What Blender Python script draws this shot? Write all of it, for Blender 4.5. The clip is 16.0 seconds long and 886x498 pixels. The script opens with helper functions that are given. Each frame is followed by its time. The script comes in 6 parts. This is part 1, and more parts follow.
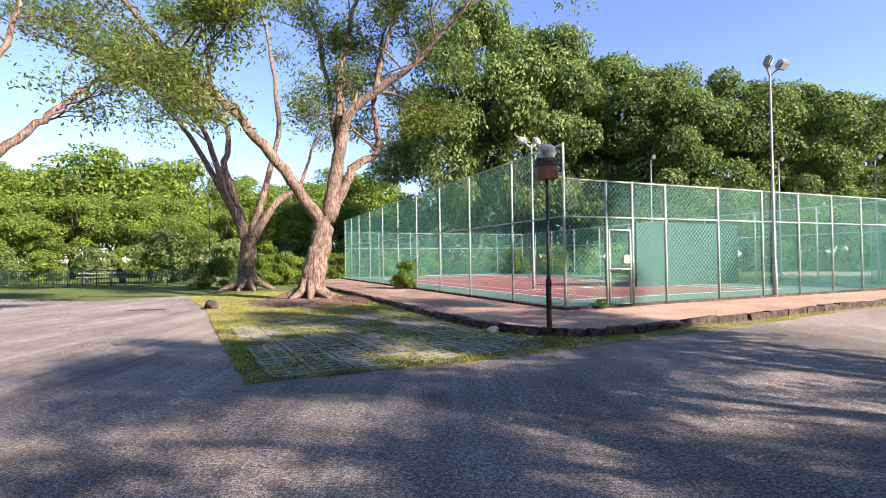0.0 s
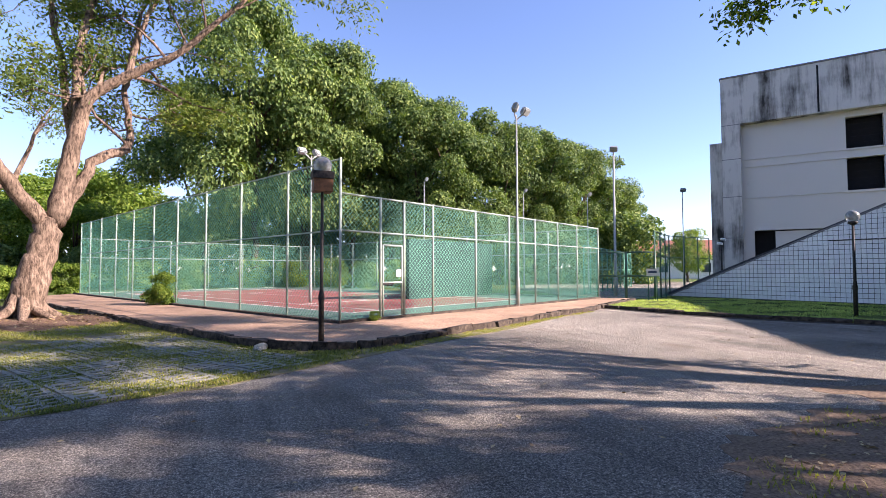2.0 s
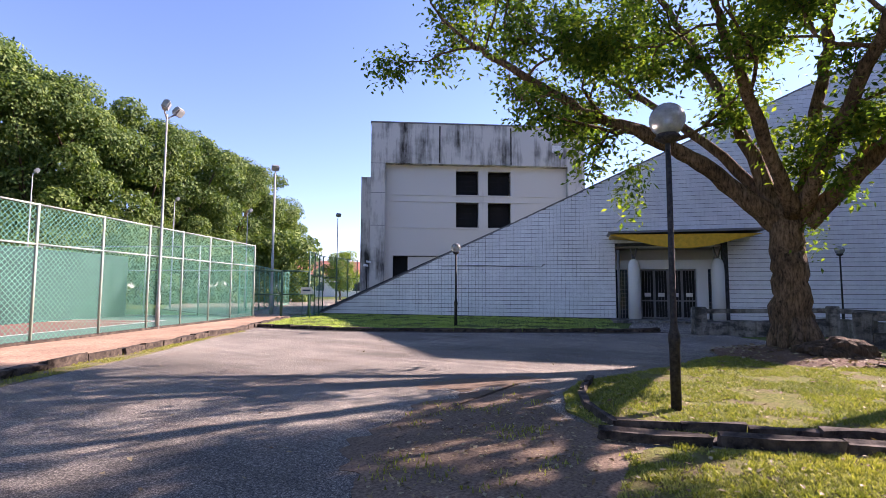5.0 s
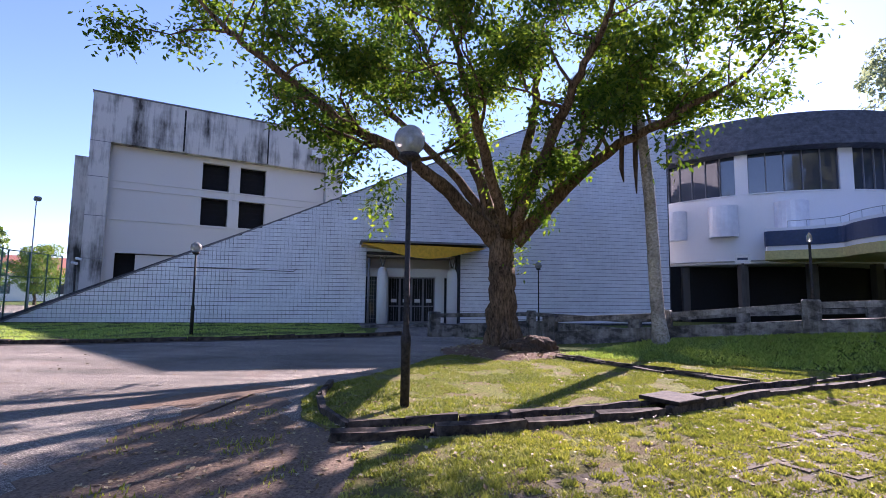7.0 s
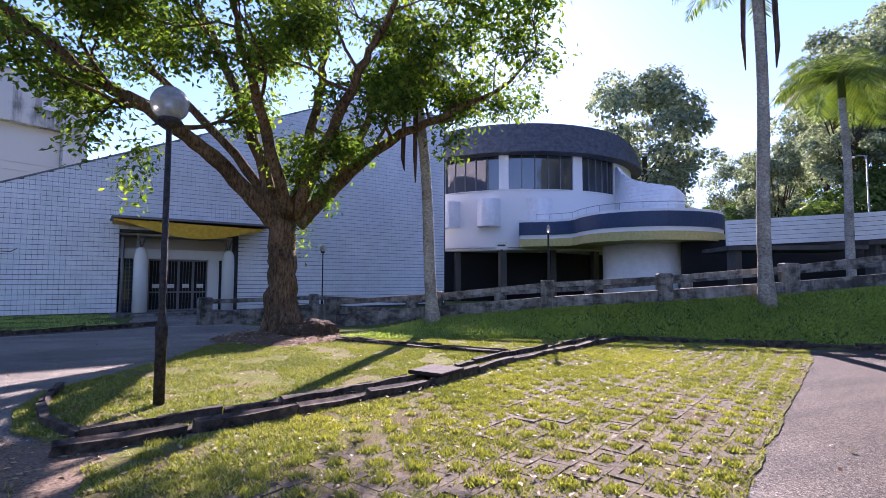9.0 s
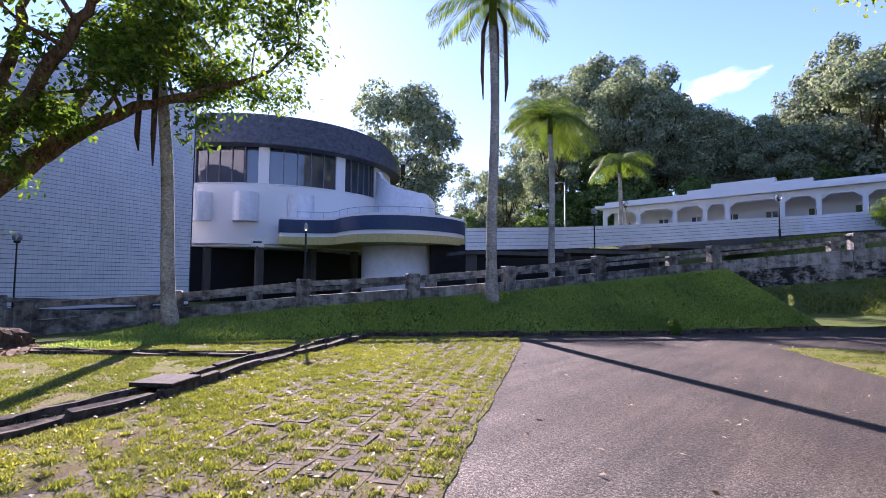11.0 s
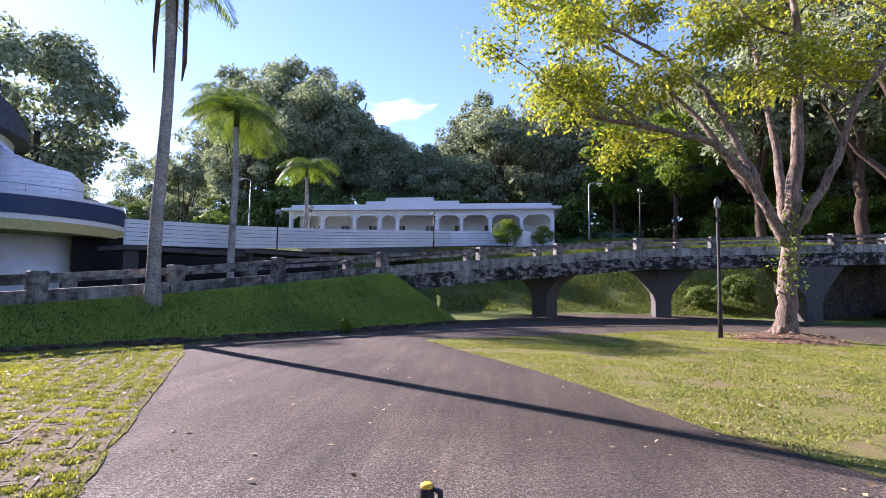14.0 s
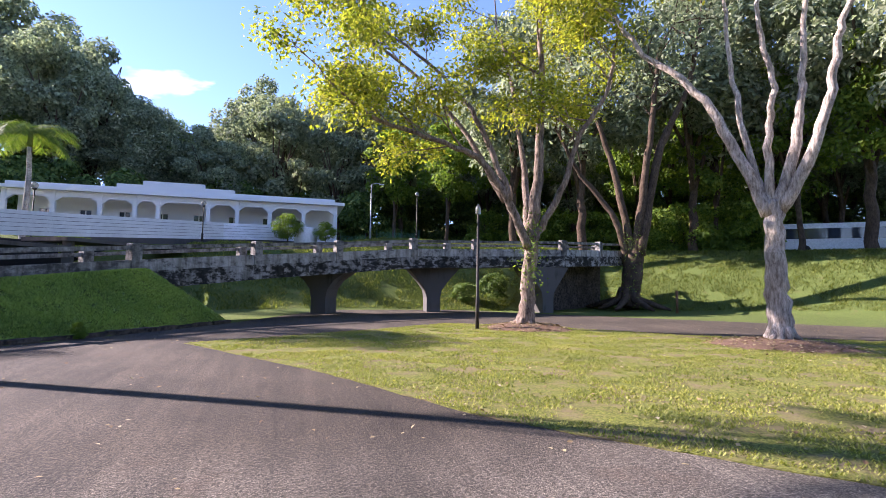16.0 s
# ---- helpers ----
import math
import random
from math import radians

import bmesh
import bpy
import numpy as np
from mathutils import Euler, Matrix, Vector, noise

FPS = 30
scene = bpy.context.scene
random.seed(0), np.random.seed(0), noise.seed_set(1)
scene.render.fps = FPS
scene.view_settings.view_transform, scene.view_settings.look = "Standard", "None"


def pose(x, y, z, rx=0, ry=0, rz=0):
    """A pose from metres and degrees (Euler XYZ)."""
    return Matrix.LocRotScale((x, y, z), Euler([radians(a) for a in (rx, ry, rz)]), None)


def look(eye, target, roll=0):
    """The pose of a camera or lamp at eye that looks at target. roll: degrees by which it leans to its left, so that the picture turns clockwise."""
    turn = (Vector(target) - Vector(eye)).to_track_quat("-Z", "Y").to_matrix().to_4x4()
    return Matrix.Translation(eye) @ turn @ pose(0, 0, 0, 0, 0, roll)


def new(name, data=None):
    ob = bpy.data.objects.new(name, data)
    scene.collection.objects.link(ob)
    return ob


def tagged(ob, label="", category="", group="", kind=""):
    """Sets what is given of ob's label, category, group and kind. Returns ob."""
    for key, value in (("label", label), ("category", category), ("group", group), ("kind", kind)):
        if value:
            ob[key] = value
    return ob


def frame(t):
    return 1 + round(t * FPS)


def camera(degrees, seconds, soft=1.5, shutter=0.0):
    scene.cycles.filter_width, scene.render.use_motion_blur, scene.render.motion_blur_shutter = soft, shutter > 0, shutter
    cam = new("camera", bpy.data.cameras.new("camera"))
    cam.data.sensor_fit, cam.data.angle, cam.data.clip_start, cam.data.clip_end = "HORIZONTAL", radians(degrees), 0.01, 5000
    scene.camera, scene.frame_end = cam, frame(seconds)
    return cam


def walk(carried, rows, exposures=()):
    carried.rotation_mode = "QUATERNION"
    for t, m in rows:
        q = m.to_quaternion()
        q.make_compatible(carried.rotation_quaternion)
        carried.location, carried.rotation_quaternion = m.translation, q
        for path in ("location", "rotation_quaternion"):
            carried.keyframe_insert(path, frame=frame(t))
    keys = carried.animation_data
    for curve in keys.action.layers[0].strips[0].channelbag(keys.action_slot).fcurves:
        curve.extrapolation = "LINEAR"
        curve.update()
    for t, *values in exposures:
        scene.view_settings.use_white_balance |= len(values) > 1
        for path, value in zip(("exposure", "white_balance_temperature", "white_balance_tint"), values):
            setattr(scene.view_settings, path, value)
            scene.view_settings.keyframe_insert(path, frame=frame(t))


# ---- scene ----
cam = camera(82.69, 16.0, 0.7)
PATH = [
    (0.0, pose(-0.005, 0.351, 1.600, 91.15, 0.71, 0.83)),
    (0.5, pose(0.035, 0.349, 1.600, 91.52, 0.33, -5.77)),
    (1.0, pose(0.072, 0.343, 1.600, 91.71, 0.16, -11.90)),
    (1.5, pose(0.108, 0.334, 1.600, 91.97, 0.20, -17.98)),
    (2.0, pose(0.141, 0.321, 1.600, 92.48, 0.15, -23.72)),
    (2.5, pose(0.172, 0.306, 1.600, 92.91, -0.04, -29.29)),
    (3.0, pose(0.200, 0.288, 1.600, 93.39, -0.29, -34.84)),
    (3.5, pose(0.228, 0.267, 1.600, 93.71, -0.15, -40.45)),
    (4.0, pose(0.257, 0.239, 1.600, 93.92, -0.08, -47.12)),
    (6.5, pose(0.347, 0.052, 1.600, 95.43, -0.58, -81.52)),
    (7.0, pose(0.351, 0.011, 1.600, 95.43, -0.75, -88.22)),
    (7.5, pose(0.350, -0.026, 1.600, 95.30, -0.89, -94.30)),
    (8.0, pose(0.345, -0.062, 1.600, 94.96, -0.78, -100.17)),
    (8.5, pose(0.337, -0.096, 1.600, 94.44, -0.40, -105.90)),
    (9.0, pose(0.325, -0.132, 1.600, 93.71, -0.12, -112.05)),
    (9.5, pose(0.307, -0.169, 1.600, 93.41, 0.02, -118.77)),
    (12.0, pose(0.174, -0.304, 1.600, 94.21, -0.59, -150.23)),
    (12.5, pose(0.146, -0.319, 1.600, 94.32, -0.56, -155.37)),
    (13.0, pose(0.114, -0.332, 1.600, 94.34, -0.56, -161.03)),
    (13.5, pose(0.075, -0.342, 1.600, 94.40, -0.61, -167.58)),
    (14.0, pose(0.041, -0.348, 1.600, 94.27, -0.80, -173.33)),
    (14.5, pose(0.011, -0.351, 1.600, 94.23, -0.85, -178.22)),
    (15.0, pose(-0.023, -0.350, 1.600, 94.10, -0.92, -183.74)),
    (15.5, pose(-0.062, -0.345, 1.600, 94.24, -0.87, -190.17)),
    (16.0, pose(-0.106, -0.334, 1.600, 94.27, -0.78, -197.68)),
]
walk(cam, PATH, [(0.0, 1.75, 6100, 30), (4.2, 1.75, 6250, 37), (7.0, 1.75, 5750, 40), (9.5, 1.9, 5650, 40), (12.0, 1.72, 5600, 40), (16.0, 1.95, 5750, 33)])

# ---- world and sun ----
SUN_BEARING, SUN_ELEV = 122.5, 28.5      # degrees clockwise from +y, degrees above the horizon
world = bpy.data.worlds.new("sky")
scene.world = world
world.use_nodes = True
wn = world.node_tree.nodes
sky = wn.new("ShaderNodeTexSky")
sky.sky_type, sky.sun_disc = "NISHITA", False
sky.sun_elevation, sky.sun_rotation = radians(SUN_ELEV), radians(SUN_BEARING)
sky.air_density, sky.dust_density, sky.ozone_density = 0.9, 0.08, 2.5
wn["Background"].inputs["Strength"].default_value = 0.085
world.node_tree.links.new(sky.outputs[0], wn["Background"].inputs["Color"])
sun = new("sun", bpy.data.lights.new("sun", "SUN"))
sun.data.energy, sun.data.angle, sun.data.color = 5.0, radians(0.6), (1.0, 0.89, 0.72)
sd = Vector((math.sin(radians(SUN_BEARING)) * math.cos(radians(SUN_ELEV)), math.cos(radians(SUN_BEARING)) * math.cos(radians(SUN_ELEV)), math.sin(radians(SUN_ELEV))))
sun.matrix_world = look(tuple(sd * 60), (0, 0, 0))

# ---- materials ----
class Nodes:
    """A small wrapper for node materials."""

    def __init__(self, name, rough=0.8, metal=0.0, spec=0.3):
        self.m = bpy.data.materials.new(name)
        self.m.use_nodes = True
        self.t = self.m.node_tree
        self.b = self.t.nodes["Principled BSDF"]
        self.b.inputs["Roughness"].default_value = rough
        self.b.inputs["Metallic"].default_value = metal
        self.b.inputs["Specular IOR Level"].default_value = spec
        self.co = self.t.nodes.new("ShaderNodeTexCoord").outputs["Object"]

    def link(self, a, b):
        self.t.links.new(a, b)

    def pos(self):
        return self.t.nodes.new("ShaderNodeNewGeometry").outputs["Position"]

    def noise(self, scale, detail=4.0, rough=0.6, vec=None, stretch=None):
        n = self.t.nodes.new("ShaderNodeTexNoise")
        n.inputs["Scale"].default_value, n.inputs["Detail"].default_value, n.inputs["Roughness"].default_value = scale, detail, rough
        v = vec or self.pos()
        if stretch:
            mp = self.t.nodes.new("ShaderNodeMapping")
            mp.inputs["Scale"].default_value = stretch
            self.link(v, mp.inputs["Vector"])
            v = mp.outputs[0]
        self.link(v, n.inputs["Vector"])
        return n.outputs["Fac"]

    def ramp(self, fac, stops):
        r = self.t.nodes.new("ShaderNodeValToRGB")
        e = r.color_ramp.elements
        while len(e) < len(stops):
            e.new(0.5)
        for s, (p, c) in zip(e, stops):
            s.position, s.color = p, (*c, 1) if len(c) == 3 else c
        self.link(fac, r.inputs[0])
        return r.outputs[0]

    def mix(self, fac, a, b, mode="MIX"):
        n = self.t.nodes.new("ShaderNodeMix")
        n.data_type, n.blend_type = "RGBA", mode
        for k, v in ((0, fac), (6, a), (7, b)):
            if isinstance(v, (int, float)):
                n.inputs[k].default_value = v
            elif isinstance(v, tuple):
                n.inputs[k].default_value = (*v, 1)
            else:
                self.link(v, n.inputs[k])
        return n.outputs[2]

    def island(self):
        return self.t.nodes.new("ShaderNodeNewGeometry").outputs["Random Per Island"]

    def rand(self):
        return self.t.nodes.new("ShaderNodeObjectInfo").outputs["Random"]

    def color(self, c):
        if isinstance(c, tuple):
            self.b.inputs["Base Color"].default_value = (*c, 1)
        else:
            self.link(c, self.b.inputs["Base Color"])
        return self

    def bump(self, fac, strength=0.3, dist=0.02):
        n = self.t.nodes.new("ShaderNodeBump")
        n.inputs["Strength"].default_value, n.inputs["Distance"].default_value = strength, dist
        self.link(fac, n.inputs["Height"])
        self.link(n.outputs[0], self.b.inputs["Normal"])
        return self


def speckle(name, a, b, scale, rough=0.8, metal=0.0, bump=0.2, dist=0.01, big=0.6, dark=0.75, spec=0.3):
    """Two colours mixed by a fine grain, darkened in broad uneven patches."""
    n = Nodes(name, rough, metal, spec)
    g = n.noise(scale, 5, 0.65)
    c = n.ramp(g, [(0.34, a), (0.66, b)])
    p = n.ramp(n.noise(big, 3), [(0.35, (dark,) * 3), (0.65, (1, 1, 1))])
    n.color(n.mix(1.0, c, p, "MULTIPLY")).bump(g, bump, dist)
    return n.m


def leaves_mat(name, dark, mid, light, trans=0.45, through_leaf=(1.5, 1.6, 0.6)):
    n = Nodes(name, 0.62, 0, 0.22)
    r = n.ramp(n.island(), [(0.0, dark), (0.5, mid), (1.0, light)])
    v = n.ramp(n.noise(0.45, 2), [(0.3, (0.7, 0.75, 0.7)), (0.7, (1.15, 1.1, 0.95))])
    c = n.mix(1.0, r, v, "MULTIPLY")
    n.color(c)
    tr = n.t.nodes.new("ShaderNodeBsdfTranslucent")
    n.link(n.mix(1.0, c, through_leaf, "MULTIPLY"), tr.inputs["Color"])
    mx = n.t.nodes.new("ShaderNodeMixShader")
    mx.inputs[0].default_value = trans
    n.link(n.b.outputs[0], mx.inputs[1])
    n.link(tr.outputs[0], mx.inputs[2])
    n.link(mx.outputs[0], n.t.nodes["Material Output"].inputs["Surface"])
    return n.m


def asphalt_mat():
    n = Nodes("asphalt", 0.85, 0, 0.3)
    g = n.noise(75, 3, 0.8)
    c = n.ramp(g, [(0.36, (0.062, 0.056, 0.049)), (0.5, (0.215, 0.198, 0.166)), (0.63, (0.60, 0.55, 0.46))])
    w = n.ramp(n.noise(0.35, 5, 0.6), [(0.35, (0.62, 0.60, 0.58)), (0.6, (1.0, 0.98, 0.95))])
    c = n.mix(1.0, c, w, "MULTIPLY")
    st = n.ramp(n.noise(0.8, 6, 0.7), [(0.56, (0, 0, 0)), (0.68, (1, 1, 1))])
    c = n.mix(n.mix(1.0, st, (0.35, 0.35, 0.35), "MULTIPLY"), c, (0.22, 0.15, 0.10))
    tr_ = n.ramp(n.noise(1.1, 4, 0.6, stretch=(1.0, 0.12, 1)), [(0.4, (0.8,) * 3), (0.6, (1.08,) * 3)])
    c = n.mix(1.0, c, tr_, "MULTIPLY")
    # browner asphalt towards -y, also darkened in colour for the view against the sun
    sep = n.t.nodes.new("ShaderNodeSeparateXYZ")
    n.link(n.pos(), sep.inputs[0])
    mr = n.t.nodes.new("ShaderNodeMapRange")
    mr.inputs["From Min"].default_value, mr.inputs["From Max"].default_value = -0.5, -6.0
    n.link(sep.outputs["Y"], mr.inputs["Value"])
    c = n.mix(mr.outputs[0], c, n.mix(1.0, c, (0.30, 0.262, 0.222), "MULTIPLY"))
    track = n.ramp(n.noise(4.5, 3, 0.6, stretch=(1.0, 0.05, 1)), [(0.38, (0.87,) * 3), (0.62, (1.09,) * 3)])
    c = n.mix(1.0, c, track, "MULTIPLY")
    c = n.mix(1.0, c, n.ramp(n.noise(16, 5, 0.8), [(0.38, (0.66,) * 3), (0.5, (0.98,) * 3), (0.62, (1.28,) * 3)]), "MULTIPLY")
    mid = n.noise(32, 3, 0.7)
    c = n.mix(1.0, c, n.ramp(mid, [(0.38, (0.55,) * 3), (0.5, (0.95,) * 3), (0.62, (1.4,) * 3)]), "MULTIPLY")
    n.color(c).bump(n.mix(0.5, g, mid), 1.0, 0.035)
    return n.m


def grass_ground_mat(name, g1, g2, soil, cover=0.5):
    n = Nodes(name, 0.95, 0, 0.1)
    f = n.noise(28, 5, 0.7)
    c = n.ramp(f, [(0.36, tuple(q * 0.75 for q in g1)), (0.62, g2)])
    s = n.ramp(n.noise(1.3, 6, 0.72), [(cover - 0.07, (0, 0, 0)), (cover + 0.12, (1, 1, 1))])
    sc = n.mix(n.noise(60, 3), soil, tuple(x * 1.7 for x in soil))
    n.color(n.mix(s, c, sc)).bump(f, 0.8, 0.05)
    return n.m


def streaked(name, base, stain, scale=1.0, amount=0.55, rough=0.85, fine=None):
    """Painted masonry with dark runs of dirt down the face."""
    n = Nodes(name, rough, 0, 0.25)
    s = n.noise(1.6 * scale, 6, 0.7, stretch=(1, 1, 0.12))
    d = n.noise(0.45 * scale, 4, 0.6)
    f = n.mix(0.45, s, d)
    k = n.ramp(f, [(amount - 0.04, (0, 0, 0)), (amount + 0.12, (1, 1, 1))])
    c = n.mix(k, base, stain)
    g = n.noise(40, 4)
    c = n.mix(1.0, c, n.ramp(g, [(0.2, (0.86,) * 3), (0.8, (1.05,) * 3)]), "MULTIPLY")
    n.color(c).bump(g, 0.15, 0.01)
    return n.m


def bark_mat(name, a, b, z=0.25):
    n = Nodes(name, 0.95, 0, 0.15)
    s = n.noise(14, 7, 0.75, stretch=(1, 1, z))
    p = n.noise(1.5, 4, 0.6)
    c = n.ramp(s, [(0.36, a), (0.62, b)])
    c = n.mix(1.0, c, n.ramp(p, [(0.35, (0.62, 0.6, 0.58)), (0.65, (1.15, 1.12, 1.08))]), "MULTIPLY")
    n.color(c).bump(s, 1.0, 0.06)
    return n.m


def plain(name, c, rough=0.6, metal=0.0, var=0.12, scale=6):
    n = Nodes(name, rough, metal, 0.4)
    g = n.noise(scale, 5, 0.65)
    n.color(n.mix(1.0, c, n.ramp(g, [(0.3, (1 - var * 2,) * 3), (0.7, (1 + var,) * 3)]), "MULTIPLY")).bump(g, 0.08, 0.005)
    return n.m


M = {}
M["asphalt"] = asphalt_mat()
M["ground"] = grass_ground_mat("field_grass", (0.055, 0.10, 0.018), (0.13, 0.20, 0.04), (0.10, 0.075, 0.045), 0.6)
M["lawn"] = grass_ground_mat("lawn_grass", (0.085, 0.10, 0.02), (0.23, 0.24, 0.055), (0.15, 0.115, 0.065), 0.52)
M["dry_lawn"] = grass_ground_mat("dry_lawn_grass", (0.10, 0.13, 0.03), (0.24, 0.24, 0.08), (0.17, 0.14, 0.09), 0.47)
M["turf_soil"] = grass_ground_mat("turf_paver_soil", (0.12, 0.14, 0.03), (0.21, 0.21, 0.055), (0.10, 0.075, 0.042), 0.47)
M["bank"] = grass_ground_mat("bank_grass", (0.055, 0.085, 0.02), (0.15, 0.19, 0.05), (0.13, 0.105, 0.05), 0.64)
M["blade"] = leaves_mat("grass_blades", (0.15, 0.165, 0.03), (0.29, 0.30, 0.06), (0.48, 0.45, 0.15), 0.35)
M["lawn_blade"] = leaves_mat("mown_lawn_blades", (0.12, 0.145, 0.03), (0.22, 0.245, 0.055), (0.38, 0.36, 0.13), 0.35)
M["bank_blade"] = leaves_mat("bank_grass_blades", (0.16, 0.235, 0.075), (0.33, 0.425, 0.15), (0.52, 0.58, 0.25), 0.45)
M["hill_blade"] = leaves_mat("rough_hill_grass", (0.06, 0.085, 0.02), (0.13, 0.16, 0.04), (0.26, 0.27, 0.09), 0.35)
M["mulch"] = speckle("mulch", (0.07, 0.04, 0.025), (0.26, 0.16, 0.10), 45, 0.95, bump=0.8, dist=0.04)
M["dirt"] = speckle("drive_dirt", (0.09, 0.058, 0.036), (0.28, 0.20, 0.13), 30, 0.95, bump=0.6, dist=0.02)
M["paver"] = speckle("turf_paver", (0.16, 0.165, 0.125), (0.40, 0.395, 0.33), 22, 0.9, bump=0.3)
M["lawn_paver"] = speckle("earth_stained_paver", (0.075, 0.058, 0.036), (0.20, 0.16, 0.10), 26, 0.95, bump=0.6, dist=0.02, big=1.2, dark=0.6)
M["footpath"] = speckle("footpath_paving", (0.30, 0.18, 0.11), (0.54, 0.37, 0.25), 18, 0.9, bump=0.25, big=0.5, dark=0.6)
M["kerb"] = speckle("mossy_kerb_concrete", (0.02, 0.015, 0.012), (0.15, 0.115, 0.085), 7, 0.95, bump=0.6, dist=0.03, big=1.5, dark=0.5)
# drain concrete, near-black so that flat channels show the shade of depth
M["drain"] = speckle("drain_concrete_and_shade", (0.012, 0.009, 0.007), (0.07, 0.05, 0.035), 12, 0.9, bump=0.5, dist=0.02)
def flaking_mat(name, cut, pale, black=0.022):
    """Old paint flaking off concrete, with black algae in large torn patches."""
    n = Nodes(name, 0.9, 0, 0.2)
    a, b = n.noise(2.6, 9, 0.68, stretch=(1, 1, 1.6)), n.noise(0.7, 3)
    f = n.mix(0.3, a, b)
    k = n.ramp(f, [(cut - 0.06, (black, black * 0.96, black * 0.9)), (cut - 0.015, (black + 0.055, black + 0.05, black + 0.042)), (cut + 0.012, tuple(q * 0.62 for q in pale)), (cut + 0.12, pale)])
    s = n.ramp(n.noise(3.0, 6, 0.7, stretch=(1, 1, 0.15)), [(0.40, (0.5, 0.49, 0.46)), (0.58, (1, 1, 1))])
    g = n.noise(45, 4, 0.7)
    c = n.mix(1.0, n.mix(1.0, k, s, "MULTIPLY"), n.ramp(g, [(0.3, (0.75,) * 3), (0.7, (1.12,) * 3)]), "MULTIPLY")
    n.color(c).bump(f, 0.6, 0.03)
    return n.m


M["old_concrete"] = flaking_mat("weathered_parapet_concrete", 0.48, (0.34, 0.325, 0.295), 0.085)
M["pale_concrete"] = flaking_mat("pale_flaking_paint_on_concrete", 0.43, (0.42, 0.405, 0.375), 0.07)
M["black_concrete"] = flaking_mat("algae_blackened_beam", 0.515, (0.42, 0.40, 0.375), 0.03)
M["pier"] = streaked("pier_concrete", (0.10, 0.093, 0.085), (0.035, 0.032, 0.03), 1.0, 0.55)
M["white_tile"] = speckle("white_wall_tile", (0.72, 0.73, 0.76), (0.83, 0.84, 0.86), 3, 0.35, bump=0.05, big=0.4, dark=0.88, spec=0.5)
M["grout"] = speckle("dirty_grout", (0.03, 0.03, 0.035), (0.11, 0.11, 0.125), 10, 0.9)
M["white_paint"] = streaked("white_painted_render", (0.78, 0.78, 0.77), (0.42, 0.41, 0.38), 1.0, 0.66)
M["hall_concrete"] = streaked("stained_white_concrete", (0.60, 0.58, 0.53), (0.05, 0.045, 0.04), 0.9, 0.505)
M["hall_panel"] = streaked("pale_render_panel", (0.62, 0.60, 0.55), (0.36, 0.34, 0.30), 0.5, 0.62)
# near-black colour for unlit interiors and shade under buildings; also doors, louvres, joints
M["dark"] = plain("shade_and_trim_black", (0.012, 0.012, 0.013), 0.9)
M["glass"] = plain("tinted_window_glass", (0.035, 0.045, 0.06), 0.05, 0, 0.05)
M["glass"].node_tree.nodes["Principled BSDF"].inputs["Specular IOR Level"].default_value = 1.0
M["frame"] = plain("grey_window_frame", (0.18, 0.18, 0.19), 0.5)
M["roof_tile"] = plain("dark_roof_shingle", (0.085, 0.09, 0.105), 0.6, 0, 0.3, 3)
M["navy"] = plain("navy_fascia_paint", (0.025, 0.05, 0.11), 0.5)
M["yellow"] = plain("yellow_fascia_paint", (0.50, 0.43, 0.16), 0.6)
M["yellow_bright"] = plain("yellow_canopy_paint", (0.72, 0.42, 0.03), 0.5)
M["steel"] = plain("grey_galvanised_steel", (0.36, 0.38, 0.36), 0.55, 0.3)
M["fence_paint"] = plain("pale_green_fence_paint", (0.37, 0.43, 0.35), 0.6, 0.1)
M["dark_green"] = plain("dark_green_gate_paint", (0.04, 0.11, 0.07), 0.55)
M["mesh_green"] = plain("green_chain_link", (0.12, 0.37, 0.26), 0.6)
M["black_paint"] = speckle("flaking_black_paint", (0.008, 0.008, 0.008), (0.06, 0.05, 0.04), 20, 0.7)
M["rubber"] = plain("black_rubber", (0.02, 0.02, 0.022), 0.6)
M["globe"] = plain("clouded_lamp_globe", (0.50, 0.51, 0.47), 0.22, 0, 0.2, 9)
M["globe"].node_tree.nodes["Principled BSDF"].inputs["Transmission Weight"].default_value = 0.55
M["wood_box"] = plain("brown_wooden_box", (0.16, 0.075, 0.03), 0.7, 0, 0.3)
M["court_green"] = plain("green_court_surface", (0.09, 0.15, 0.12), 0.9)
M["court_red"] = plain("red_court_surface", (0.24, 0.07, 0.06), 0.9)
M["line_white"] = plain("white_court_line", (0.6, 0.6, 0.57), 0.8)
M["wind_screen"] = plain("dark_green_wall_paint", (0.016, 0.055, 0.048), 0.85, 0, 0.15, 2)
M["plastic_white"] = plain("white_plastic", (0.7, 0.7, 0.68), 0.4)
M["red_tile"] = plain("red_roof_tile", (0.38, 0.15, 0.10), 0.8, 0, 0.2)
M["bark_pale"] = bark_mat("pale_flaking_bark", (0.045, 0.03, 0.022), (0.33, 0.245, 0.18))
M["bark_grey"] = bark_mat("pale_grey_peeling_bark", (0.20, 0.16, 0.13), (0.66, 0.58, 0.50))
M["bark_mid"] = bark_mat("grey_brown_flaking_bark", (0.09, 0.066, 0.05), (0.37, 0.295, 0.24))
M["bark_brown"] = bark_mat("brown_bark", (0.03, 0.019, 0.012), (0.26, 0.175, 0.105))
M["bark_dark"] = bark_mat("dark_bark", (0.04, 0.03, 0.02), (0.14, 0.10, 0.07))
M["bark_palm"] = bark_mat("grey_palm_bark", (0.22, 0.21, 0.17), (0.60, 0.57, 0.51), 1.2)
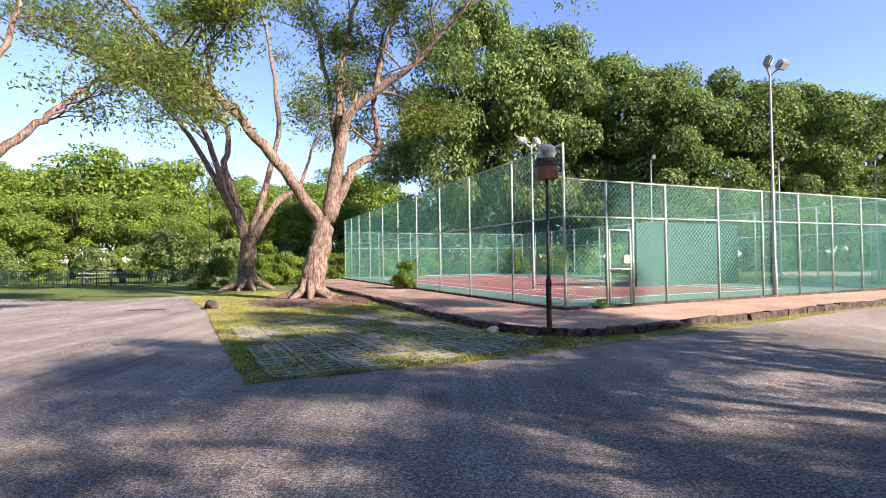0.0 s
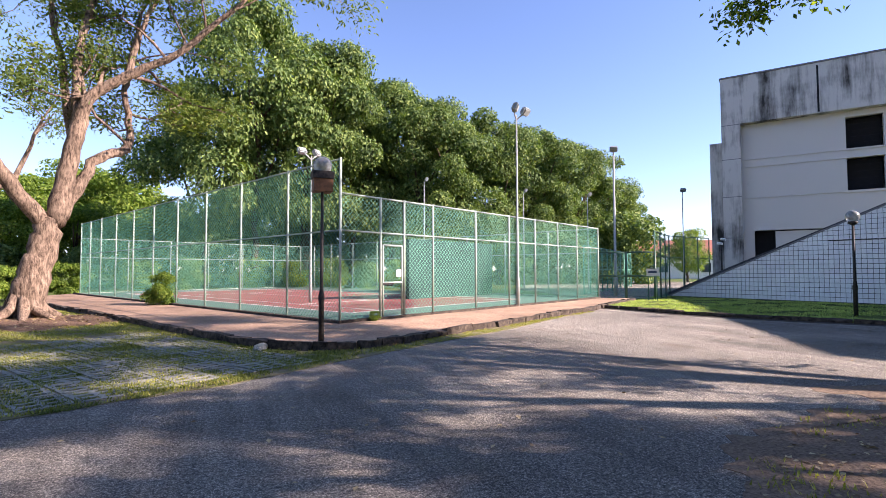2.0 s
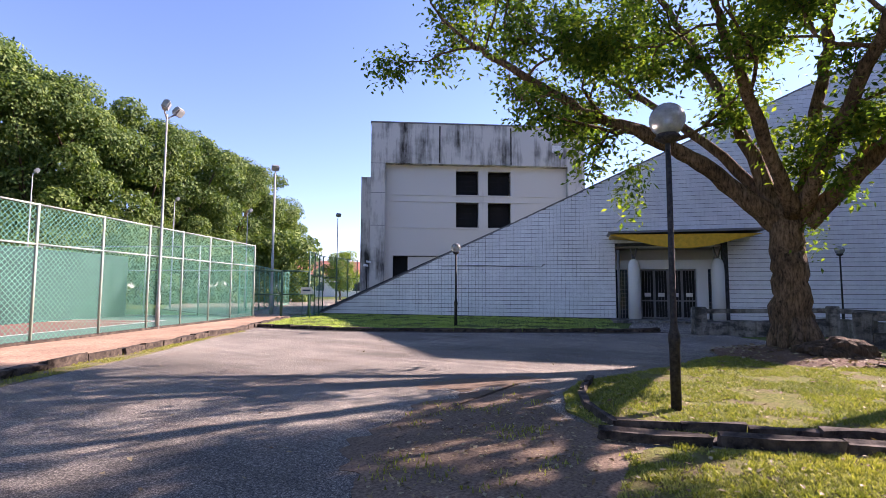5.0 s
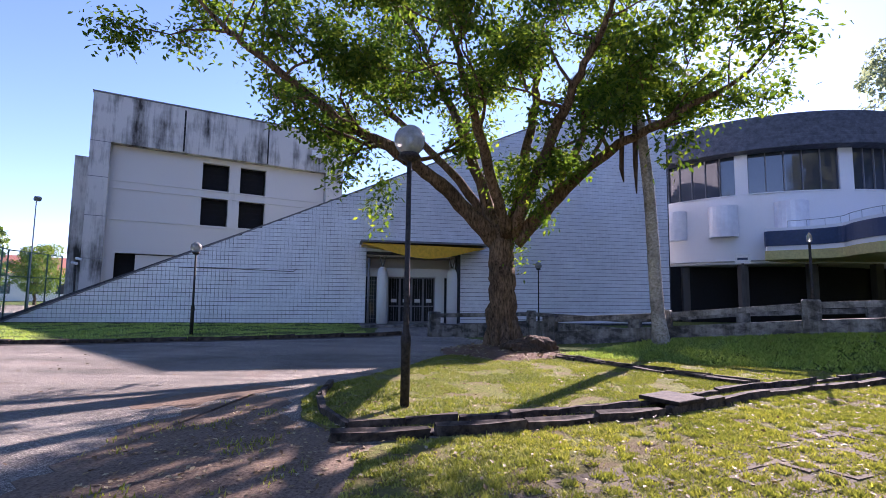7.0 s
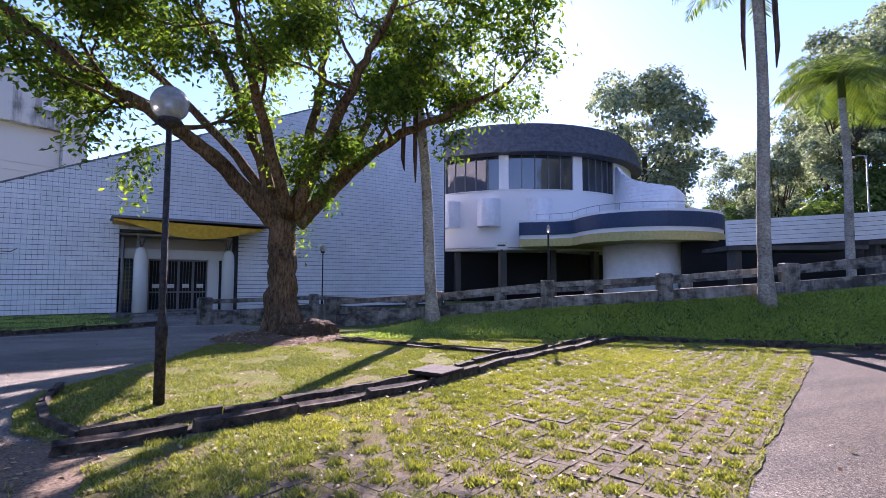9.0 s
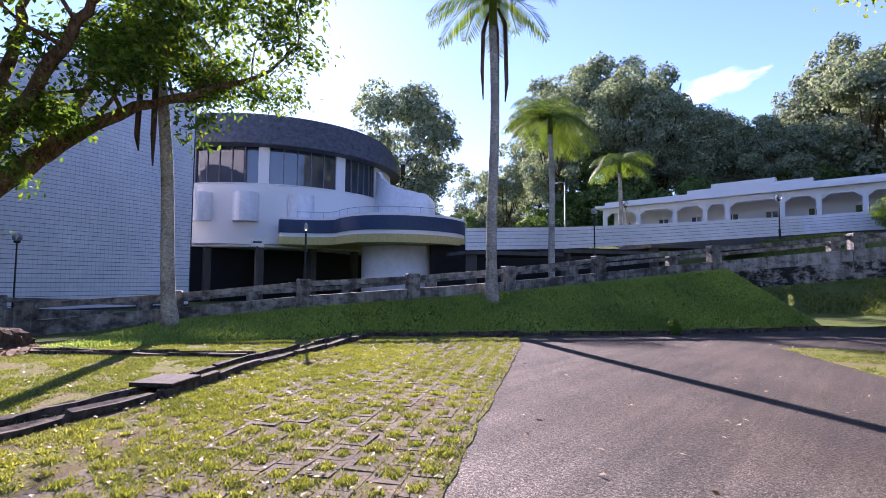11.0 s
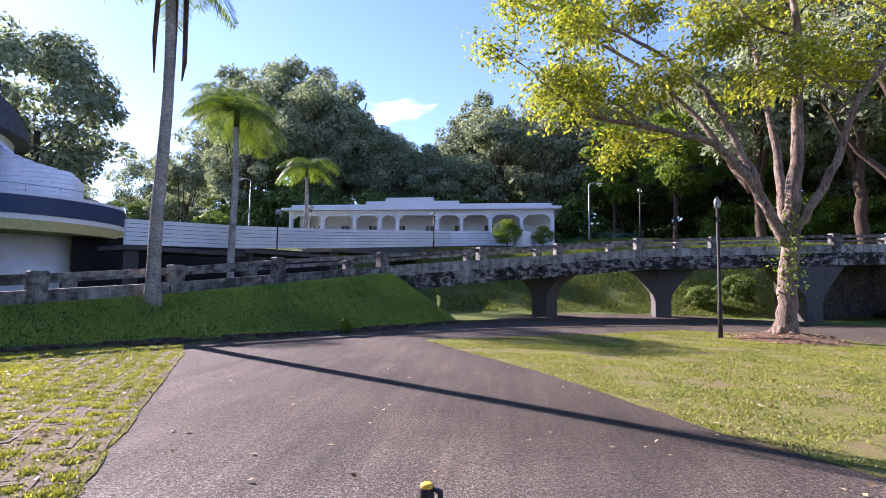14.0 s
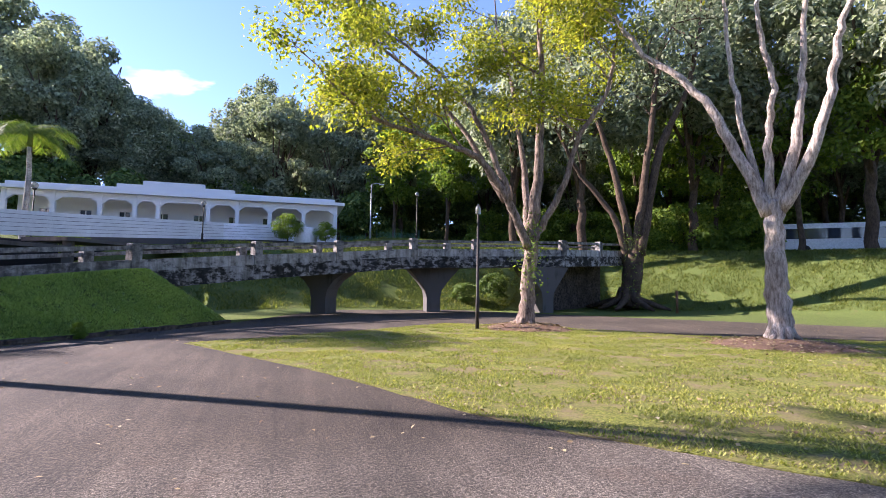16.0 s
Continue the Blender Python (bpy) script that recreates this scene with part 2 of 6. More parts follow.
M["leaf_rain"] = leaves_mat("feathery_green_leaves", (0.06, 0.10, 0.025), (0.115, 0.165, 0.04), (0.20, 0.24, 0.06))
M["leaf_broad"] = leaves_mat("broad_green_leaves", (0.04, 0.08, 0.016), (0.09, 0.15, 0.026), (0.21, 0.26, 0.04), 0.55)
M["leaf_yellow"] = leaves_mat("yellow_green_leaves", (0.14, 0.17, 0.025), (0.27, 0.29, 0.035), (0.46, 0.42, 0.06), 0.5)
M["leaf_mango"] = leaves_mat("dark_mango_leaves", (0.045, 0.085, 0.024), (0.105, 0.17, 0.046), (0.23, 0.295, 0.09), 0.26)
# leaf colours paled and greyed so that they carry the distant haze
M["leaf_forest"] = leaves_mat("haze_paled_forest_leaves", (0.12, 0.15, 0.10), (0.26, 0.295, 0.205), (0.42, 0.45, 0.32), 0.4, (1.2, 1.3, 0.95))
M["leaf_lime"] = leaves_mat("sunlit_lime_leaves", (0.075, 0.13, 0.02), (0.145, 0.22, 0.035), (0.24, 0.31, 0.055), 0.42)
M["leaf_palm"] = leaves_mat("palm_fronds", (0.06, 0.10, 0.02), (0.10, 0.16, 0.03), (0.20, 0.24, 0.06), 0.4)
M["dead_leaf"] = leaves_mat("fallen_leaves", (0.14, 0.08, 0.04), (0.28, 0.20, 0.11), (0.45, 0.38, 0.25), 0.1)

# ---- kit ----
def bx(bm, x0, y0, z0, x1, y1, z1):
    """A box between two corners."""
    v = [bm.verts.new(p) for p in ((x0, y0, z0), (x1, y0, z0), (x1, y1, z0), (x0, y1, z0), (x0, y0, z1), (x1, y0, z1), (x1, y1, z1), (x0, y1, z1))]
    for f in ((3, 2, 1, 0), (4, 5, 6, 7), (0, 1, 5, 4), (1, 2, 6, 5), (2, 3, 7, 6), (3, 0, 4, 7)):
        bm.faces.new([v[i] for i in f])
    return v


def tube(bm, pts, radii, n=8, cap=True, gnarl=0.0):
    """A tapered tube along points."""
    rings = []
    pts = [Vector(p) for p in pts]
    ref = None
    for i, p in enumerate(pts):
        d = (pts[min(i + 1, len(pts) - 1)] - pts[max(i - 1, 0)]).normalized()
        if ref is None:
            ref = d.orthogonal().normalized()
        ref = (ref - d * ref.dot(d))
        ref = ref.normalized() if ref.length > 1e-5 else d.orthogonal().normalized()
        s = d.cross(ref)
        ring_ = []
        for k in range(n):
            o = ref * math.cos(2 * math.pi * k / n) + s * math.sin(2 * math.pi * k / n)
            g = 1.0
            if gnarl:
                q = p + o * radii[i]
                g += gnarl * (noise.noise((q.x * 2.6, q.y * 2.6, q.z * 0.7)) + 0.6 * noise.noise((q.x * 7, q.y * 7, q.z * 1.6)))
            ring_.append(bm.verts.new(p + o * (radii[i] * g)))
        rings.append(ring_)
    for a, b in zip(rings, rings[1:]):
        for k in range(n):
            f = bm.faces.new((a[k], a[(k + 1) % n], b[(k + 1) % n], b[k]))
            f.smooth = True
    if cap:
        bm.faces.new(rings[0][::-1])
        bm.faces.new(rings[-1])


def lathe(bm, prof, n=20, at=(0, 0, 0)):
    """Turns a profile of (radius, height) about the upright axis."""
    rings = [[bm.verts.new((at[0] + r * math.cos(2 * math.pi * k / n), at[1] + r * math.sin(2 * math.pi * k / n), at[2] + z)) for k in range(n)] for r, z in prof]
    for a, b in zip(rings, rings[1:]):
        for k in range(n):
            f = bm.faces.new((a[k], a[(k + 1) % n], b[(k + 1) % n], b[k]))
            f.smooth = True
    bm.faces.new(rings[0][::-1])
    bm.faces.new(rings[-1])


def prism(bm, poly, z0, z1):
    """An upright prism over a plan outline."""
    a = [bm.verts.new((x, y, z0)) for x, y in poly]
    b = [bm.verts.new((x, y, z1)) for x, y in poly]
    n = len(poly)
    bm.faces.new(a[::-1])
    bm.faces.new(b)
    for i in range(n):
        bm.faces.new((a[i], a[(i + 1) % n], b[(i + 1) % n], b[i]))


def part(name, bm, mat, parent=None, label="", at=None):
    bmesh.ops.recalc_face_normals(bm, faces=bm.faces[:])
    me = bpy.data.meshes.new(name)
    bm.to_mesh(me)
    bm.free()
    me.materials.append(M[mat] if isinstance(mat, str) else mat)
    ob = new(name, me)
    if parent:
        ob.parent = parent
    if at is not None:
        ob.matrix_basis = at
    if label:
        tagged(ob, label)
    return ob


def share(name, me, parent, m):
    ob = new(name, me)
    ob.parent = parent
    ob.matrix_basis = m
    return ob


def thing(name, label, category, at=None, group="", kind=""):
    ob = tagged(new(name), label, category, group, kind)
    if at is not None:
        ob.matrix_basis = at
    return ob


def boxpart(name, mat, parent, x0, y0, z0, x1, y1, z1, label="", bevel=0.0):
    bm = bmesh.new()
    bx(bm, x0, y0, z0, x1, y1, z1)
    if bevel:
        bmesh.ops.bevel(bm, geom=bm.edges[:], offset=bevel, segments=1, affect="EDGES")
    return part(name, bm, mat, parent, label)


def raw_mesh(name, verts, faces, mat):
    """A mesh out of arrays: verts (n, 3), faces (m, k)."""
    me = bpy.data.meshes.new(name)
    k = faces.shape[1]
    me.vertices.add(len(verts))
    me.vertices.foreach_set("co", np.asarray(verts, np.float32).ravel())
    me.loops.add(faces.size)
    me.loops.foreach_set("vertex_index", faces.astype(np.int32).ravel())
    me.polygons.add(len(faces))
    me.polygons.foreach_set("loop_start", np.arange(0, faces.size, k, dtype=np.int32))
    me.polygons.foreach_set("loop_total", np.full(len(faces), k, np.int32))
    me.polygons.foreach_set("use_smooth", np.zeros(len(faces), bool))
    me.materials.append(M[mat])
    me.update(calc_edges=True)
    return me


def leaf_arrays(c, out, size, rng, slim=0.5, droop=0.3):
    """Leaves as folded diamonds at the places c, facing roughly along out."""
    n = len(c)
    up = out + rng.normal(0, 0.55, (n, 3))
    up /= np.linalg.norm(up, axis=1)[:, None] + 1e-9
    ax = rng.normal(0, 1, (n, 3))
    ax[:, 2] -= droop
    ax -= up * (ax * up).sum(1)[:, None]
    ax /= np.linalg.norm(ax, axis=1)[:, None] + 1e-9
    sd_ = np.cross(up, ax)
    s = (size * rng.uniform(0.6, 1.3, n))[:, None]
    v = np.stack([c, c + ax * s * 0.5 + sd_ * s * slim * 0.5 + up * s * 0.08, c + ax * s, c + ax * s * 0.5 - sd_ * s * slim * 0.5 + up * s * 0.08], 1)
    return v.reshape(-1, 3), np.arange(4 * n).reshape(-1, 4)


def seg_dist(px, py, a, b):
    """Distance to a segment, and the place along it from 0 to 1."""
    dx, dy = b[0] - a[0], b[1] - a[1]
    k = np.clip(((px - a[0]) * dx + (py - a[1]) * dy) / (dx * dx + dy * dy), 0, 1)
    return np.hypot(px - a[0] - k * dx, py - a[1] - k * dy), k


def inside(px, py, poly):
    r = np.zeros(np.shape(px), bool)
    for (x0, y0), (x1, y1) in zip(poly, poly[1:] + poly[:1]):
        c = (y0 > py) != (y1 > py)
        r ^= c & (px < (x1 - x0) * (py - y0) / ((y1 - y0) or 1e-9) + x0)
    return r


def smooth(a, b, x):
    t = np.clip((x - a) / (b - a), 0, 1)
    return t * t * (3 - 2 * t)


def along(bearing, d):
    return d * math.sin(radians(bearing)), d * math.cos(radians(bearing))

# ---- ground ----
# ramp and footbridge posts: x, y, top of post, foot of parapet
RAMP = [(17.1, -3.0, 1.06, 0.09), (15.4, -6.0, 1.30, 0.40), (13.6, -9.0, 1.66, 0.72), (11.85, -11.95, 1.86, 0.95), (10.1, -14.9, 2.16, 1.2), (8.3, -18.2, 2.60, 1.55),
        (5.37, -22.4, 3.10, 2.05), (1.11, -25.98, 3.63, 2.58), (-2.98, -28.34, 4.04, 2.99), (-7.53, -29.6, 4.47, 3.42), (-11.8, -30.3, 4.63, 3.58), (-18.3, -30.6, 4.86, 3.81), (-22.3, -32.2, 5.05, 4.0), (-26.5, -34.5, 5.3, 4.25)]
FOOT = [(14.6, -2.2), (11.6, -9.7), (8.5, -13.0), (5.3, -17.0), (1.9, -22.6)]


def height(x, y):
    """Height of the bare ground."""
    x, y = np.asarray(x, float), np.asarray(y, float)
    d, b = np.hypot(x, y), np.degrees(np.arctan2(x, y)) % 360
    z = np.full(x.shape, -0.06)
    # bank between its kerb and the ramp
    best, zr = np.full(x.shape, 1e9), np.zeros(x.shape)
    for p, q in zip(RAMP[:6], RAMP[1:7]):
        s, k = seg_dist(x, y, p, q)
        h = p[3] + k * (q[3] - p[3])
        zr = np.where(s < best, h, zr)
        best = np.minimum(best, s)
    foot = np.full(x.shape, 1e9)
    for p, q in zip(FOOT, FOOT[1:]):
        foot = np.minimum(foot, seg_dist(x, y, p, q)[0])
    strip = inside(x, y, FOOT + [(r[0], r[1]) for r in RAMP[6::-1]])
    up = np.clip(foot / (foot + best + 1e-6), 0, 1)
    z = np.where(strip, -0.02 + (zr + 0.04) * np.clip(1.22 * up, 0, 1) ** 0.85, z)
    # drive behind the parapet, then the level under the round building
    behind = inside(x, y, [(r[0], r[1]) for r in RAMP[:7]] + [(9, -26), (16, -28), (40, -34), (46, -8), (34, -2), (24, -2.6)])
    z = np.where(behind & ~strip, np.clip(zr - 0.12, -0.02, 1.1) * smooth(0.0, 1.0, 9 - best) - 0.02, z)
    # slope below the far end of the bank
    # hillside beyond the footbridge
    a = np.interp(b, [0, 138, 150, 168, 174, 190, 205, 215, 245, 300, 360], [400, 400, 39, 38, 32, 33.5, 36, 43, 40, 80, 400])
    top = np.interp(b, [0, 138, 150, 170, 184, 191, 205, 240, 300, 360], [0, 1, 5.4, 4.9, 5.1, 5.9, 5.7, 5.0, 3, 0])
    z = np.maximum(z, -0.06 + top * smooth(0, 1, (d - a) / 12.0) + np.where(b > 138, 9.0, 0.0) * smooth(60, 110, d) * smooth(140, 155, b) * (1 - smooth(230, 300, b)))
    return z


def ground_sheet():
    r = np.concatenate([np.arange(0.5, 56, 0.55), np.geomspace(56, 1800, 40)])
    a = np.radians(np.arange(0, 360, 1.0))
    R, A = np.meshgrid(r, a, indexing="ij")
    X, Y = R * np.sin(A), R * np.cos(A)
    Z = height(X, Y)
    rough = np.array([noise.noise((x * 0.7, y * 0.7, 0.0)) for x, y in zip(X.ravel(), Y.ravel())]).reshape(X.shape)
    Z = Z + rough * 0.05 * smooth(0.05, 0.5, Z)
    n, m = X.shape
    v = np.stack([X, Y, Z], -1).reshape(-1, 3)
    i = np.arange(n * m).reshape(n, m)
    f = np.stack([i[:-1], np.roll(i, -1, 1)[:-1], np.roll(i, -1, 1)[1:], i[1:]], -1).reshape(-1, 4)
    me = raw_mesh("ground", v, f, "ground")
    me.materials.clear()
    me.materials.append(M["bank"])
    me.polygons.foreach_set("use_smooth", np.ones(len(f), bool))
    return tagged(new("ground", me), "grassy ground with a mown bank rising to the hill", "ground", kind="structure")


def ragged(poly, step=0.25, amp=0.07, seed=0.0):
    """Follows an outline in short steps with a worn, uneven edge."""
    out = []
    for (x0, y0), (x1, y1) in zip(poly, poly[1:] + poly[:1]):
        L = math.hypot(x1 - x0, y1 - y0)
        n = max(1, int(L / step))
        for k in range(n):
            x, y = x0 + (x1 - x0) * k / n, y0 + (y1 - y0) * k / n
            w = noise.noise((x * 1.7, y * 1.7, seed)) + 0.6 * noise.noise((x * 5, y * 5, seed))
            out.append((x - (y1 - y0) / L * w * amp, y + (x1 - x0) / L * w * amp))
    return out


def slab(name, poly, z0, z1, mat, label, category, step=0.12, amp=0.05):
    bm = bmesh.new()
    prism(bm, ragged(poly, step, amp, z1) if amp else poly, z0, z1)
    return tagged(part(name, bm, mat), label, category, kind="structure")


ground_sheet()
ASPHALT = [(-60, 20), (-20.8, 23.4), (-15.2, 21.4), (-12.2, 24.5), (-6, 27), (19, 23.5), (24.5, 23.2), (24, 20.5), (16.5, 17.0), (16.2, 13.6), (16.7, 11.9), (18.1, 9.2), (19.3, 6.85), (21.0, 3.6),
           (28.0, 4.2), (28.9, 0.4), (22.0, 0.6), (17.3, -2.2), (12, -1), (11.4, -8.4), (8.6, -12.8), (5.4, -16.8), (1.95, -22.4), (0.5, -26), (-4, -36), (-12.0, -33), (-15.5, -28.2), (-20.4, -22.6), (-26.3, -16.5), (-60, -4)]
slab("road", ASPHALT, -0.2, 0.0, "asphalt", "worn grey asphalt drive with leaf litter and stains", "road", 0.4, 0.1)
LAWN_A = [(-2.67, 6.87), (-5.28, 11.6), (-8.3, 17.3), (-12.2, 23.5), (-7.2, 28.2), (-3.1, 20.1), (-0.85, 15.1), (0.6, 12.0), (1.84, 10.65), (2.7, 10.5), (3.74, 10.9), (5.2, 11.8), (7.2, 12.9), (10.3, 14.7), (13.3, 16.2), (13.4, 15.9),
          (10.3, 14.2), (7.3, 12.2), (4.5, 10.7), (2.0, 9.2), (0.26, 8.1), (-0.9, 7.7), (-2.2, 7.2)]
slab("grass_verge", LAWN_A, -0.1, 0.012, "dry_lawn", "patchy dry grass verge with turf pavers", "grass")
ISLAND = [(6.15, 1.25), (7.0, 2.0), (8.0, 2.35), (9.1, 2.4), (11.5, 1.35), (14.5, 0.3), (17.0, -1.4), (17.1, -3.0), (13.2, -5.4), (11.6, -9.6), (9.4, -5.0), (7.9, -2.8), (7.0, -0.8)]
slab("grass_island", ISLAND, -0.1, 0.03, "lawn", "sunlit grass island under the spreading tree", "grass")
LAWN_B = [(5.6, 1.0), (3.9, 0.9), (2.6, 0.0), (2.2, -2.2), (2.92, -3.45), (3.8, -5.0), (7.1, -11.0), (8.2, -12.6), (11.3, -9.9), (9.05, -5.15), (7.55, -2.95), (6.6, -0.9), (6.0, 0.8)]
slab("paver_lawn", LAWN_B, -0.1, 0.012, "turf_soil", "grass parking lawn over turf pavers", "grass")
LAWN_C = [(2.3, -15.3), (-0.86, -9.9), (-2.5, -6.3), (-3.7, -4.7), (-4.9, -3.3), (-9, 0.5), (-28, -6.5), (-18.8, -11.8), (-13.5, -14.8), (-10.5, -19.2), (-7.0, -21.4), (-2.5, -18.2)]
slab("tree_lawn", LAWN_C, -0.1, 0.012, "lawn", "sunlit lawn with two slender trees", "grass")
STRIP = [(15.2, 17.4), (15.45, 13.6), (16.0, 11.9), (17.4, 9.2), (18.6, 6.9), (20.4, 3.6), (27.6, 5.4), (28.0, 6.2), (24.1, 22.3), (21.5, 21.5)]
slab("wall_verge", STRIP, -0.1, 0.06, "bank", "green grass strip at the foot of the tiled wall", "grass")
SOIL = [(5.9, 0.85), (3.6, 0.6), (2.9, 2.0), (4.4, 3.6), (6.6, 3.9), (8.6, 3.3), (8.3, 2.7), (6.9, 2.25)]
slab("dirt_patch", SOIL, -0.05, 0.006, "dirt", "brown dirt and litter spilled on the drive", "dirt", 0.08, 0.28)
slab("dirt_patch", [(7.3, 4.5), (7.9, 4.75), (8.6, 4.1), (9.3, 3.5), (9.1, 3.05), (8.4, 3.35), (7.6, 3.9)], -0.05, 0.004, "dirt", "brown damp stain along a crack in the asphalt", "dirt", 0.07, 0.22)
KERB = [(-10.5, 36.0), (-6.76, 27.97), (-3.05, 20.01), (-0.79, 14.98), (0.66, 11.95), (1.1, 11.3), (1.84, 10.68), (2.3, 10.52), (2.71, 10.5), (3.2, 10.62), (3.74, 10.86), (5.21, 11.74), (7.21, 12.81), (10.29, 14.6), (13.29, 16.12), (16.2, 18.2), (19.5, 20.0)]
PATHWAY = [(x, y + 0.12) for x, y in KERB] + [(21, 21.6), (20.5, 25), (3.0, 18.2), (-8.8, 41.5)]
slab("footpath", PATHWAY, -0.1, 0.14, "footpath", "reddish weathered footpath round the court", "footpath", 0.5, 0.0)


def stones(name, line, label, w=0.16, h=0.16, z=0.0, length=0.95, lean=0.02, keep=1.0, seed=3, mat="kerb", category="kerb"):
    """A row of worn kerb stones along a line, each a piece of its own."""
    rnd = random.Random(seed)
    root = thing(name, label, category, kind="structure")
    meshes = []
    for k in range(4):
        bm = bmesh.new()
        bx(bm, -0.5, -0.5, -0.5, 0.5, 0.5, 0.5)
        bmesh.ops.subdivide_edges(bm, edges=bm.edges[:], cuts=1, use_grid_fill=True)
        for v in bm.verts:
            v.co += Vector((rnd.gauss(0, 0.012), rnd.gauss(0, 0.07), rnd.gauss(0, 0.06)))
        me = bpy.data.meshes.new("kerb_stone")
        bm.to_mesh(me)
        bm.free()
        me.materials.append(M[mat])
        meshes.append(me)
    for (x0, y0), (x1, y1) in zip(line, line[1:]):
        L = math.hypot(x1 - x0, y1 - y0)
        n = max(1, round(L / length))
        for k in range(n):
            if rnd.random() > keep:
                continue
            t = (k + 0.5) / n
            s = L / n - 0.03 * rnd.random()
            m = pose(x0 + (x1 - x0) * t + rnd.gauss(0, lean), y0 + (y1 - y0) * t + rnd.gauss(0, lean), z + h / 2 - 0.03 + rnd.gauss(0, 0.012), rnd.gauss(0, 3), rnd.gauss(0, 1.2),
                     math.degrees(math.atan2(y1 - y0, x1 - x0)) + rnd.gauss(0, 1.0))
            share("kerb_stone", rnd.choice(meshes), root, m @ Matrix.Diagonal((s, w, h + 0.06, 1)))
    return root


stones("footpath_kerb", KERB[1:], "mossy broken concrete kerb along the footpath", 0.2, 0.17)
stones("verge_kerb", STRIP[:6] + [(21.5, 2.4)], "dark concrete kerb before the tiled wall", 0.18, 0.13, seed=5)
DRAIN = [(9.3, 2.65), (8.0, 2.5), (6.95, 2.15), (6.05, 1.35), (6.65, -0.8), (7.62, -2.85), (9.15, -5.1), (11.45, -9.75)]


def offset(line, d):
    out = []
    for i, (x, y) in enumerate(line):
        a, b = line[max(i - 1, 0)], line[min(i + 1, len(line) - 1)]
        L = math.hypot(b[0] - a[0], b[1] - a[1])
        out.append((x - (b[1] - a[1]) / L * d, y + (b[0] - a[0]) / L * d))
    return out


stones("drain_kerb", offset(DRAIN, -0.02)[3:], "worn concrete edge of an open drain", 0.11, 0.12, length=1.25, lean=0.03, seed=8)
stones("drain_kerb", offset(DRAIN, 0.42), "worn concrete edge of an open drain", 0.09, 0.13, length=0.7, lean=0.01, seed=9)
# the channel isn't sunk: its near-black colour stands for the shade inside
bm = bmesh.new()
prism(bm, offset(DRAIN, 0.0)[3:] + offset(DRAIN, 0.42)[:2:-1], -0.1, 0.035)
tagged(part("drain_channel", bm, "drain"), "flat drain channel strip with its deep shade in the colour", "drain", kind="structure")
SIDE = [(14.3, -2.3), (12.0, -3.9), (10.1, -5.45)]
stones("drain_kerb", SIDE, "low concrete edge of a side drain", 0.1, 0.09, z=0.02, seed=10)
stones("drain_kerb", offset(SIDE, 0.3), "low concrete edge of a side drain", 0.1, 0.08, z=0.02, seed=12)
bank_line = [(11.5, -9.75), (8.5, -13.0), (5.3, -17.0), (3.4, -20.0), (1.9, -22.6)]
stones("bank_kerb", bank_line, "dark low kerb at the foot of the bank", 0.14, 0.13, seed=11)
bm = bmesh.new()
VD = STRIP[:6] + [(21.5, 2.4)]
prism(bm, offset(VD, -0.1) + offset(VD, -0.5)[::-1], -0.1, 0.006)
tagged(part("drain_channel", bm, "drain"), "dark gutter strip before the tiled wall", "drain", kind="structure")
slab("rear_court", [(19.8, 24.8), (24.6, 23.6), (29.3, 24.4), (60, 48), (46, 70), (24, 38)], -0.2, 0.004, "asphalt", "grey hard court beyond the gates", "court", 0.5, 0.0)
# concrete slab bridging the drain
boxpart("drain_cover", "drain", tagged(new("drain_slab"), "dark flat slab lying across the drain", "slab"), -0.35, -0.32, 0.13, 0.35, 0.32, 0.19, bevel=0.01).parent.matrix_basis = pose(8.05, -3.15, 0.0, 0, 0, -55)

# ---- tiled wedge hall ----
W0, W_RZ = (24.2, 21.8), math.degrees(math.atan2(-16.6, 4.0))
wedge = thing("wall_tiled", "white tiled wedge-shaped wall rising to one end", "wall", pose(*W0, 0, 0, 0, W_RZ), kind="structure")
W_LEN, W_Z0, W_K = 36.2, 0.24, 0.438      # length, height at its low end, rise per metre
W_TOP = 29.5      # from here on the top runs level
ENT0, ENT1, ENT_Z = 17.1, 22.3, 3.95      # recessed entrance


def wedge_top(s):
    return W_Z0 + W_K * min(s, W_TOP)


bm = bmesh.new()
for a, b, z in ((-1.0, ENT0, 0), (ENT0, ENT1, ENT_Z), (ENT1, W_TOP, 0), (W_TOP, W_LEN, 0)):
    v = [bm.verts.new(p) for p in ((a, 0.02, z), (b, 0.02, z), (b, 0.02, wedge_top(b) - 0.03), (a, 0.02, max(wedge_top(a) - 0.03, 0.02)), (a, 0.5, z), (b, 0.5, z), (b, 0.5, wedge_top(b) - 0.03), (a, 0.5, max(wedge_top(a) - 0.03, 0.02)))]
    for f in ((0, 1, 2, 3), (7, 6, 5, 4), (0, 4, 5, 1), (1, 5, 6, 2), (2, 6, 7, 3), (3, 7, 4, 0)):
        bm.faces.new([v[i] for i in f])
part("backing", bm, "grout", wedge)
# coping along the slope
bm = bmesh.new()
for a, b in ((-1.0, W_TOP), (W_TOP, W_LEN)):
    za, zb = wedge_top(a), wedge_top(b)
    v = [bm.verts.new(p) for p in ((a, -0.05, za - 0.04), (b, -0.05, zb - 0.04), (b, 0.55, zb - 0.04), (a, 0.55, za - 0.04), (a, -0.05, za + 0.03), (b, -0.05, zb + 0.03), (b, 0.55, zb + 0.03), (a, 0.55, za + 0.03))]
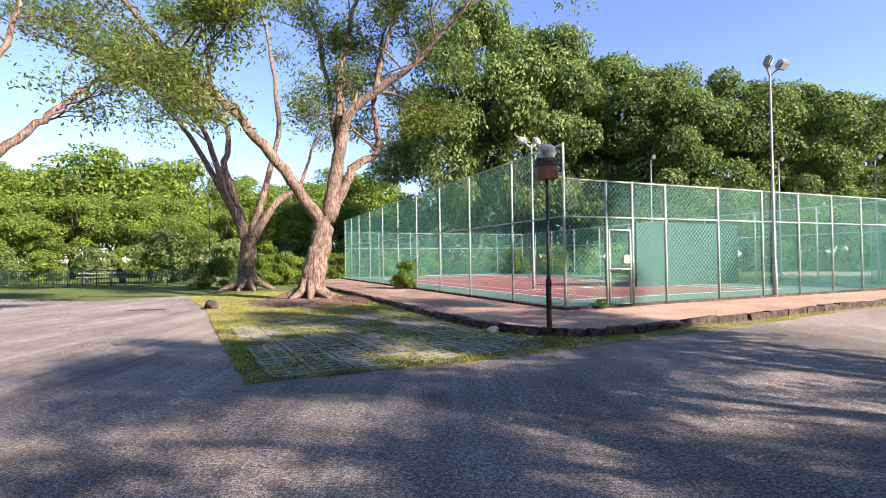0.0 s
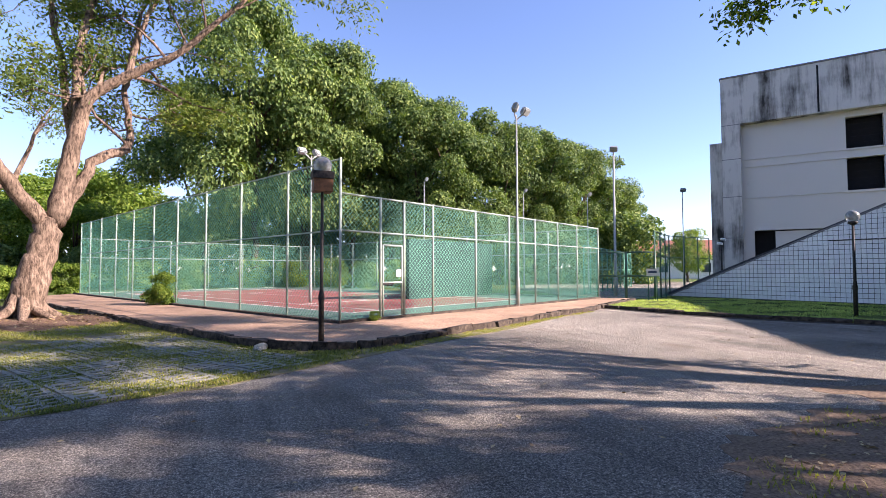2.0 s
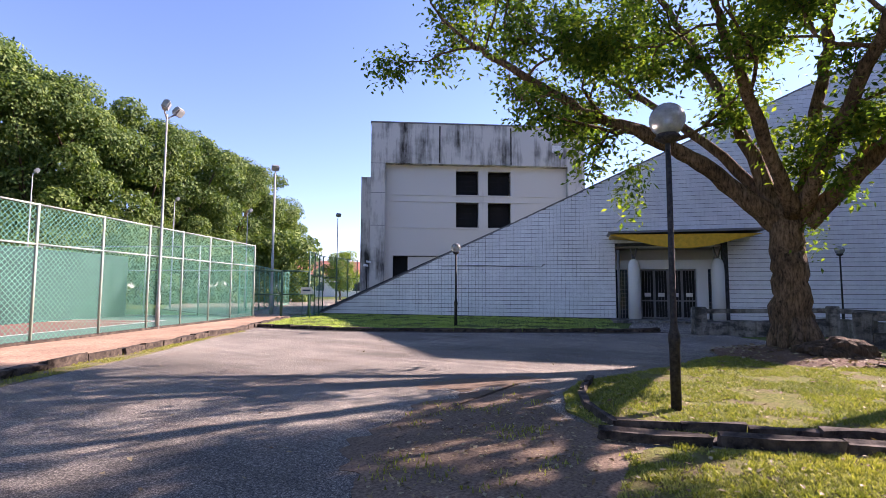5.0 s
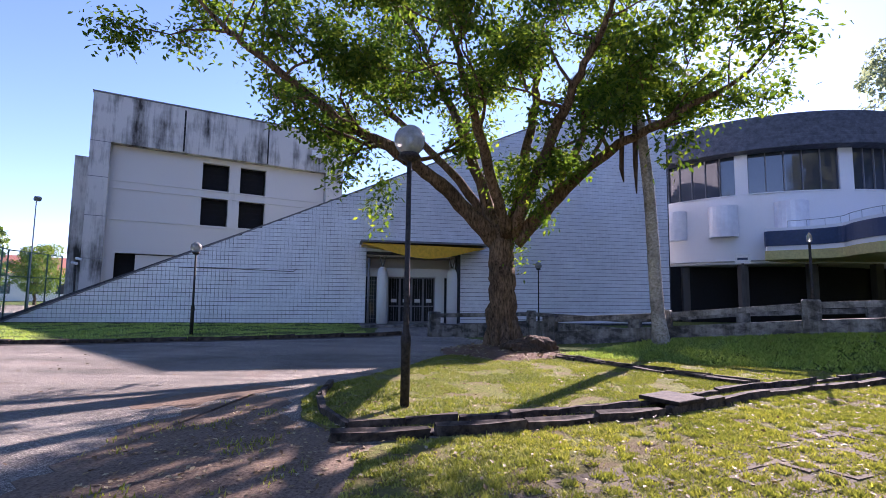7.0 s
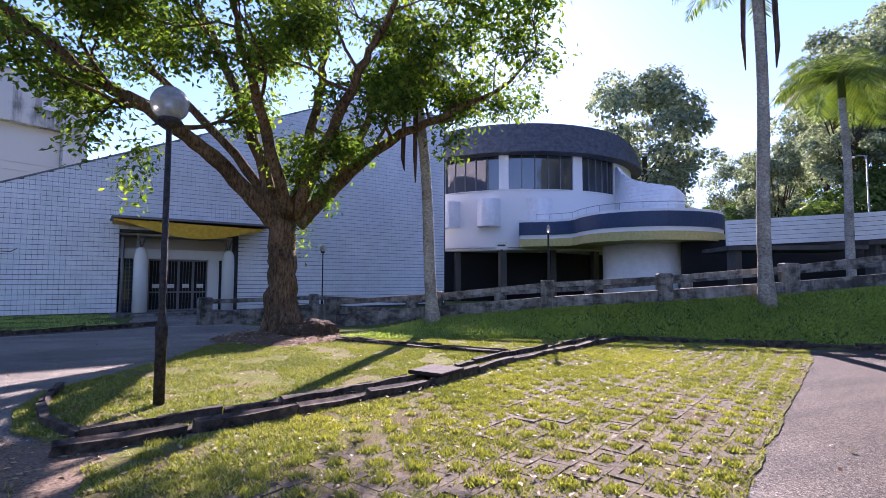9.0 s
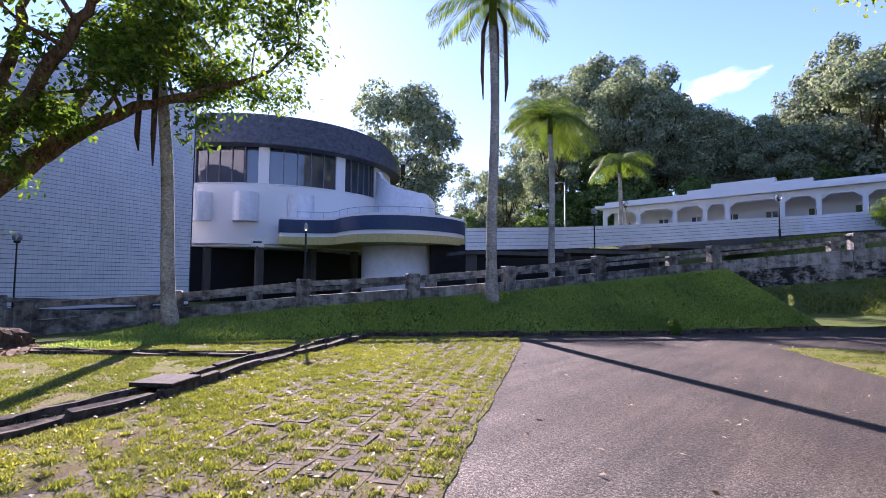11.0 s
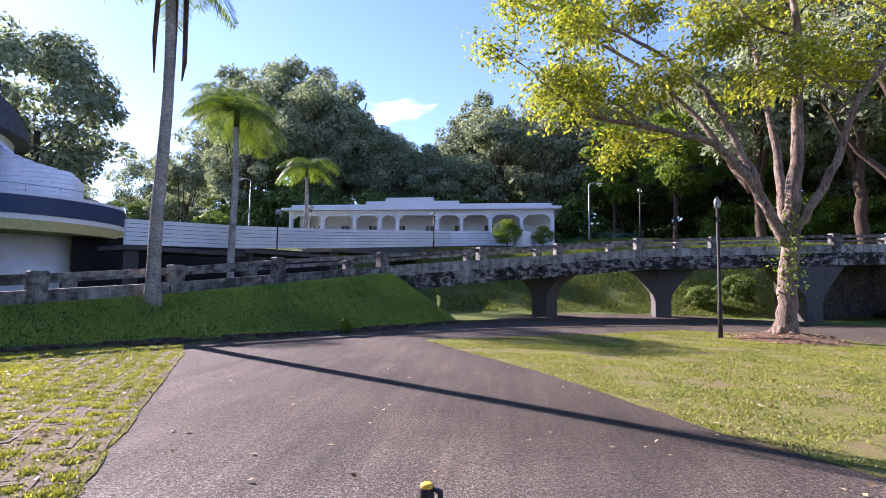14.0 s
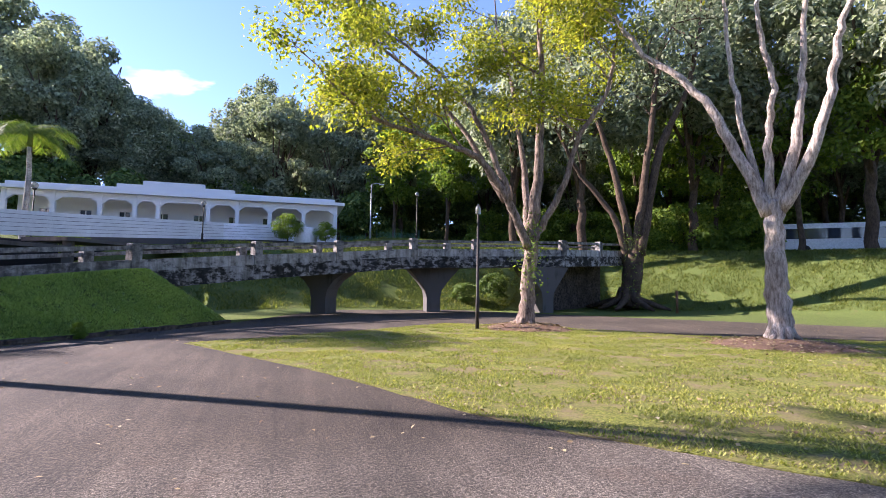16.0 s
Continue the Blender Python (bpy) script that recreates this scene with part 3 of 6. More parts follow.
    for f in ((3, 2, 1, 0), (4, 5, 6, 7), (0, 1, 5, 4), (1, 2, 6, 5), (2, 3, 7, 6), (3, 0, 4, 7)):
        bm.faces.new([v[i] for i in f])
part("coping", bm, "frame", wedge)
boxpart("return_wall", "white_tile", wedge, W_LEN - 0.4, 0.5, 0.0, W_LEN, 12.0, wedge_top(W_LEN) - 0.06)


def wedge_tiles():
    """Tiles on the wall face: those near the entrance are pieces, the rest are joined."""
    TW, TH, G = 0.20, 0.22, 0.020
    rnd = random.Random(4)
    V, F = [], []
    bm = bmesh.new()
    bx(bm, 0, -0.02, 0, 1, 0.02, 1)
    unit = bpy.data.meshes.new("tile")
    bm.to_mesh(unit)
    bm.free()
    unit.materials.append(M["white_tile"])
    count = 0
    for row in range(70):
        z = 0.12 + row * TH
        s = -0.9
        while s < W_LEN:
            e = s + TW
            lim0, lim1 = wedge_top(s) - 0.05, wedge_top(e) - 0.05
            blocked = e > ENT0 and s < ENT1 and z < ENT_Z + 0.1
            if z + 0.05 < lim1 and e <= W_LEN and not blocked:
                z0, z1a, z1b = z, min(z + TH - G, max(lim0, z)), min(z + TH - G, lim1)
                full = z1a == z1b == z + TH - G
                dy = rnd.uniform(-0.004, 0.004)
                gv = 0.019 if s < 10 else 0.010 if s < 15 else 0.006
                if full and count < 300 and 11.5 < s < ENT0 and z < 5:
                    share("tile", unit, wedge, Matrix.Translation((s, dy, z0)) @ Matrix.Diagonal((TW - gv, 1, TH - G, 1)))
                    count += 1
                else:
                    k = len(V)
                    y0, y1 = -0.02 + dy, 0.02
                    V += [(s, y0, z0), (e - gv, y0, z0), (e - gv, y0, z1b), (s, y0, z1a), (s, y1, z0), (e - gv, y1, z0), (e - gv, y1, z1b), (s, y1, z1a)]
                    F += [(k, k + 1, k + 2, k + 3), (k + 4, k, k + 3, k + 7), (k + 1, k + 5, k + 6, k + 2), (k + 3, k + 2, k + 6, k + 7), (k + 4, k + 5, k + 1, k)]
            s = e
    me = raw_mesh("tiles", np.array(V), np.array(F), "white_tile")
    ob = new("tiles", me)
    ob.parent = wedge
    tagged(ob, kind="stuff")


# entrance: recess, glass, doors, columns, canopy
ent = thing("entrance", "recessed glass entrance with white columns and yellow canopy", "entrance", pose(*W0, 0, 0, 0, W_RZ))
boxpart("recess_wall", "hall_panel", ent, ENT0, 2.2, 0.0, ENT1, 2.4, ENT_Z)
boxpart("side_wall", "white_tile", ent, ENT0 - 0.2, 0.5, 0.0, ENT0, 2.2, ENT_Z)
boxpart("side_wall", "white_tile", ent, ENT1, 0.5, 0.0, ENT1 + 0.2, 2.2, ENT_Z)
boxpart("soffit", "hall_panel", ent, ENT0, 0.5, ENT_Z - 0.1, ENT1, 2.2, ENT_Z)
boxpart("floor_slab", "old_concrete", ent, ENT0 - 0.3, -1.6, -0.05, ENT1 + 0.3, 2.2, 0.1)
for s0, s1 in ((17.15, 17.75), (21.7, 22.25)):
    blk = boxpart("glass_block_panel", "glass", ent, s0, 0.72, 0.1, s1, 0.78, 2.7)
    for k in range(1, 4):
        boxpart("glazing_bar", "frame", blk, s0 + (s1 - s0) * k / 4 - 0.015, 0.69, 0.1, s0 + (s1 - s0) * k / 4 + 0.015, 0.72, 2.7)
    for k in range(1, 12):
        boxpart("glazing_bar", "frame", blk, s0, 0.693, 0.1 + k * 0.215, s1, 0.718, 0.12 + k * 0.215)
boxpart("lintel", "white_paint", ent, ENT0, 0.65, 2.72, ENT1, 0.95, 3.2)
boxpart("door_pier", "white_paint", ent, 17.76, 0.6, 0.1, 18.4, 0.95, 2.72)
boxpart("door_pier", "white_paint", ent, 21.15, 0.6, 0.1, 21.68, 0.95, 2.72)
for k in range(4):
    a = 18.42 + k * 0.68
    leaf = boxpart("door_leaf", "dark", ent, a + 0.05, 0.82, 0.15, a + 0.63, 0.85, 2.65, "dark glass door leaf with barred frame")
    for q in (a, a + 0.62):
        boxpart("stile", "frame", leaf, q, 0.79, 0.1, q + 0.06, 0.88, 2.7)
    for z in (0.1, 1.0, 2.62):
        boxpart("door_rail", "frame", leaf, a + 0.06, 0.79, z, a + 0.62, 0.88, z + 0.07)
    for q in (0.2, 0.34, 0.48):
        boxpart("bar", "frame", leaf, a + q, 0.795, 0.17, a + q + 0.015, 0.815, 2.62)
    boxpart("notice", "plastic_white", leaf, a + 0.18, 0.775, 1.25, a + 0.5, 0.788, 1.45, "white notice on the door")
for s in (18.0, 21.95):
    bm = bmesh.new()
    lathe(bm, [(0.3, 0.1), (0.3, 2.6), (0.28, 2.9), (0.22, 3.1), (0.1, 3.22)], 20, (s, -0.25, 0))
    col = part("column", bm, "white_paint", ent, "white tapered round column")
    for dx in (-0.18, 0.18):
        bm = bmesh.new()
        tube(bm, [(s, -0.25, 3.15), (s + dx, -0.3, 3.8)], [0.04, 0.03], 6)
        part("strut", bm, "frame", col)
bm = bmesh.new()
lathe(bm, [(0.07, 0.1), (0.07, 3.7)], 10, (17.25, -0.1, 0))
part("drain_pipe", bm, "frame", ent, "grey rainwater pipe")
# canopy: a flat roof edge over a sagging yellow shell
bm = bmesh.new()
N = 24
rows = []
for i in range(N + 1):
    s = 16.8 + (23.6 - 16.8) * i / N
    u_ = i / N
    sag = 0.75 * math.sin(math.pi * min(1, u_ * 1.0)) ** 1.3
    rows.append([bm.verts.new((s, y, z)) for y, z in ((-1.75, 4.38 - 0.1 * u_), (-1.7, 4.33 - sag * 0.9 - 0.05 * u_), (-0.6, 4.3 - sag * 0.55), (0.3, 4.3 - sag * 0.2), (0.3, 4.42))])
for a, b in zip(rows, rows[1:]):
    for k in range(5):
        f = bm.faces.new((a[k], a[(k + 1) % 5], b[(k + 1) % 5], b[k]))
bm.faces.new(rows[0])
bm.faces.new(rows[-1][::-1])
part("canopy_shell", bm, "yellow_bright", ent, "curved yellow canopy underside")
boxpart("canopy_roof", "frame", ent, 16.7, -1.85, 4.43, 23.7, 0.0, 4.53, "thin grey canopy roof edge")
wedge_tiles()
# cable fixed along the wall
bm = bmesh.new()
tube(bm, [(7.5, -0.05, 2.95), (10.3, -0.05, 2.93), (13.2, -0.05, 2.85), (13.4, -0.05, 3.0)], [0.018] * 4, 5)
tagged(part("wall_cable", bm, "black_paint", None, at=pose(*W0, 0, 0, 0, W_RZ)), "dark cable fixed along the tiled wall", "cable")

# ---- concrete hall behind the wedge ----
HALL, H_RZ = (29.5, 22.3), math.degrees(math.atan2(-13.4, 8.9))
hall = thing("hall", "stained pale concrete hall with barred dark windows", "building", pose(*HALL, 0, 0, 0, H_RZ))
holes = [(6.17, 8.63, 7.87, 10.5), (8.58, 8.63, 10.33, 10.5), (6.17, 6.14, 7.87, 8.1), (8.58, 6.14, 10.33, 8.1), (1.5, 2.4, 6.0, 4.07)]


def pierced(name, mat, root, x0, x1, z0, z1, y0, y1, openings):
    """A wall with openings cut right through, out of butted blocks."""
    xs = sorted({x0, x1, *[o[0] for o in openings], *[o[2] for o in openings]})
    zs = sorted({z0, z1, *[o[1] for o in openings], *[o[3] for o in openings]})
    for a, b in zip(xs, xs[1:]):
        run = None
        for c, d in zip(zs, zs[1:]):
            solid = not any(o[0] <= (a + b) / 2 <= o[2] and o[1] <= (c + d) / 2 <= o[3] for o in openings)
            if solid:
                run = (run[0], d) if run else (c, d)
            if run and (not solid or d == zs[-1]):
                boxpart(name, mat, root, a, y0, run[0], b, y1, run[1])
                run = None


pierced("front_wall", "hall_panel", hall, 0.9, 14.6, 0.0, 10.84, 0.55, 0.9, holes)
boxpart("upper_wall", "hall_concrete", hall, 0.9, 0.0, 10.85, 14.6, 0.9, 13.85, "stained overhanging upper wall")
boxpart("corner_pier", "hall_concrete", hall, -0.15, 0.0, 0.0, 0.9, 0.9, 13.85, "streaked corner pier")
boxpart("corner_pier", "hall_concrete", hall, 14.6, 0.0, 0.0, 15.9, 0.9, 13.85, "streaked corner pier")
boxpart("parapet_cap", "frame", hall, -0.2, -0.05, 13.86, 15.95, 1.0, 13.95)
boxpart("side_wall", "hall_concrete", hall, -0.15, 0.9, 0.0, 0.15, 14.0, 13.85)
boxpart("side_wall", "hall_concrete", hall, 15.6, 0.9, 0.0, 15.9, 14.0, 13.85)
boxpart("back_wall", "hall_concrete", hall, -0.15, 14.0, 0.0, 15.9, 14.3, 13.85)
boxpart("roof", "frame", hall, 0.15, 0.9, 13.5, 15.6, 14.0, 13.7)
boxpart("wing", "hall_concrete", hall, -0.9, 0.9, 0.0, -0.2, 6.0, 9.95, "lower set-back wing")
for z in (8.12, 8.6, 6.15):
    boxpart("ledge", "hall_panel", hall, 0.92, 0.50, z - 0.03, 14.58, 0.548, z + 0.05)
for z in (3.6, 6.2, 8.6, 10.8):
    boxpart("joint", "frame", hall, -0.152, -0.004, z, 0.9, 0.0, z + 0.04)
for x in (4.85, 10.2):
    boxpart("stain_joint", "dark", hall, x, -0.004, 10.9, x + 0.1, 0.0, 13.7)
boxpart("vent", "plastic_white", hall, 13.4, -0.06, 11.93, 14.2, 0.0, 12.45, "small white louvred vent")
for x0, z0, x1, z1 in holes:
    w = boxpart("window", "dark", hall, x0, 1.3, z0, x1, 1.35, z1, "dark window opening")
    boxpart("sill", "hall_panel", w, x0 - 0.06, 0.48, z0 - 0.08, x1 + 0.06, 0.547, z0 - 0.004)
    for k in range(1, 5):
        boxpart("louvre", "dark", w, x0, 0.85, z0 + (z1 - z0) * k / 5, x1, 0.87, z0 + (z1 - z0) * k / 5 + 0.03)
boxpart("shutter", "hall_panel", hall, 2.6, 0.7, 2.4, 6.0, 0.8, 4.0)

# ---- round building ----
RC, RR = (35.7, -20.7), 8.9
RB_K = 1.25      # the drawing of the round building below is enlarged by this much
rb = thing("round_building", "white round building with a dark tiled roof rim", "building", pose(RC[0] * RB_K, RC[1] * RB_K, 1.6 - 1.6 * RB_K) @ Matrix.Diagonal((RB_K, RB_K, RB_K, 1)))


def arc_wall(bm, r0, r1, z0, z1, a0, a1, step=2.0):
    """A curved wall; angles in degrees anticlockwise from +x."""
    n = max(2, int(abs(a1 - a0) / step) + 1)
    ring = []
    for i in range(n + 1):
        a = radians(a0 + (a1 - a0) * i / n)
        c, s = math.cos(a), math.sin(a)
        ring.append([bm.verts.new((r * c, r * s, z)) for r, z in ((r0, z0), (r1, z0), (r1, z1), (r0, z1))])
    for a, b in zip(ring, ring[1:]):
        for k in range(4):
            bm.faces.new((a[k], a[(k + 1) % 4], b[(k + 1) % 4], b[k])).smooth = False
    bm.faces.new(ring[0])
    bm.faces.new(ring[-1][::-1])


def arc_part(name, mat, parent, *args, label=""):
    bm = bmesh.new()
    arc_wall(bm, *args)
    return part(name, bm, mat, parent, label)


def ang(x, y):
    return math.degrees(math.atan2(y - RC[1], x - RC[0])) % 360


WIN = [(ang(31.5, -12.9), ang(28.8, -15.6)), (ang(28.3, -16.0), ang(26.7, -19.9)), (ang(26.8, -20.6), ang(27.0, -23.7))]
A0, A1 = 95.0, 330.0
arc_part("lower_band", "white_paint", rb, RR - 0.3, RR, 3.8, 7.48, A0, A1)
arc_part("upper_band", "white_paint", rb, RR - 0.3, RR, 9.97, 10.2, A0, A1)
edges = [A0] + [a for w in WIN for a in w] + [A1]
for a, b in zip(edges[0::2], edges[1::2]):
    arc_part("pier", "white_paint", rb, RR - 0.3, RR, 7.484, 9.966, a, b)
for a, b in WIN:
    w = arc_part("window", "glass", rb, RR - 0.22, RR - 0.17, 7.49, 9.96, a, b, label="curved tinted window band")
    for k in range(6):
        q = a + (b - a) * k / 5
        arc_part("mullion", "frame", w, RR - 0.165, RR - 0.09, 7.49, 9.96, q - 0.16, q + 0.16)
    arc_part("sill", "white_paint", w, RR - 0.16, RR + 0.08, 7.42, 7.478, a, b)
# sloping tiled rim
bm = bmesh.new()
rows = []
steps = 9
for i in range(101):
    a = radians(A0 + (A1 - A0) * i / 100)
    r = []
    for k in range(steps):
        rr, z = RR + 0.75 - 0.95 * (k / steps) ** 1.6, 9.75 + 2.05 * k / steps
        r += [(rr, z), (rr - 0.02, z + 2.05 / steps * 0.9)]
    prof = [(RR - 0.1, 9.7)] + r + [(RR - 1.6, 11.9)]
    rows.append([bm.verts.new((q * math.cos(a), q * math.sin(a), z)) for q, z in prof])
for a, b in zip(rows, rows[1:]):
    for k in range(len(a) - 1):
        bm.faces.new((a[k], a[k + 1], b[k + 1], b[k]))
part("roof_rim", bm, "roof_tile", rb, "dark shingled roof rim")
bm = bmesh.new()
lathe(bm, [(RR - 0.4, 11.7), (RR - 1.6, 11.9), (0.1, 12.2)], 64)
part("roof", bm, "roof_tile", rb)
bm = bmesh.new()
lathe(bm, [(RR - 0.1, 3.6), (RR - 0.1, 3.79)], 64)
part("first_floor", bm, "hall_panel", rb)
# near-black core whose colour stands for the shade under the floor
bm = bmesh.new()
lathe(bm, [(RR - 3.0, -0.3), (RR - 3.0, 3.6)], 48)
part("undercroft_shade_core", bm, "dark", rb, "near-black core standing for the undercroft's shade")
for a in (123, 144.5, 166, 188, 210, 232, 254, 276):
    x, y = (RR - 0.45) * math.cos(radians(a)), (RR - 0.45) * math.sin(radians(a))
    boxpart("column", "pier", rb, x - 0.2, y - 0.2, 0.0, x + 0.2, y + 0.2, 3.6, "square undercroft column")
for (x0, y0), (x1, y1), z0, z1 in (((31.5, -12.9), (30.9, -14.2), 5.12, 6.85), ((29.6, -14.5), (28.9, -15.8), 5.12, 6.87), ((27.6, -16.9), (26.8, -18.3), 5.3, 6.87)):
    a, b = ang(x0, y0), ang(x1, y1)
    bm = bmesh.new()
    m = radians((a + b) / 2)
    half = RR * radians(abs(b - a)) / 2
    arcp = [(RR * math.cos(m) + half * math.cos(m + t), RR * math.sin(m) + half * math.sin(m + t)) for t in (radians(-90 + 15 * k) for k in range(13))]
    prism(bm, arcp, z0, z1)
    part("bay_box", bm, "white_tile", rb, "rounded tiled bay box")
# added near-black blocks, closing the undercroft with painted shade
boxpart("shade_block", "dark", rb, -5.0, -16.0, 0.0, 9.0, -4.0, 3.6, "near-black block added for the undercroft's shade")
boxpart("shade_block", "dark", rb, -4.5, 3.0, 0.0, 9.0, 9.0, 3.6)
# balcony in flowing curves
BAL = [(26.4, -15.6), (25.6, -16.3), (24.9, -17.2), (24.0, -17.7), (22.8, -17.4), (21.3, -17.4), (19.9, -18.2), (18.9, -19.6), (18.5, -21.4), (18.9, -23.3), (20.2, -24.8), (22.5, -25.4), (25.5, -25.2), (28.0, -22.5), (27.8, -17.5)]


def spline(pts, n=6, closed=True):
    out = []
    N_ = len(pts)
    for i in range(N_ if closed else N_ - 1):
        p = [Vector(pts[(i + k) % N_] if closed else pts[min(max(i + k, 0), N_ - 1)]) for k in (-1, 0, 1, 2)]
        for k in range(n):
            t = k / n
            q = 0.5 * ((2 * p[1]) + (p[2] - p[0]) * t + (2 * p[0] - 5 * p[1] + 4 * p[2] - p[3]) * t * t + (3 * p[1] - p[0] - 3 * p[2] + p[3]) * t ** 3)
            out.append(tuple(q))
    return out


bal = thing("balcony", "curved balcony with navy and yellow fascia bands", "balcony", pose(0, 0, 1.6 - 1.6 * RB_K) @ Matrix.Diagonal((RB_K, RB_K, RB_K, 1)))
curve = spline(BAL)


def grown(poly, d):
    return [(x, y) for x, y in offset(poly + poly[:1], -d)[:-1]]


for nm, mat, z0, z1, g in (("yellow_band", "yellow", 3.68, 4.13, 0.0), ("white_band", "white_paint", 4.13, 4.36, 0.06), ("navy_band", "navy", 4.36, 5.12, 0.0), ("rim", "white_paint", 5.12, 5.27, 0.06)):
    bm = bmesh.new()
    prism(bm, grown(curve, -g), z0 + 0.002, z1)
    part(nm, bm, mat, bal)
bm = bmesh.new()
rail = [(x, y, 5.58) for x, y in curve[6:60]]
tube(bm, rail, [0.016] * len(rail), 6)
part("handrail", bm, "steel", bal)
for i in range(6, 60, 4):
    x, y = curve[i]
    bm = bmesh.new()
    tube(bm, [(x, y, 5.25), (x, y, 5.58)], [0.012, 0.012], 5)
    part("baluster", bm, "steel", bal)
bm = bmesh.new()
lathe(bm, [(2.3, 0.0), (2.3, 3.66)], 32, (22.6, -21.6, 0))
part("drum", bm, "white_tile", bal, "round white tiled drum under the balcony")
# tiled wall that curls down beside the balcony, in courses
CURL = spline([(27.1, -23.5, 9.6), (26.07, -23.13, 8.76), (24.95, -23.0, 8.09), (23.62, -23.53, 7.6), (22.85, -24.28, 7.35), (22.78, -25.02, 6.87)], 5, False) + [(22.78, -25.02, 6.87)]
curl_line = offset([(x, y) for x, y, z in CURL], 0.2)
for k in range(18):
    z0 = 5.1 + k * 0.235
    bm = bmesh.new()
    some = False
    for (p0, p1, q0, q1) in zip(CURL, CURL[1:], curl_line, curl_line[1:]):
        t0, t1 = min(z0 + 0.222, p0[2]), min(z0 + 0.222, p1[2])
        if t0 <= z0 + 0.01 or t1 <= z0 + 0.01:
            continue
        some = True
        v = [bm.verts.new(c) for c in ((p0[0], p0[1], z0), (p1[0], p1[1], z0), (q1[0], q1[1], z0), (q0[0], q0[1], z0), (p0[0], p0[1], t0), (p1[0], p1[1], t1), (q1[0], q1[1], t1), (q0[0], q0[1], t0))]
        for f in ((3, 2, 1, 0), (4, 5, 6, 7), (0, 1, 5, 4), (1, 2, 6, 5), (2, 3, 7, 6), (3, 0, 4, 7)):
            bm.faces.new([v[i] for i in f])
    if some:
        part("tile_course", bm, "white_tile", bal)
    else:
        bm.free()

# ---- raised walkway to the house ----
walkway = thing("walkway", "white tiled parapet of a raised walkway on beams", "walkway")
WK = [(19.4, -24.2, 3.55, 4.88), (16.0, -30.0, 3.8, 5.2), (12.5, -36.5, 4.35, 5.75), (4.8, -46.6, 5.35, 6.75), (-0.7, -47.0, 5.55, 6.78)]
for (x0, y0, b0, t0), (x1, y1, b1, t1) in zip(WK, WK[1:]):
    bm = bmesh.new()
    v = [bm.verts.new(p) for p in ((x0, y0, b0), (x1, y1, b1), (x1, y1, t1), (x0, y0, t0), (x0 + 0.2, y0 - 0.1, b0), (x1 + 0.2, y1 - 0.1, b1), (x1 + 0.2, y1 - 0.1, t1), (x0 + 0.2, y0 - 0.1, t0))]
    for f in ((0, 1, 2, 3), (7, 6, 5, 4), (0, 4, 5, 1), (1, 5, 6, 2), (2, 6, 7, 3), (3, 7, 4, 0)):
        bm.faces.new([v[i] for i in f])
    pan = part("parapet", bm, "white_tile", walkway)
    for k in range(1, 6):
        bm = bmesh.new()
        za, zb = b0 + (t0 - b0) * k / 6, b1 + (t1 - b1) * k / 6
        tube(bm, [(x0 - 0.005, y0, za), (x1 - 0.005, y1, zb)], [0.012, 0.012], 4)
        part("joint", bm, "grout", pan)
    bm = bmesh.new()
    prism(bm, [(x0, y0 - 0.05), (x1, y1 - 0.05), (x1 + 3, y1 - 1.6), (x0 + 3, y0 - 1.6)], min(b0, b1) - 0.25, min(b0, b1) - 0.02)
    part("deck", bm, "pier", walkway)
    boxpart("column", "pier", walkway, x0 - 0.1, y0 - 0.9, 0.0, x0 + 0.4, y0 - 0.4, b0 - 0.2)

# added wall, near-black in place of the shade below the walkway
boxpart("shade_wall", "dark", walkway, 0, 0, -0.3, 33.0, 0.3, 4.3, "near-black wall added for the shade under the walkway").matrix_basis = pose(24.5, -26.5, 0, 0, 0, -122)
# ---- ramp parapet and footbridge ----
bridge = thing("footbridge", "weathered concrete ramp and footbridge with post and rail parapet", "bridge")


def sloped(bm, p, q, z0a, z1a, z0b, z1b, w):
    dx, dy = q[0] - p[0], q[1] - p[1]
    L = math.hypot(dx, dy)
    nx, ny = -dy / L * w / 2, dx / L * w / 2
    c = [(p[0] + nx, p[1] + ny, z0a), (q[0] + nx, q[1] + ny, z0b), (q[0] - nx, q[1] - ny, z0b), (p[0] - nx, p[1] - ny, z0a), (p[0] + nx, p[1] + ny, z1a), (q[0] + nx, q[1] + ny, z1b), (q[0] - nx, q[1] - ny, z1b), (p[0] - nx, p[1] - ny, z1a)]
    v = [bm.verts.new(k) for k in c]
    for f in ((3, 2, 1, 0), (4, 5, 6, 7), (0, 1, 5, 4), (1, 2, 6, 5), (2, 3, 7, 6), (3, 0, 4, 7)):
        bm.faces.new([v[i] for i in f])


def parapet(line, shift, first=0):
    pl = offset([(r[0], r[1]) for r in line], shift)
    for i, (r, (x, y)) in enumerate(zip(line, pl)):
        zt, zb = r[2], r[3]
        a, b = pl[max(i - 1, 0)], pl[min(i + 1, len(pl) - 1)]
        m = pose(x, y, 0, 0, 0, math.degrees(math.atan2(b[1] - a[1], b[0] - a[0])))
        h = 0.2
        bm = bmesh.new()
        bx(bm, -h, -h, zb - 0.45, h, h, zt)
        bmesh.ops.bevel(bm, geom=[e for e in bm.edges if all(v.co.z > zb for v in e.verts)], offset=0.03, segments=1, affect="EDGES")
        part("post", bm, "old_concrete", bridge, at=m)
        if i + 1 < len(line):
            x1, y1 = pl[i + 1]
            zt1, zb1 = line[i + 1][2], line[i + 1][3]
            bm = bmesh.new()
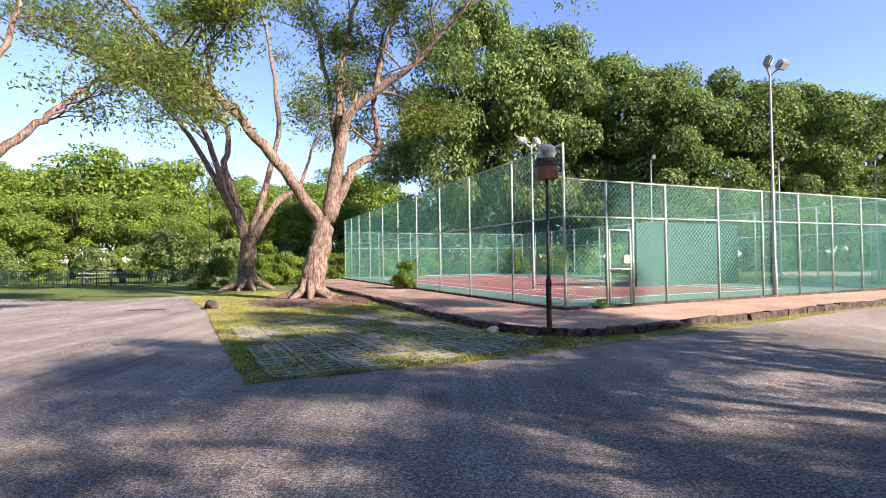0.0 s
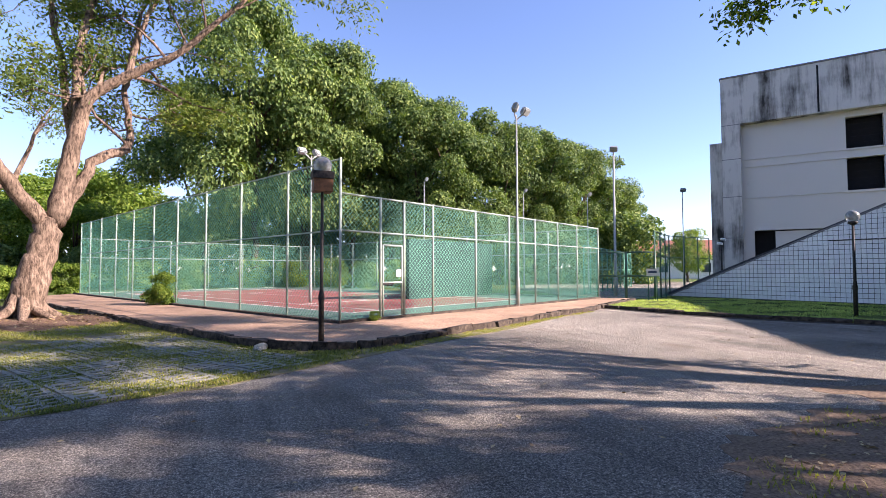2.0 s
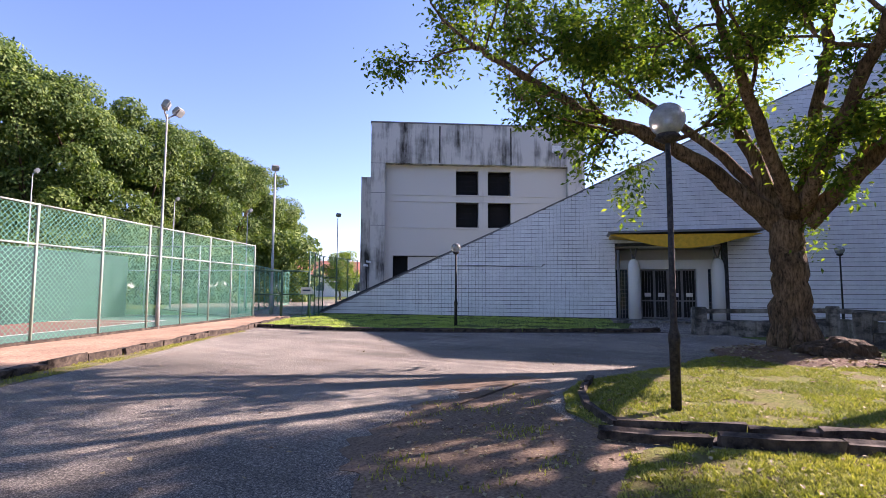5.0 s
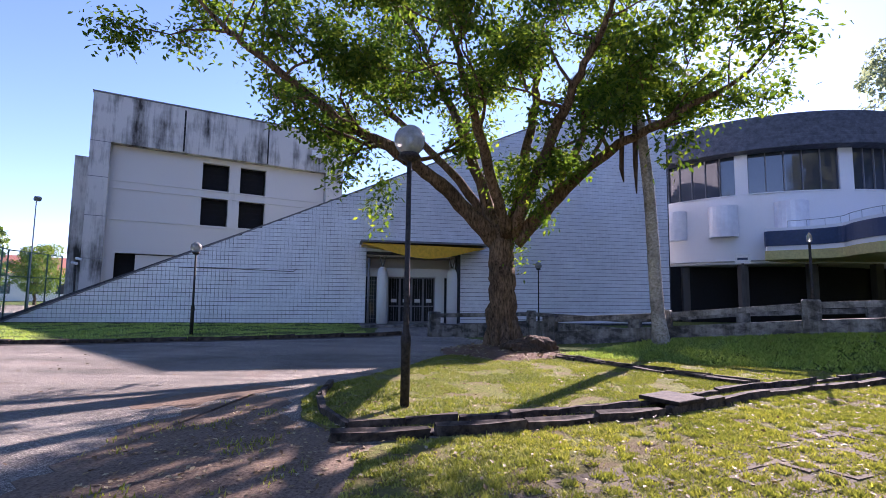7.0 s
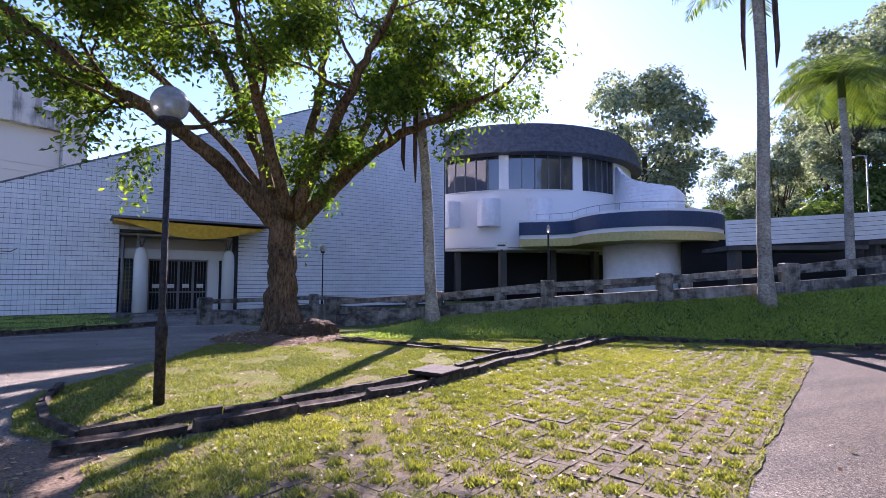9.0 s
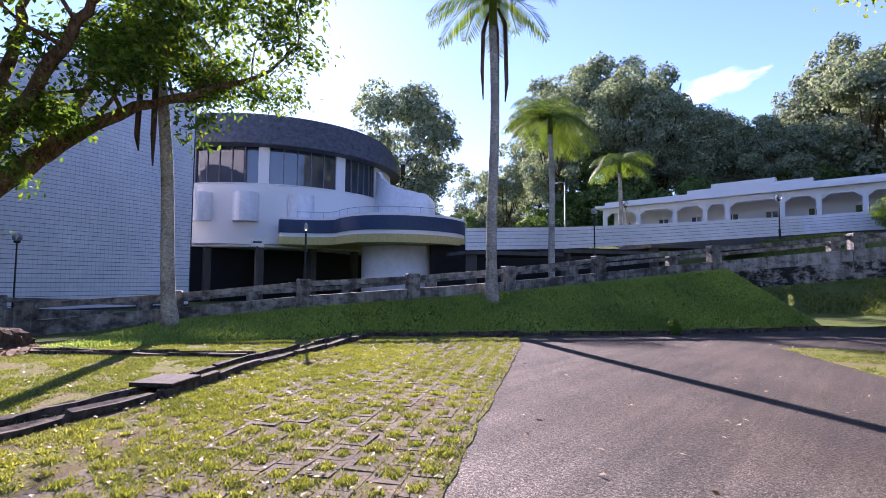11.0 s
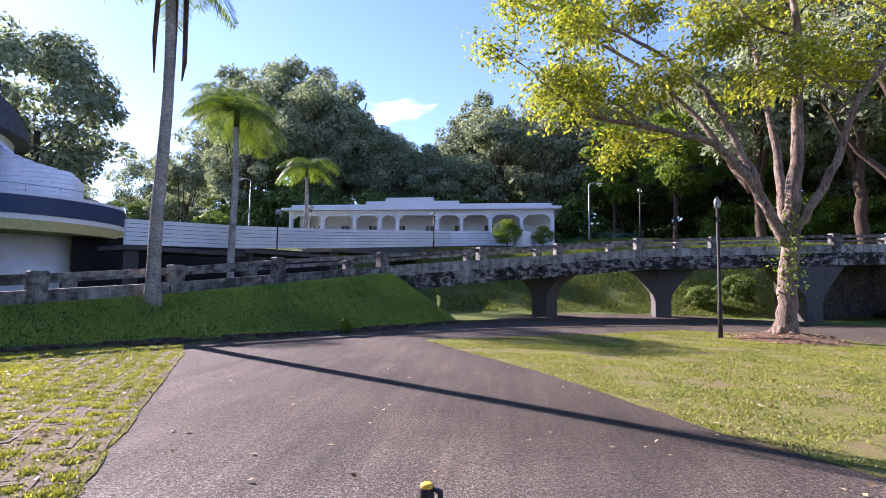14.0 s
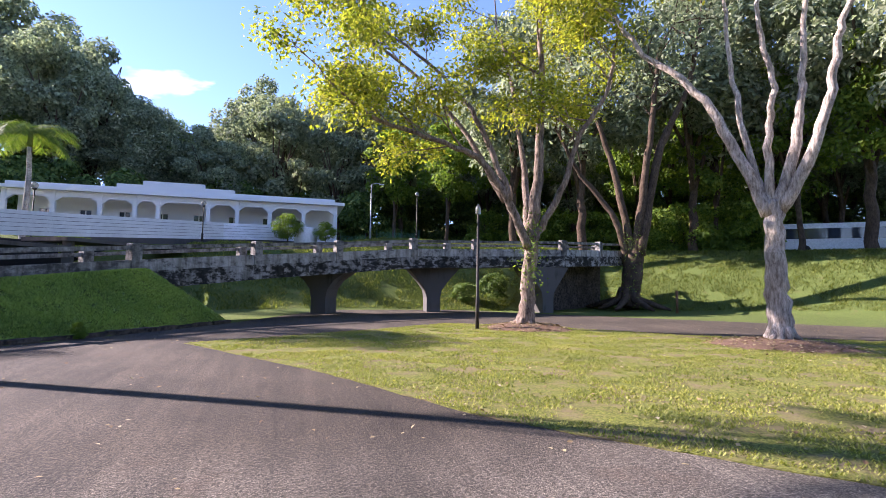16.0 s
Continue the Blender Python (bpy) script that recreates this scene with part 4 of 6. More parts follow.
            sloped(bm, (x, y), (x1, y1), zt - 0.24, zt - 0.08, zt1 - 0.24, zt1 - 0.08, 0.15)
            part("top_rail", bm, "old_concrete", bridge)
            bm = bmesh.new()
            sloped(bm, (x, y), (x1, y1), zb - 0.4, zb + 0.42, zb1 - 0.4, zb1 + 0.42, 0.22)
            part("lower_wall", bm, "pale_concrete" if zb > 1.9 else "old_concrete", bridge)


SPAN = 3.2
parapet(RAMP, 0.0)
FAR = [(20.9, 1.0, 1.0, 0.0), (22.9, -3.2, 1.05, 0.2)] + [(r[0] + 4.2, r[1] - 0.6, r[2] - 0.34, r[3] - 0.34) for r in RAMP[1:5]] + [(r[0] + 2.4, r[1] - 2.6, r[2] - 0.2, r[3] - 0.3) for r in RAMP[5:7]] + [(r[0] + 0.9, r[1] - 3.1, r[2] - 0.02, r[3] - 0.25) for r in RAMP[7:]]
parapet(FAR, 0.0)
# deck and edge beams of the spanning part
for p, q, fp, fq in zip(RAMP[6:], RAMP[7:], FAR[7:], FAR[8:]):
    bm = bmesh.new()
    sloped(bm, p, q, p[3] - 0.75, p[3] - 0.05, q[3] - 0.75, q[3] - 0.05, 0.5)
    part("edge_beam", bm, "black_concrete", bridge)
    bm = bmesh.new()
    v = [bm.verts.new(k) for k in ((p[0], p[1], p[3] - 0.5), (q[0], q[1], q[3] - 0.5), (fq[0], fq[1], fq[3] - 0.5), (fp[0], fp[1], fp[3] - 0.5), (p[0], p[1], p[3] - 0.1), (q[0], q[1], q[3] - 0.1), (fq[0], fq[1], fq[3] - 0.1), (fp[0], fp[1], fp[3] - 0.1))]
    for f in ((3, 2, 1, 0), (4, 5, 6, 7), (0, 1, 5, 4), (1, 2, 6, 5), (2, 3, 7, 6), (3, 0, 4, 7)):
        bm.faces.new([v[i] for i in f])
    part("deck", bm, "pier", bridge)
# wall for the dark void here; kerb colour chosen to carry the bridge's shade
bm = bmesh.new()
sloped(bm, (-16.5, -33.0), (-25.5, -37.0), -0.3, 3.4, -0.3, 3.9, 0.5)
part("abutment", bm, "kerb", bridge, "concrete abutment wall coloured dark for the bridge's shade")
for b, d, zt, rz in ((184.6, 30.0, 2.4, -25), (196.4, 33.0, 2.75, -8), (208.5, 35.5, 3.0, 5)):
    x, y = along(b, d)
    bm = bmesh.new()
    prof = [(0.42, -0.3), (0.42, 0.9), (0.5, 1.35), (0.85, 1.85), (1.65, zt)]
    L_ = [(-w, z) for w, z in prof] + [(w, z) for w, z in prof[::-1]]
    a = [bm.verts.new((u_, -0.9, z)) for u_, z in L_]
    c = [bm.verts.new((u_, 0.9, z)) for u_, z in L_]
    bm.faces.new(a)
    bm.faces.new(c[::-1])
    for k in range(len(L_)):
        bm.faces.new((a[k], a[(k + 1) % len(L_)], c[(k + 1) % len(L_)], c[k]))
    part("pier", bm, "pier", bridge, "flared concrete pier", at=pose(x, y, 0, 0, 0, rz))

# ---- white house on the hill ----
HX0, HX1 = (21.8, -49.4), (-4.9, -48.8)
HB = 5.6
HL = math.hypot(HX1[0] - HX0[0], HX1[1] - HX0[1])
house = thing("white_house", "long white single-storey house with arched veranda", "house", pose(*HX0, HB, 0, 0, math.degrees(math.atan2(HX1[1] - HX0[1], HX1[0] - HX0[0]))))
# local x along the front, local y away from the drive
ops = [(1.5 + k * 3.05, 0.0 if k % 2 else 0.9, 2.5 + k * 3.05, 2.3) for k in range(8)]
pierced("front_wall", "white_paint", house, 0.2, HL - 0.2, 0.0, 3.5, 2.75, 3.0, ops)
for k, o in enumerate(ops):
    w = boxpart("window", "glass", house, o[0], 2.9, o[1], o[2], 2.95, o[3], "dark glazed opening")
    for q in (0.0, 0.5, 1.0):
        boxpart("window_frame", "plastic_white", w, o[0] + q * 0.93, 2.8, o[1], o[0] + q * 0.93 + 0.07, 2.89, o[3])
    boxpart("transom", "plastic_white", w, o[0], 2.8, 1.7, o[2], 2.89, 1.76)
boxpart("side_wall", "white_paint", house, 0.0, 2.75, 0.0, 0.2, 9.0, 3.5)
boxpart("side_wall", "white_paint", house, HL - 0.2, 2.75, 0.0, HL, 9.0, 3.5)
boxpart("back_wall", "white_paint", house, 0.0, 9.0, 0.0, HL, 9.2, 3.5)
boxpart("veranda_floor", "pier", house, 0.0, -0.2, -1.2, HL, 2.75, 0.0)
boxpart("roof", "white_paint", house, -0.6, -0.5, 3.5, HL + 0.6, 9.4, 3.78, "flat white roof with overhang")
boxpart("roof_edge", "white_paint", house, 0.3, -0.1, 3.78, HL - 0.3, 9.0, 4.1)
boxpart("raised_parapet", "white_paint", house, 8.2, -0.12, 4.1, 17.5, 0.6, 4.4)
boxpart("raised_parapet", "white_paint", house, 10.2, -0.14, 4.4, 15.0, 0.6, 4.75)
bays = [0.2, 3.6, 7.0, 9.6, 11.4, 15.4, 17.8, 20.6, 23.6, HL - 0.2]
for a, b in zip(bays, bays[1:]):
    boxpart("column", "white_paint", house, a - 0.17, 0.0, 0.0, a + 0.17, 0.35, 3.5)
    bm = bmesh.new()
    c = min(0.5, (b - a) * 0.2)
    top = [(a + 0.17, 3.5), (a + 0.17, 2.6), (a + 0.17 + c, 3.0), (b - 0.17 - c, 3.0), (b - 0.17, 2.6), (b - 0.17, 3.5)]
    f0 = [bm.verts.new((x, 0.3, z)) for x, z in top]
    f1 = [bm.verts.new((x, 0.05, z)) for x, z in top]
    bm.faces.new(f0)
    bm.faces.new(f1[::-1])
    for k in range(6):
        bm.faces.new((f0[k], f0[(k + 1) % 6], f1[(k + 1) % 6], f1[k]))
    part("arch", bm, "white_paint", house)
boxpart("column", "white_paint", house, HL - 0.37, 0.0, 0.0, HL - 0.03, 0.35, 3.5)

# ---- trees ----
def gz(x, y):
    return float(height(np.array([x]), np.array([y]))[0])


def crook(bm, pts, r0, r1, rnd, n=8, wob=0.05):
    """A limb through given points, subdivided, a little crooked; returns its points and radii."""
    P = spline([Vector(p) for p in pts], 6, False) + [tuple(pts[-1])]
    k = len(P)
    Q = [Vector(p) + Vector((rnd.gauss(0, wob), rnd.gauss(0, wob), rnd.gauss(0, wob * 0.5))) * (0 if i == 0 else 1) for i, p in enumerate(P)]
    R = [(r0 + (r1 - r0) * (i / (k - 1)) ** 0.8) * rnd.uniform(0.94, 1.06) for i in range(k)]
    tube(bm, Q, R, n + 4, True, 0.09)
    return Q[::2] if len(Q) > 12 else Q, R[::2] if len(Q) > 12 else R


def twigs(bm, p, d, length, r, depth, rnd, tips, lift=0.15, fork=(2, 3), flat=0.8):
    """Branches that fork until they end in leafy tips."""
    d = d.normalized()
    pts, q = [p], p
    for _ in range(3):
        d = (d + Vector((rnd.gauss(0, 0.2), rnd.gauss(0, 0.2), rnd.gauss(0, 0.14) + lift * 0.3))).normalized()
        q = q + d * length / 3
        pts.append(q)
    tube(bm, pts, [r, r * 0.85, r * 0.7, r * 0.55], 6 if r > 0.04 else 4, False)
    if depth == 0:
        tips += [pts[1], pts[2], pts[3]]
        return
    if depth == 1:
        tips.append(pts[2])
    for _ in range(rnd.randint(*fork)):
        e = (d + Vector((rnd.gauss(0, 0.6), rnd.gauss(0, 0.6), rnd.gauss(0, 0.45) * flat + lift))).normalized()
        twigs(bm, pts[rnd.choice((2, 3, 3))], e, length * rnd.uniform(0.6, 0.85), r * 0.55, depth - 1, rnd, tips, lift, fork, flat)


def foliage(name, tips, per, spread, size, mat, rng, root, label="", slim=0.5, squash=0.6, droop=0.3):
    c = np.repeat(np.array([tuple(t) for t in tips]), per, 0)
    o = rng.normal(0, 1, c.shape) * np.array([spread, spread, spread * squash])
    out = o / (np.linalg.norm(o, axis=1)[:, None] + 1e-6) * 0.6 + np.array([0, 0, 0.7])
    v, f = leaf_arrays(c + o, out, size, rng, slim, droop)
    ob = new(name, raw_mesh(name, v, f, mat))
    ob.parent = root
    return tagged(ob, label) if label else ob


def roots(bm, x, y, z, r, rnd, n=7, reach=1.0):
    """Flaring roots round the foot of a trunk."""
    for k in range(n):
        a = 2 * math.pi * (k + rnd.uniform(-0.3, 0.3)) / n
        L = r * reach * rnd.uniform(1.5, 2.6)
        c, s = math.cos(a), math.sin(a)
        tube(bm, [(x + c * r * 0.5, y + s * r * 0.5, z + r * 1.7), (x + c * r * 0.9, y + s * r * 0.9, z + r * 0.7), (x + c * L * 0.75, y + s * L * 0.75, z + 0.1), (x + c * L, y + s * L, z - 0.1)], [r * 0.35, r * 0.36, r * 0.22, r * 0.1], 7)


def limb_tree(label, trunk, r, limbs, seed, bark, leaf, per, spread, size, depth=2, tw=1.5, start=1, lift=0.12, slim=0.5, reach=1.0, extra="", every=1, squash=0.6, droop=0.3, low=0.0):
    """A tree with its trunk and main limbs along given lines; the finer branches fork by themselves."""
    rnd, rng = random.Random(seed), np.random.default_rng(seed)
    root = thing("tree", label, "tree")
    bm = bmesh.new()
    x, y, z = trunk[0]
    Q, R = crook(bm, trunk, r, r * 0.72, rnd, 14, 0.03)
    roots(bm, x, y, z, r, rnd, 8, reach)
    tips = []
    for line, r0, r1 in limbs:
        Q, R = crook(bm, line, r0, r1, rnd, 9, 0.035)
        n = len(Q)
        for i in range(int(n * 0.3) + start, n, every):
            if Q[i].z < low:
                continue
            dd = (Q[i] - Q[i - 1]).normalized()
            side = Vector((rnd.gauss(0, 1), rnd.gauss(0, 1), rnd.gauss(0.25, 0.5)))
            twigs(bm, Q[i], dd * 0.6 + side.normalized(), tw * rnd.uniform(0.7, 1.2), max(R[i] * 0.45, 0.025), depth, rnd, tips, lift)
        twigs(bm, Q[-1], Q[-1] - Q[-2], tw, r1 * 0.9, depth, rnd, tips, lift)
    part("trunk", bm, bark, root)
    foliage("crown", tips, per, spread, size, leaf, rng, root, slim=slim, squash=squash, droop=droop)
    return root


# spreading tree on the island
island_tree = limb_tree("spreading shade tree with thick forked brown trunk", [(15.7, -1.35, 0.05), (15.72, -1.32, 1.4), (15.75, -1.28, 2.6), (15.75, -1.35, 3.7)], 0.5,
          [([(15.75, -1.1, 3.3), (15.2, 0.2, 4.6), (14.5, 1.5, 5.5), (13.6, 3.3, 6.4), (12.6, 5.2, 7.7), (12.2, 6.0, 8.3)], 0.27, 0.06),
           ([(15.8, -1.2, 3.4), (16.2, -0.3, 6.2), (16.6, 0.7, 8.7), (16.9, 1.9, 11.5)], 0.24, 0.06),
           ([(15.7, -1.6, 3.4), (15.9, -2.0, 5.8), (16.2, -2.4, 7.9), (16.8, -2.8, 10.9)], 0.24, 0.06),
           ([(15.7, -1.7, 3.3), (15.1, -2.9, 4.6), (14.4, -4.1, 5.7), (13.7, -5.1, 6.2), (12.6, -6.6, 6.9)], 0.26, 0.06),
           ([(15.4, -2.4, 4.2), (15.5, -3.5, 6.0), (15.7, -4.0, 7.6), (16.0, -5.1, 9.9)], 0.17, 0.05),
           ([(15.5, -1.4, 3.5), (13.8, -0.7, 5.4), (12.6, -0.1, 6.9), (11.6, 0.2, 7.8)], 0.2, 0.05),
           ([(15.5, -1.6, 3.5), (13.4, -2.4, 5.9), (12.2, -3.0, 7.3), (11.2, -3.4, 8.2)], 0.2, 0.05),
           ([(15.9, -1.3, 3.6), (17.0, 0.9, 6.4), (17.6, 3.0, 8.4), (17.4, 5.0, 10.0)], 0.17, 0.05)],
          11, "bark_brown", "leaf_broad", 48, 0.31, 0.17, 2, 1.6, lift=0.12, reach=0.8, low=5.2)
# leafy sprays that hang below the limbs of the spreading tree
sprays = [(13.9, -1.9, 4.6), (14.0, -2.1, 4.1), (13.8, -2.3, 3.7), (14.3, 2.0, 4.7), (14.2, 2.2, 4.2), (14.3, 2.35, 3.75), (12.0, -4.9, 5.0), (12.2, -5.4, 5.3), (15.3, -1.75, 4.4), (15.1, -1.1, 5.0)]
tagged(foliage("hanging_leaves", sprays + [(x + 0.1, y + 0.08, z + 0.35) for x, y, z in sprays], 55, 0.2, 0.17, "leaf_broad", np.random.default_rng(300), island_tree, squash=1.2, droop=1.2), kind="stuff")
# pair of pale trees by the court
limb_tree("large pale-barked tree with feathery leaves by the court", [(-5.6, 20.5, 0.05), (-5.42, 20.5, 1.4), (-5.2, 20.6, 2.5), (-5.0, 20.6, 3.5)], 0.5,
          [([(-5.2, 20.5, 3.2), (-6.4, 19.6, 5.1), (-7.5, 18.5, 6.7), (-8.6, 17.4, 7.9), (-9.3, 16.6, 8.7), (-10.2, 15.4, 10.0)], 0.26, 0.07),
           ([(-4.95, 20.65, 3.2), (-4.5, 20.7, 5.8), (-4.2, 20.8, 7.4), (-3.0, 20.8, 8.5), (-1.2, 20.6, 9.7), (0.9, 20.0, 11.8)], 0.32, 0.07),
           ([(-4.4, 20.8, 6.3), (-4.5, 21.1, 9.2), (-3.9, 21.7, 12.8)], 0.2, 0.08),
           ([(-4.8, 20.7, 3.4), (-4.0, 21.1, 5.4), (-3.0, 21.5, 6.2), (-3.2, 21.8, 8.2), (-2.8, 22.2, 11.5)], 0.24, 0.06),
           ([(-3.0, 20.8, 8.4), (-2.6, 21.0, 10.5), (-1.8, 21.4, 12.6)], 0.13, 0.05),
           ([(-4.5, 20.9, 5.8), (-5.3, 22.4, 9.1), (-6.2, 23.7, 12.8)], 0.2, 0.06)],
          21, "bark_pale", "leaf_rain", 46, 0.42, 0.18, 2, 1.7, start=2, slim=0.4, reach=1.3, low=6.0)
limb_tree("broad pale tree with leaning limbs beside the field", [(-11.9, 29.7, 0.0), (-11.9, 29.7, 1.7), (-11.8, 29.7, 3.2)], 0.55,
          [([(-12.0, 29.6, 2.9), (-12.7, 28.8, 5.4), (-13.3, 28.0, 8.2), (-14.1, 27.1, 9.9), (-16.4, 25.2, 11.5)], 0.26, 0.06),
           ([(-11.9, 29.7, 3.0), (-13.1, 29.6, 7.0), (-13.2, 30.0, 9.5), (-15.2, 29.3, 12.9), (-16.0, 28.9, 15.4)], 0.26, 0.06),
           ([(-11.6, 29.8, 3.0), (-10.3, 30.3, 5.2), (-9.2, 31.0, 6.2), (-8.4, 31.9, 9.5)], 0.3, 0.06),
           ([(-11.7, 29.8, 3.2), (-10.6, 31.2, 9.4), (-11.3, 32.1, 14.7), (-12.2, 32.8, 18.0)], 0.22, 0.06),
           ([(-12.0, 29.5, 3.2), (-15.0, 28.0, 9.5), (-18.0, 26.4, 12.0), (-20.5, 25.0, 13.0)], 0.2, 0.05)],
          22, "bark_pale", "leaf_rain", 40, 0.5, 0.2, 2, 2.2, start=3, slim=0.4, reach=1.4, low=7.0)
limb_tree("pale tree reaching over the drive", [(-12.6, 9.6, 0.0), (-12.4, 9.8, 1.2), (-12.0, 10.2, 2.2)], 0.35,
          [([(-12.0, 10.2, 2.0), (-10.6, 10.9, 3.3), (-9.9, 11.5, 4.3), (-9.4, 12.0, 5.1), (-8.9, 12.6, 6.0)], 0.16, 0.05),
           ([(-12.0, 10.2, 2.0), (-11.2, 11.2, 4.6), (-10.8, 12.0, 6.2), (-10.6, 12.6, 8.2)], 0.16, 0.05),
           ([(-12.1, 10.1, 2.0), (-13.5, 11.5, 5.0), (-14.0, 13.0, 8.0)], 0.15, 0.05)],
          23, "bark_pale", "leaf_rain", 34, 0.32, 0.13, 2, 1.2, start=4, slim=0.4, low=4.8)
# two slender trees on the lawn
limb_tree("slender tree with flaking bark and yellow-green leaves", [(-9.3, -18.4, 0.05), (-9.4, -18.3, 1.9), (-9.5, -18.3, 3.9)], 0.34,
          [([(-9.5, -18.3, 3.8), (-9.7, -18.1, 6.3), (-9.9, -18.2, 8.9), (-10.0, -18.5, 12.9)], 0.27, 0.09),
           ([(-9.3, -18.2, 3.2), (-8.4, -18.2, 5.1), (-7.1, -18.2, 6.6), (-5.4, -18.2, 7.1), (-2.9, -18.3, 7.8), (-1.4, -18.0, 8.8)], 0.2, 0.04),
           ([(-8.5, -18.2, 5.0), (-7.4, -18.4, 7.8), (-5.9, -18.7, 9.8), (-3.8, -18.6, 11.1)], 0.15, 0.04),
           ([(-9.5, -18.2, 3.5), (-10.5, -17.7, 5.4), (-11.1, -17.3, 7.6), (-11.8, -16.6, 9.1), (-11.9, -16.1, 10.5)], 0.16, 0.05),
           ([(-9.5, -18.5, 3.5), (-9.8, -19.7, 7.3), (-9.7, -20.9, 11.3), (-9.5, -22.0, 14.4)], 0.18, 0.05),
           ([(-8.4, -18.4, 5.0), (-6.8, -19.6, 8.4), (-4.6, -20.6, 11.0), (-2.6, -21.2, 12.4)], 0.14, 0.04)],
          31, "bark_mid", "leaf_yellow", 34, 0.45, 0.2, 2, 1.5, start=3, reach=0.8, low=6.3)
limb_tree("many-limbed tree with pale peeling bark", [(-14.7, -12.0, 0.0), (-14.72, -12.1, 1.5), (-14.7, -12.1, 2.9), (-14.7, -12.1, 4.4)], 0.36,
          [([(-14.6, -12.2, 4.0), (-14.0, -12.8, 6.1), (-13.3, -13.6, 8.3), (-12.1, -14.7, 9.9), (-11.2, -15.3, 11.6)], 0.22, 0.06),
           ([(-14.6, -12.2, 4.2), (-14.5, -12.9, 6.7), (-14.5, -13.4, 9.7), (-14.6, -13.7, 12.5)], 0.14, 0.05),
           ([(-14.65, -12.1, 4.2), (-14.6, -12.1, 6.5), (-14.5, -11.8, 8.2), (-14.0, -11.9, 10.2), (-14.1, -11.5, 12.3)], 0.15, 0.05),
           ([(-14.75, -12.0, 4.2), (-15.1, -11.5, 6.6), (-15.2, -11.4, 8.7), (-15.3, -11.2, 12.4)], 0.2, 0.06),
           ([(-14.8, -12.0, 4.1), (-15.1, -10.9, 6.2), (-15.1, -10.4, 8.1), (-15.0, -9.9, 9.5), (-15.0, -9.0, 10.6)], 0.2, 0.06)],
          32, "bark_grey", "leaf_yellow", 30, 0.45, 0.19, 2, 1.5, start=8, reach=0.9, low=9.0)
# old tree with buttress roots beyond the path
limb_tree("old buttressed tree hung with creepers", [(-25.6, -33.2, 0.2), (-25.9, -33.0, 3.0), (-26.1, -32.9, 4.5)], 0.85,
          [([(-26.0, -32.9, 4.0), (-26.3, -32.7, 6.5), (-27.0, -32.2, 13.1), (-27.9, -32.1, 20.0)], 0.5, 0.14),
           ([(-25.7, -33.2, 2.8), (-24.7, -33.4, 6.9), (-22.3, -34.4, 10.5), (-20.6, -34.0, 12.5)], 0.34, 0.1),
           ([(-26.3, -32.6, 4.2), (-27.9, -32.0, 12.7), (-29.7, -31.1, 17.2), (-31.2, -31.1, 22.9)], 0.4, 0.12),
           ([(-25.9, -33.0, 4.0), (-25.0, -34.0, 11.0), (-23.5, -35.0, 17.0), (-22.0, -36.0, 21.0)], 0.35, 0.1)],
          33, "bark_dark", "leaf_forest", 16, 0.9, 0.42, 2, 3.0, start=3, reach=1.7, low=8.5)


def puff_mesh(name, seed, w, h, blobs, n, size, mat, low=0.25, shell=0.75):
    """A crown out of many leaf clumps, uneven and with gaps; foot at the origin."""
    rng = np.random.default_rng(seed)
    a, t = rng.uniform(0, 2 * math.pi, blobs), rng.uniform(0, 1, blobs)
    rr = np.sqrt(rng.uniform(0.05, 1, blobs))
    prof = np.sin(np.pi * np.clip(0.12 + 0.8 * t, 0, 1)) ** 0.7
    c = np.stack([np.cos(a) * rr * prof * w * 0.5, np.sin(a) * rr * prof * w * 0.5, h * (low + (0.93 - low) * t)], 1)
    rad = rng.uniform(0.10, 0.19, blobs) * w
    k = rng.integers(0, blobs, n)
    d = rng.normal(0, 1, (n, 3))
    d /= np.linalg.norm(d, axis=1)[:, None]
    d[:, 2] = np.abs(d[:, 2]) * np.where(rng.uniform(0, 1, n) < 0.75, 1, -0.6)
    p = c[k] + d * (rad[k] * rng.uniform(shell, 1.08, n))[:, None] * np.array([1, 1, 0.8])
    v, f = leaf_arrays(p, d * 1.1 + np.array([0, 0, 0.25]), size, rng, 0.55, 0.5)
    return raw_mesh(name, v, f, mat)


def trunk_mesh(seed, h, r, w, bark):
    rnd = random.Random(seed)
    bm = bmesh.new()
    top = Vector((rnd.gauss(0, 0.4), rnd.gauss(0, 0.4), h * 0.55))
    Q, R = crook(bm, [(0, 0, -0.6), (0.1, 0.05, h * 0.2), tuple(top)], r, r * 0.5, rnd, 8, 0.08)
    for k in range(7):
        a = rnd.uniform(0, 6.28)
        s = Q[rnd.randint(len(Q) // 2, len(Q) - 1)]
        e = Vector((math.cos(a) * w * 0.33, math.sin(a) * w * 0.33, h * rnd.uniform(0.55, 0.85)))
        tube(bm, [s, s.lerp(e, 0.5) + Vector((0, 0, h * 0.03)), e], [r * 0.4, r * 0.28, r * 0.1], 6)
    me = bpy.data.meshes.new("trunk")
    bm.to_mesh(me)
    bm.free()
    me.materials.append(M[bark])
    return me


